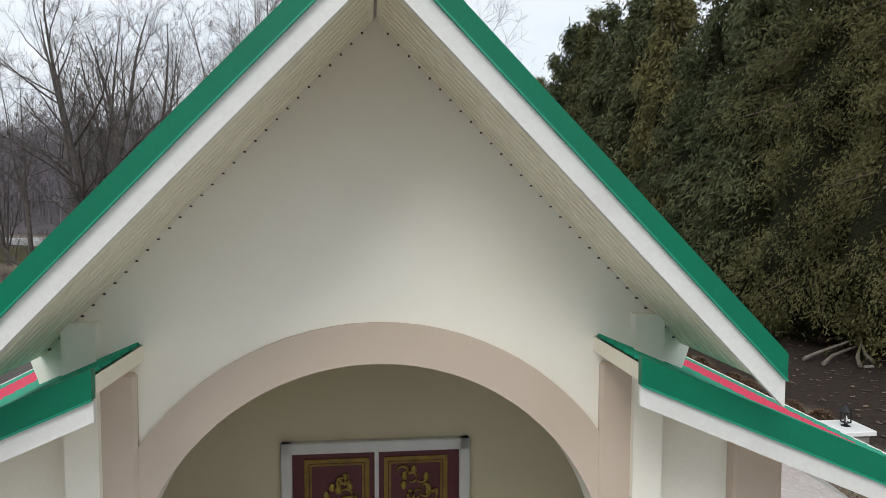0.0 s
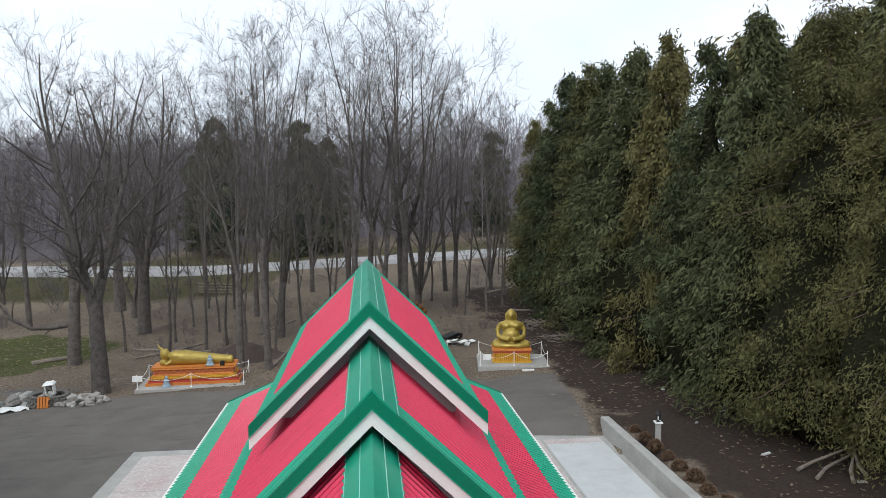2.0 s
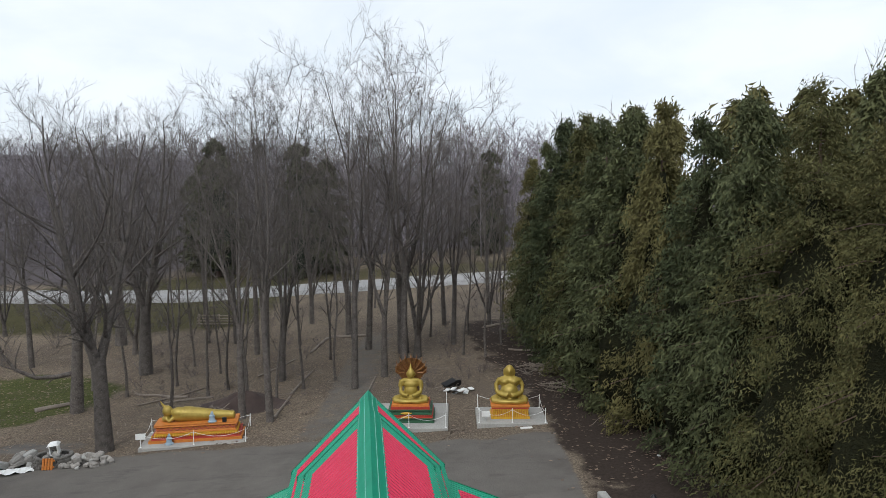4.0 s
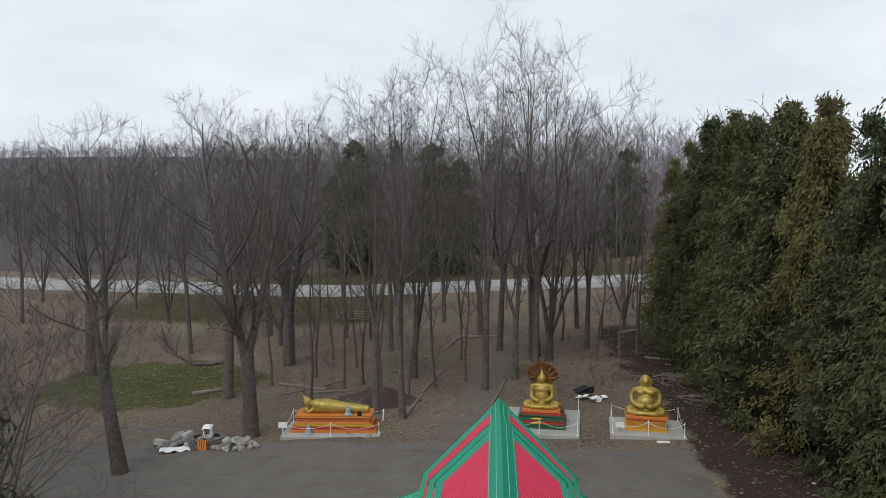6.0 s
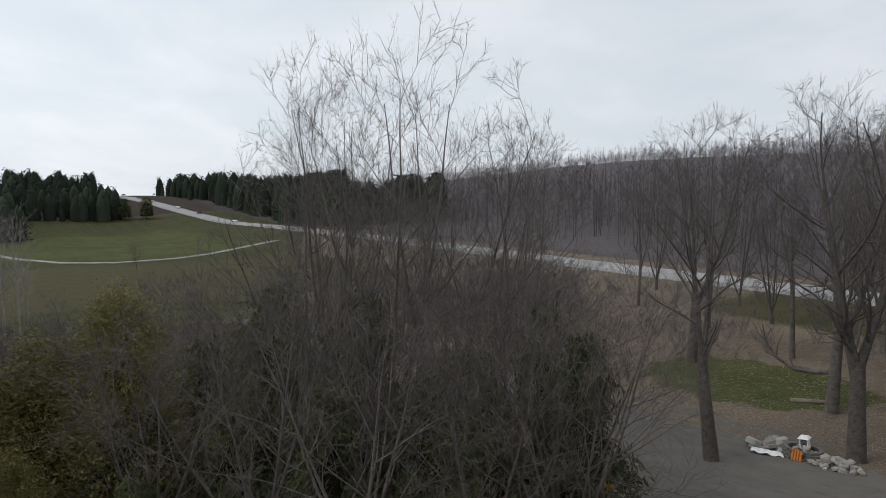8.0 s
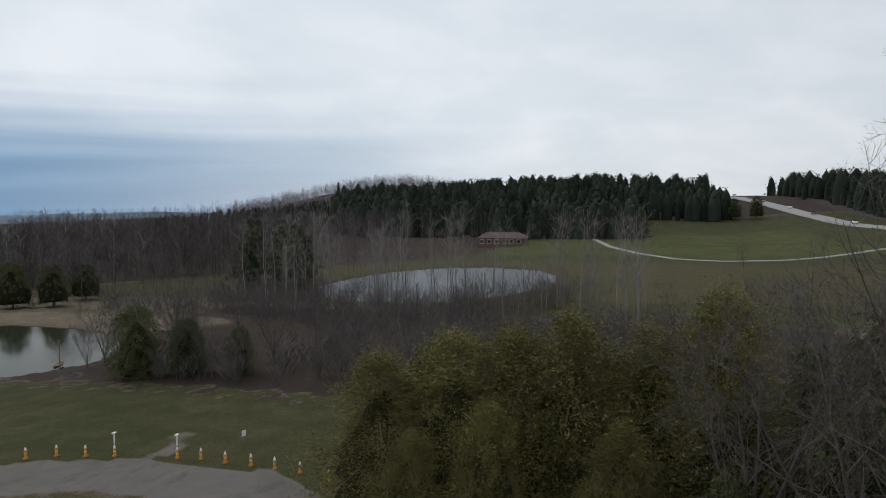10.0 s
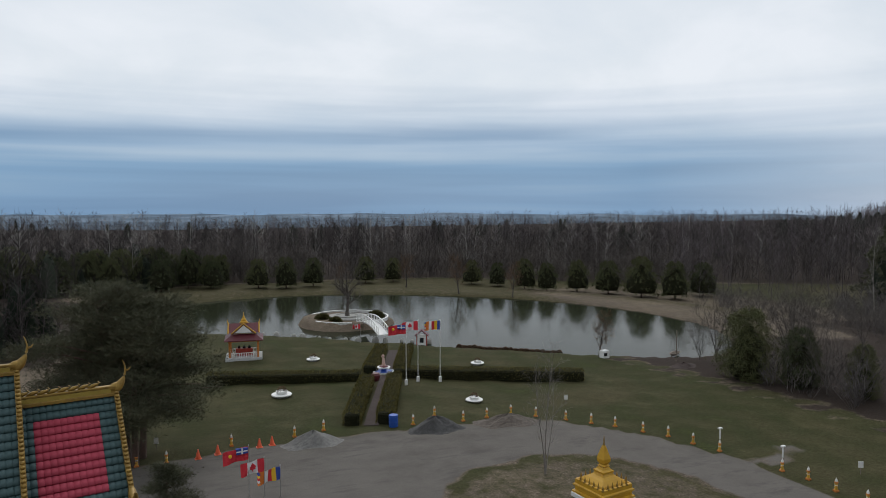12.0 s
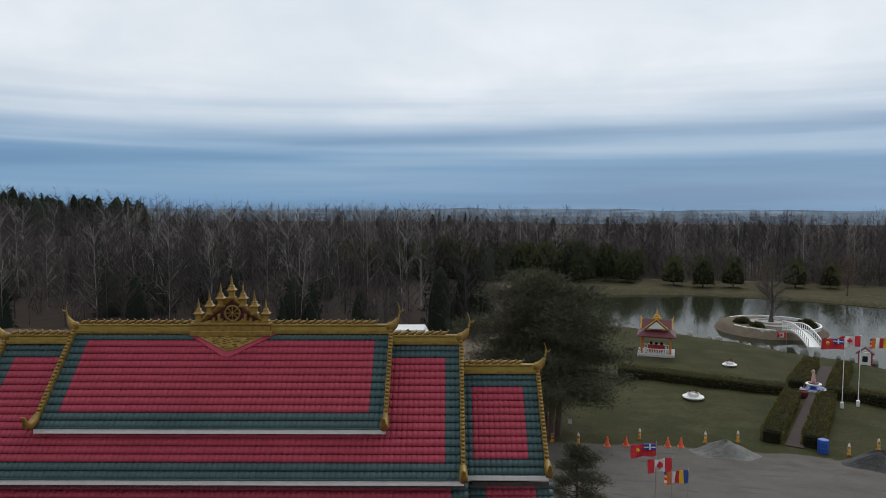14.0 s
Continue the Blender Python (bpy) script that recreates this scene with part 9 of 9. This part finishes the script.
# ---------------------------------------------------------------- far woods
def far_bare(seed, H, n=24, stems=1, thick=1.0, tw=4):
    R = np.random.RandomState(seed)
    trunk, blades, tips = [], [], []
    for q in range(stems):
        lean = R.normal(0, 0.35, 2) if stems > 1 else R.normal(0, 0.05, 2)
        hh = H * (R.uniform(0.6, 1.0) if stems > 1 else 1.0)
        P = np.array([[0, 0, 0], [lean[0] * hh * 0.4, lean[1] * hh * 0.4, hh * 0.45], [lean[0] * hh, lean[1] * hh, hh]])
        trunk.append((P, np.array([0.0042, 0.0028, 0.0010]) * H * thick))
        for k in range(n // stems):
            s = R.uniform(0.16, 0.97)
            p = P[0] * (1 - s) ** 2 + 2 * P[1] * s * (1 - s) + P[2] * s * s
            a, L = R.uniform(0, 6.28), hh * R.uniform(0.14, 0.30) * (1.2 - 0.7 * s)
            d = np.array([math.cos(a) * 0.72, math.sin(a) * 0.72, 0.70])
            mid = p + d * L * 0.5
            end = p + d * L + np.array([0, 0, 0.15 * L])
            tips.append((p, end, 0.030 * thick))
            for j in range(tw):
                o = p + (end - p) * R.uniform(0.25, 1)
                e = d + R.normal(0, 0.5, 3)
                tips.append((o, o + e * L * R.uniform(0.3, 0.6), 0.017 * thick))
    v0, f0 = tubes({3: trunk})
    v1, f1 = blade_mesh(blades, tips, seed)
    return np.concatenate([v0, v1]), np.concatenate([quads_to_tris(f0), f1 + len(v0)])


def far_conifer(seed, H, n=36, size=1.9):
    """Leafy outside and a dark inside; some spired, some round-headed."""
    R = np.random.RandomState(seed)
    rounded = seed % 5 > 0
    h = 0.04 + 0.95 * (1 - R.uniform(0, 1, n) ** 0.8)
    a = R.uniform(0, 6.28, n)
    r = H * np.where(rounded, 0.27 * (1 - h ** 3.2) + 0.02, 0.21 * (1 - h) ** 0.8 + 0.012) * (0.8 + 0.2 * np.sin(3 * a + 14 * h + seed)) * R.uniform(0.75, 1.08, n)
    P = np.stack([r * np.cos(a), r * np.sin(a), h * H], -1)
    v, f = sprays(seed, (P, np.stack([np.cos(a), np.sin(a), 0.2 + 0 * a], -1)), size, droop=0.35, width=0.5)
    core, m = [], 7
    for q in (0.02, 0.45, 0.80):
        rr = 0.78 * H * ((0.26 * (1 - q ** 3.2)) if rounded else 0.21 * (1 - q) ** 0.8)
        core += [(rr * math.cos(6.283 * j / m), rr * math.sin(6.283 * j / m), q * H) for j in range(m)]
    core.append((0, 0, 0.96 * H))
    cf = [t for k in range(2) for j in range(m) for t in ((k * m + j, k * m + (j + 1) % m, (k + 1) * m + j), (k * m + (j + 1) % m, (k + 1) * m + (j + 1) % m, (k + 1) * m + j))]
    cf += [(2 * m + j, 2 * m + (j + 1) % m, 3 * m) for j in range(m)]
    return np.concatenate([v, np.array(core)]), np.concatenate([f, np.array(cf) + len(v)])


def scatter(name, shapes, spots, sides, material, label, category):
    V, F, n = [], [], 0
    R = np.random.RandomState(len(spots))
    for k, (x, y, s) in enumerate(spots):
        v, f = shapes[k % len(shapes)]
        a = R.uniform(0, 6.28)
        c, q = math.cos(a) * s, math.sin(a) * s
        p = np.stack([v[:, 0] * c - v[:, 1] * q + x, v[:, 0] * q + v[:, 1] * c + y, v[:, 2] * s], -1)
        V.append(p)
        F.append(f + n)
        n += len(v)
    V = np.concatenate(V)
    base = np.concatenate([np.full(len(shapes[k % len(shapes)][0]), gz(x, y) - 0.3) for k, (x, y, s) in enumerate(spots)])
    V[:, 2] += base
    return tagged(obj(name, raw(name, V, np.concatenate(F), sides), material), label, category, kind="stuff")


RF = np.random.RandomState(31)


def rows_in(n, az0, az1, r0, r1, keep, s0=0.8, s1=1.2, power=1.0):
    out = []
    while len(out) < n:
        a, q = radians(RF.uniform(az0, az1)), r0 + (r1 - r0) * RF.uniform() ** power
        x, y = -q * math.sin(a), q * math.cos(a)
        if keep(x, y):
            out.append((x, y, RF.uniform(s0, s1)))
    return out


BF = [far_bare(50 + k, 11.5, 26, 1, 1.3, 4) for k in range(8)]
BL = [far_bare(150 + k, 11.5, 13, 1, 2.0, 3) for k in range(6)]
CF = [far_conifer(60 + k, 13, 64, 1.35) for k in range(10)]
CN = [far_conifer(160 + k, 13, 420, 0.75) for k in range(6)]
dry_land = lambda x, y: float(pond_a(x, y)) > 1.5 and float(pond_b(x, y)) > 1.25  # noqa: E731
south = lambda x, y: bool(woods_s(x, y) > 0) and dry_land(x, y)  # noqa: E731
# near southern woods wear the twig colour with shade painted in
scatter("bare_woods", BF, rows_in(1300, 118, 176, 66, 240, south, 0.62, 1.05, 1.1), 3, "shaded_twigs", "dark brown leafless woods beyond the pond", "woods")
scatter("bare_woods", BF, rows_in(1150, 176, 236, 66, 240, south, 0.62, 1.05, 1.1), 3, "shaded_twigs", "grey-brown leafless woods behind the temple", "woods")
scatter("bare_woods", BL, rows_in(1700, 118, 236, 225, 900, south, 0.85, 1.2, 1.3), 3, "far_twigs", "leafless canopy of the far woods", "woods")
scatter("pale_woods", [far_bare(90 + k, 12, 26, 1, 1.05) for k in range(6)], rows_in(260, 120, 230, 72, 190, south, 0.70, 1.05), 3, "birch", "pale-barked bare trees at the wood's edge", "woods")
scatter("conifer_woods", CN, rows_in(110, 176, 226, 66, 150, south, 0.28, 0.55, 1.0), 3, "far_pine", "low dark conifers among the leafless trunks", "woods")
scatter("conifer_woods", CN, rows_in(46, 176, 196, 112, 136, south, 0.34, 0.52, 1.0), 3, "far_pine", "dark young conifers behind the pond's end", "woods")
scatter("conifer_woods", CF, rows_in(120, 118, 236, 200, 560, south, 0.35, 0.75, 1.0), 3, "far_pine", "scattered dark conifers in the leafless woods", "woods")
hill = lambda x, y: x < -255 and not (abs(y - 66) < 22 and x > -540) and not (y > 4 and x > -345) and not (y < -130 and x > -350 and (x * 7 + y * 3) % 10 < 7)  # noqa: E731
scatter("conifer_woods", CF, [(x, y, q * (0.45 if y < 0.45 * x else 1.0)) for x, y, q in rows_in(1600, 78, 128, 258, 540, hill, 0.35, 1.25, 0.9)], 3, "far_pine", "dense dark conifer wood on the west hill", "woods")
scatter("bare_woods", BF, rows_in(620, 108, 136, 110, 420, lambda x, y: dry_land(x, y) and x < -78, 0.7, 1.05), 3, "far_twigs", "grey leafless trees below the west hill", "woods")
scatter("bare_woods", BF, rows_in(200, 84, 118, 232, 300, lambda x, y: x < -232 and y < 0, 0.5, 0.9), 3, "far_twigs", "bare trees at the foot of the conifer wood", "woods")
scatter("bare_woods", BL, rows_in(800, 104, 122, 540, 820, lambda x, y: True, 0.8, 1.1), 3, "hazed_hill_twigs", "leafless wood on the far rounded hill", "woods")
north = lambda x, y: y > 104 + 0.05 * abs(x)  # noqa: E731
scatter("bare_woods", BF, rows_in(700, -16, 34, 106, 230, north, 1.25, 1.95, 1.0), 3, "hazed_hill_twigs", "tall leafless woods beyond the road", "woods")
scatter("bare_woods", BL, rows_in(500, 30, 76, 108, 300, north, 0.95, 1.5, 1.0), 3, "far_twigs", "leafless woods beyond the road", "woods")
scatter("bare_woods", BL, rows_in(700, -16, 80, 290, 700, north, 0.9, 1.3, 0.8), 3, "hazed_hill_twigs", "leafless hillside woods beyond the road", "woods")
scatter("bare_woods", BL, rows_in(600, 20, 68, 500, 800, north, 0.8, 1.15), 3, "hazed_hill_twigs", "leafless wood along the ridge", "woods")
scatter("conifer_woods", CF, rows_in(14, -16, 18, 200, 640, north, 0.6, 1.1, 1.0), 3, "far_pine", "dark conifers on the north hillside", "woods")
scatter("conifer_woods", CF, rows_in(380, 66, 82, 330, 560, lambda x, y: y > 100, 0.95, 1.5), 3, "far_pine", "dark conifers above the hill road", "woods")
scatter("conifer_woods", CF, rows_in(260, 210, 236, 220, 420, lambda x, y: math.hypot((x - 225) / 75, (y + 250) / 85) < 1.25, 0.5, 0.95), 3, "far_pine", "dark conifers on a far rise", "woods")
SCRUB = [far_bare(80 + k, 3.6, 28, 7, 0.75, 4) for k in range(6)]
scatter("bare_woods", SCRUB, rows_in(1900, 14, 70, 190, 760, north, 1.9, 3.0), 3, "hazed_hill_twigs", "close leafless canopy along the ridge", "woods")
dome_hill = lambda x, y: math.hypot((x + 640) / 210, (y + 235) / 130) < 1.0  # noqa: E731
scatter("bare_woods", SCRUB, rows_in(760, 98, 124, 480, 860, dome_hill, 2.4, 3.4), 3, "hazed_hill_twigs", "dense leafless canopy on the rounded hill", "woods")
scatter("bare_scrub", SCRUB, rows_in(620, 84, 134, 47, 108, lambda x, y: dry_land(x, y) and x < -44 and float(pond_b(x, y)) > 1.10 and not (x < -84 and y > -20), 0.6, 1.35), 3, "twigs", "tangled grey scrub between lawn and pond", "scrub")
scatter("bare_scrub", SCRUB, rows_in(300, 84, 124, 66, 112, lambda x, y: 1.04 < float(pond_b(x, y)) < 1.75 and x > -112 and float(pond_a(x, y)) > 1.5, 0.8, 1.55), 3, "twigs", "leafless saplings and brush along the pond's near bank", "scrub")
scatter("bare_scrub", SCRUB, rows_in(520, 20, 84, 46, 130, lambda x, y: y < 80 and (x < -34 or y > 56), 0.5, 1.3), 3, "twigs", "thin leafless brush in the rough field", "scrub")
scatter("bare_scrub", SCRUB, rows_in(160, -8, 24, 44, 84, lambda x, y: abs(x + 6.3) > 2.5 and y > 43, 0.25, 0.55), 3, "far_twigs", "low brush and fallen twigs under the hardwoods", "scrub")

scatter("bare_scrub", SCRUB, rows_in(200, 47, 70, 54, 96, lambda x, y: 38 < y < 79 and x < -44, 1.3, 2.2), 3, "twigs", "tall tangled brush below the road", "scrub")

scatter("bare_scrub", SCRUB, rows_in(480, 120, 176, 64, 150, south, 1.3, 2.5), 3, "bark", "dark undergrowth at the wood's edge beyond the pond", "scrub")
scatter("bare_scrub", SCRUB, rows_in(300, 176, 226, 64, 150, south, 1.0, 1.9), 3, "shaded_twigs", "undergrowth at the wood's edge behind the temple", "scrub")
scatter("bare_woods", BF, rows_in(150, 57, 71, 110, 260, lambda x, y: y > 50 and abs(y - 85) > 7, 0.6, 1.05), 3, "far_twigs", "bare trees along the road's bank", "woods")
scatter("conifer_woods", CF, rows_in(90, 58, 72, 250, 330, lambda x, y: y > 96, 0.9, 1.5), 3, "far_pine", "dark pines above the road's bank", "woods")

# leaf litter and sticks on the yard and under the hardwoods
RL = np.random.RandomState(17)


def litter(n, size, slim, seed_box):
    """Loose flat leaves or sticks lying a little askew on the soil."""
    x0, x1, y0, y1 = seed_box
    X, Y = RL.uniform(x0, x1, n), RL.uniform(y0, y1, n)
    ok = (paved(X, Y) < -0.2 + RL.normal(0, 0.8, n)) & (np.abs(X + 6.3) > 1.2)
    X, Y = X[ok], Y[ok]
    n = len(X)
    Z = ground(X, Y) + 0.018 + RL.uniform(0, 0.02, n)
    a, L = RL.uniform(0, 6.28, n), size * RL.uniform(0.5, 1.6, n)
    c, s_ = np.cos(a), np.sin(a)
    w = L * slim
    t = RL.normal(0, 0.10, (2, n)) * L
    P = [np.stack([X - c * L, Y - s_ * L, Z], -1), np.stack([X + s_ * w, Y - c * w, Z + 0.5 * t[0] * (slim > 0.2)], -1), np.stack([X + c * L, Y + s_ * L, Z + np.abs(t[1])], -1), np.stack([X - s_ * w, Y + c * w, Z - 0.2 * t[0] * (slim > 0.2)], -1)]
    return np.stack(P, 1).reshape(-1, 3), np.arange(4 * n).reshape(-1, 4)


M["leaf_litter"] = mat("dead_leaves", (0.19, 0.135, 0.095), (0.10, 0.07, 0.05), 0.9, scale=3, fine=40, bump=0, island=0.6)
for bx, n, size, slim, lab in (((-40, 12, 27, 62), 15000, 0.085, 0.55, "scattered brown dead leaves on the soil"), ((-36, 9, 34, 66), 900, 0.55, 0.03, "thin fallen twigs and sticks on the soil"), ((9, 16, 12, 40), 1500, 0.07, 0.5, "dead leaves below the cedars")):
    tagged(obj("leaf_litter", raw("leaf_litter", *litter(n, size, slim, bx), 4), "leaf_litter" if slim > 0.2 else "wood"), lab, "leaf litter", kind="stuff")
for cx, cy, r, n in ((6.6, 46.5, 1.6, 70), (-13.8, 41.0, 1.3, 40), (7.4, 42.0, 1.2, 40)):
    heap_b = []
    for k in range(n):
        a, q = RL.uniform(0, 6.28), r * RL.uniform() ** 0.6
        p = np.array([cx + q * math.cos(a), cy + q * math.sin(a), 0.0])
        p[2] = gz(p[0], p[1]) + 0.05 + 0.45 * (1 - q / r) * RL.uniform()
        d = np.array([RL.normal(), RL.normal(), RL.normal(0, 0.16)])
        d /= np.linalg.norm(d)
        L = RL.uniform(0.5, 1.6)
        heap_b.append((np.array([p - d * L * 0.5, p + RL.normal(0, 0.05, 3), p + d * L * 0.5]), np.array([0.03, 0.024, 0.01])))
    bp = raw("brush_pile", *tubes({4: heap_b}), 4)
    tagged(obj("brush_pile", bp, "wood"), "pile of broken grey branches under the trees", "brush pile", kind="stuff")

# things left under the cedars
bl = thing("blue_barrel", "blue plastic barrel lying between cedar trunks", "barrel", pose(14.0, 23.4, gz(14.0, 23.4) + 0.20, 90, 0, 60) @ Matrix.Scale(0.55, 4))
part("barrel_body", Mesh().lathe(0, 0, [(0.30, -0.45), (0.34, -0.42), (0.36, -0.2), (0.37, 0.0), (0.36, 0.2), (0.34, 0.42), (0.30, 0.45)], 18), "blue", bl)
part("lid_ring", Mesh().lathe(0, 0, [(0.345, 0.38), (0.365, 0.40), (0.345, 0.42)], 18), "blue", bl)
for k, (x, y, a, L) in enumerate(((11.7, 20.3, 35, 2.2), (12.1, 20.1, 60, 1.8), (11.5, 20.6, 15, 1.9), (12.4, 20.4, 80, 1.3))):
    br_ = Mesh().tube([(-L / 2, 0, 0.08), (-L / 5, 0.08, 0.22), (L / 2, -0.05, 0.42 + 0.1 * k)], [0.06, 0.05, 0.025], 7)
    tagged(obj("fallen_branch", br_, "wood", at=pose(x, y, gz(x, y), 0, 0, a)), "pale broken branch lying at a cedar's foot", "branch", "fallen branches")
for x, y, a in ((11.9, 24.4, 20), (12.4, 23.9, 70), (10.9, 26.4, 10)):
    tagged(obj("white_scrap", Mesh().tube([(-0.3, 0, 0.06), (0.0, 0.03, 0.10), (0.32, 0, 0.07)], [0.03, 0.04, 0.03], 7), "pale_slab", at=pose(x, y, gz(x, y), 0, 0, a)), "white plastic scrap lying on the soil", "scrap", "white scraps")

# far plain on the southern skyline: glowing backdrop, distance haze painted into its emission
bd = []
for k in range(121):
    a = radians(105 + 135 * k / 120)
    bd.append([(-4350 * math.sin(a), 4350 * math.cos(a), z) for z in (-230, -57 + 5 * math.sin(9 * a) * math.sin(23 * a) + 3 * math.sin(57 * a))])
haze = bpy.data.materials.new("painted_haze_plain")
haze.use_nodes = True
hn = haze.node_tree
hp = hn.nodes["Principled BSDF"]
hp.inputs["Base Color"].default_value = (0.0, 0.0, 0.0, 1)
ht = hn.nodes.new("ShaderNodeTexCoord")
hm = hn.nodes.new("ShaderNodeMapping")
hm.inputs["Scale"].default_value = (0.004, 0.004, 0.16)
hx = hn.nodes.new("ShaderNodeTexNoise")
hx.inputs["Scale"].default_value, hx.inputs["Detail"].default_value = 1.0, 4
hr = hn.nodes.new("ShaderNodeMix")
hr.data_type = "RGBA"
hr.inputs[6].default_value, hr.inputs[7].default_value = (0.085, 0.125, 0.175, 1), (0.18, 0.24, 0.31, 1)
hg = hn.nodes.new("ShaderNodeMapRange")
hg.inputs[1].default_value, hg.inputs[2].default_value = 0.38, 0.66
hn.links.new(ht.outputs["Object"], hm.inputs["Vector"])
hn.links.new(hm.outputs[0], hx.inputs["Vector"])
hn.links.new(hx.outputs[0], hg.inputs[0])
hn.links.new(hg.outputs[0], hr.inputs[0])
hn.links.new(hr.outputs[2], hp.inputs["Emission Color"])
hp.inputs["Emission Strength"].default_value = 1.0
M["haze"] = haze
tagged(obj("backdrop", Mesh().skin(bd, caps=False, closed=False), "haze"), "glowing backdrop of the far plain with blue haze painted in", "backdrop", kind="structure")

# cars on the far road
for k, (x, y, m) in enumerate(((-300, 82, "white"), (-345, 77.5, "maroon"), (-372, 73, "white"), (-405, 66, "metal"), (-425, 63, "flag_red"), (-448, 57.5, "white"))):
    c = thing("car", "small distant car on the hill road", "car", pose(x, y, gz(x, y) + 0.25, 0, 0, 170 + 4 * k), group="cars on the road")
    part("body", Mesh().skin([[(-2.1, s * 0.85, 0.35) for s in (-1, 1)] + [(2.1, s * 0.85, 0.35) for s in (1, -1)], [(-2.1, s * 0.85, 0.85) for s in (-1, 1)] + [(2.1, s * 0.85, 0.8) for s in (1, -1)], [(-1.5, s * 0.75, 0.95) for s in (-1, 1)] + [(1.0, s * 0.75, 0.95) for s in (1, -1)]]), m, c)
    part("cabin", Mesh().skin([[(-1.5, s * 0.72, 0.95) for s in (-1, 1)] + [(0.95, s * 0.72, 0.95) for s in (1, -1)], [(-1.1, s * 0.62, 1.45) for s in (-1, 1)] + [(0.35, s * 0.62, 1.45) for s in (1, -1)]]), "glass", c)
    for u in (-1.3, 1.3):
        for s in (-1, 1):
            part("wheel", Mesh().tube([(u, s * 0.70, 0.32), (u, s * 0.88, 0.32)], 0.32, 10), "black", c)
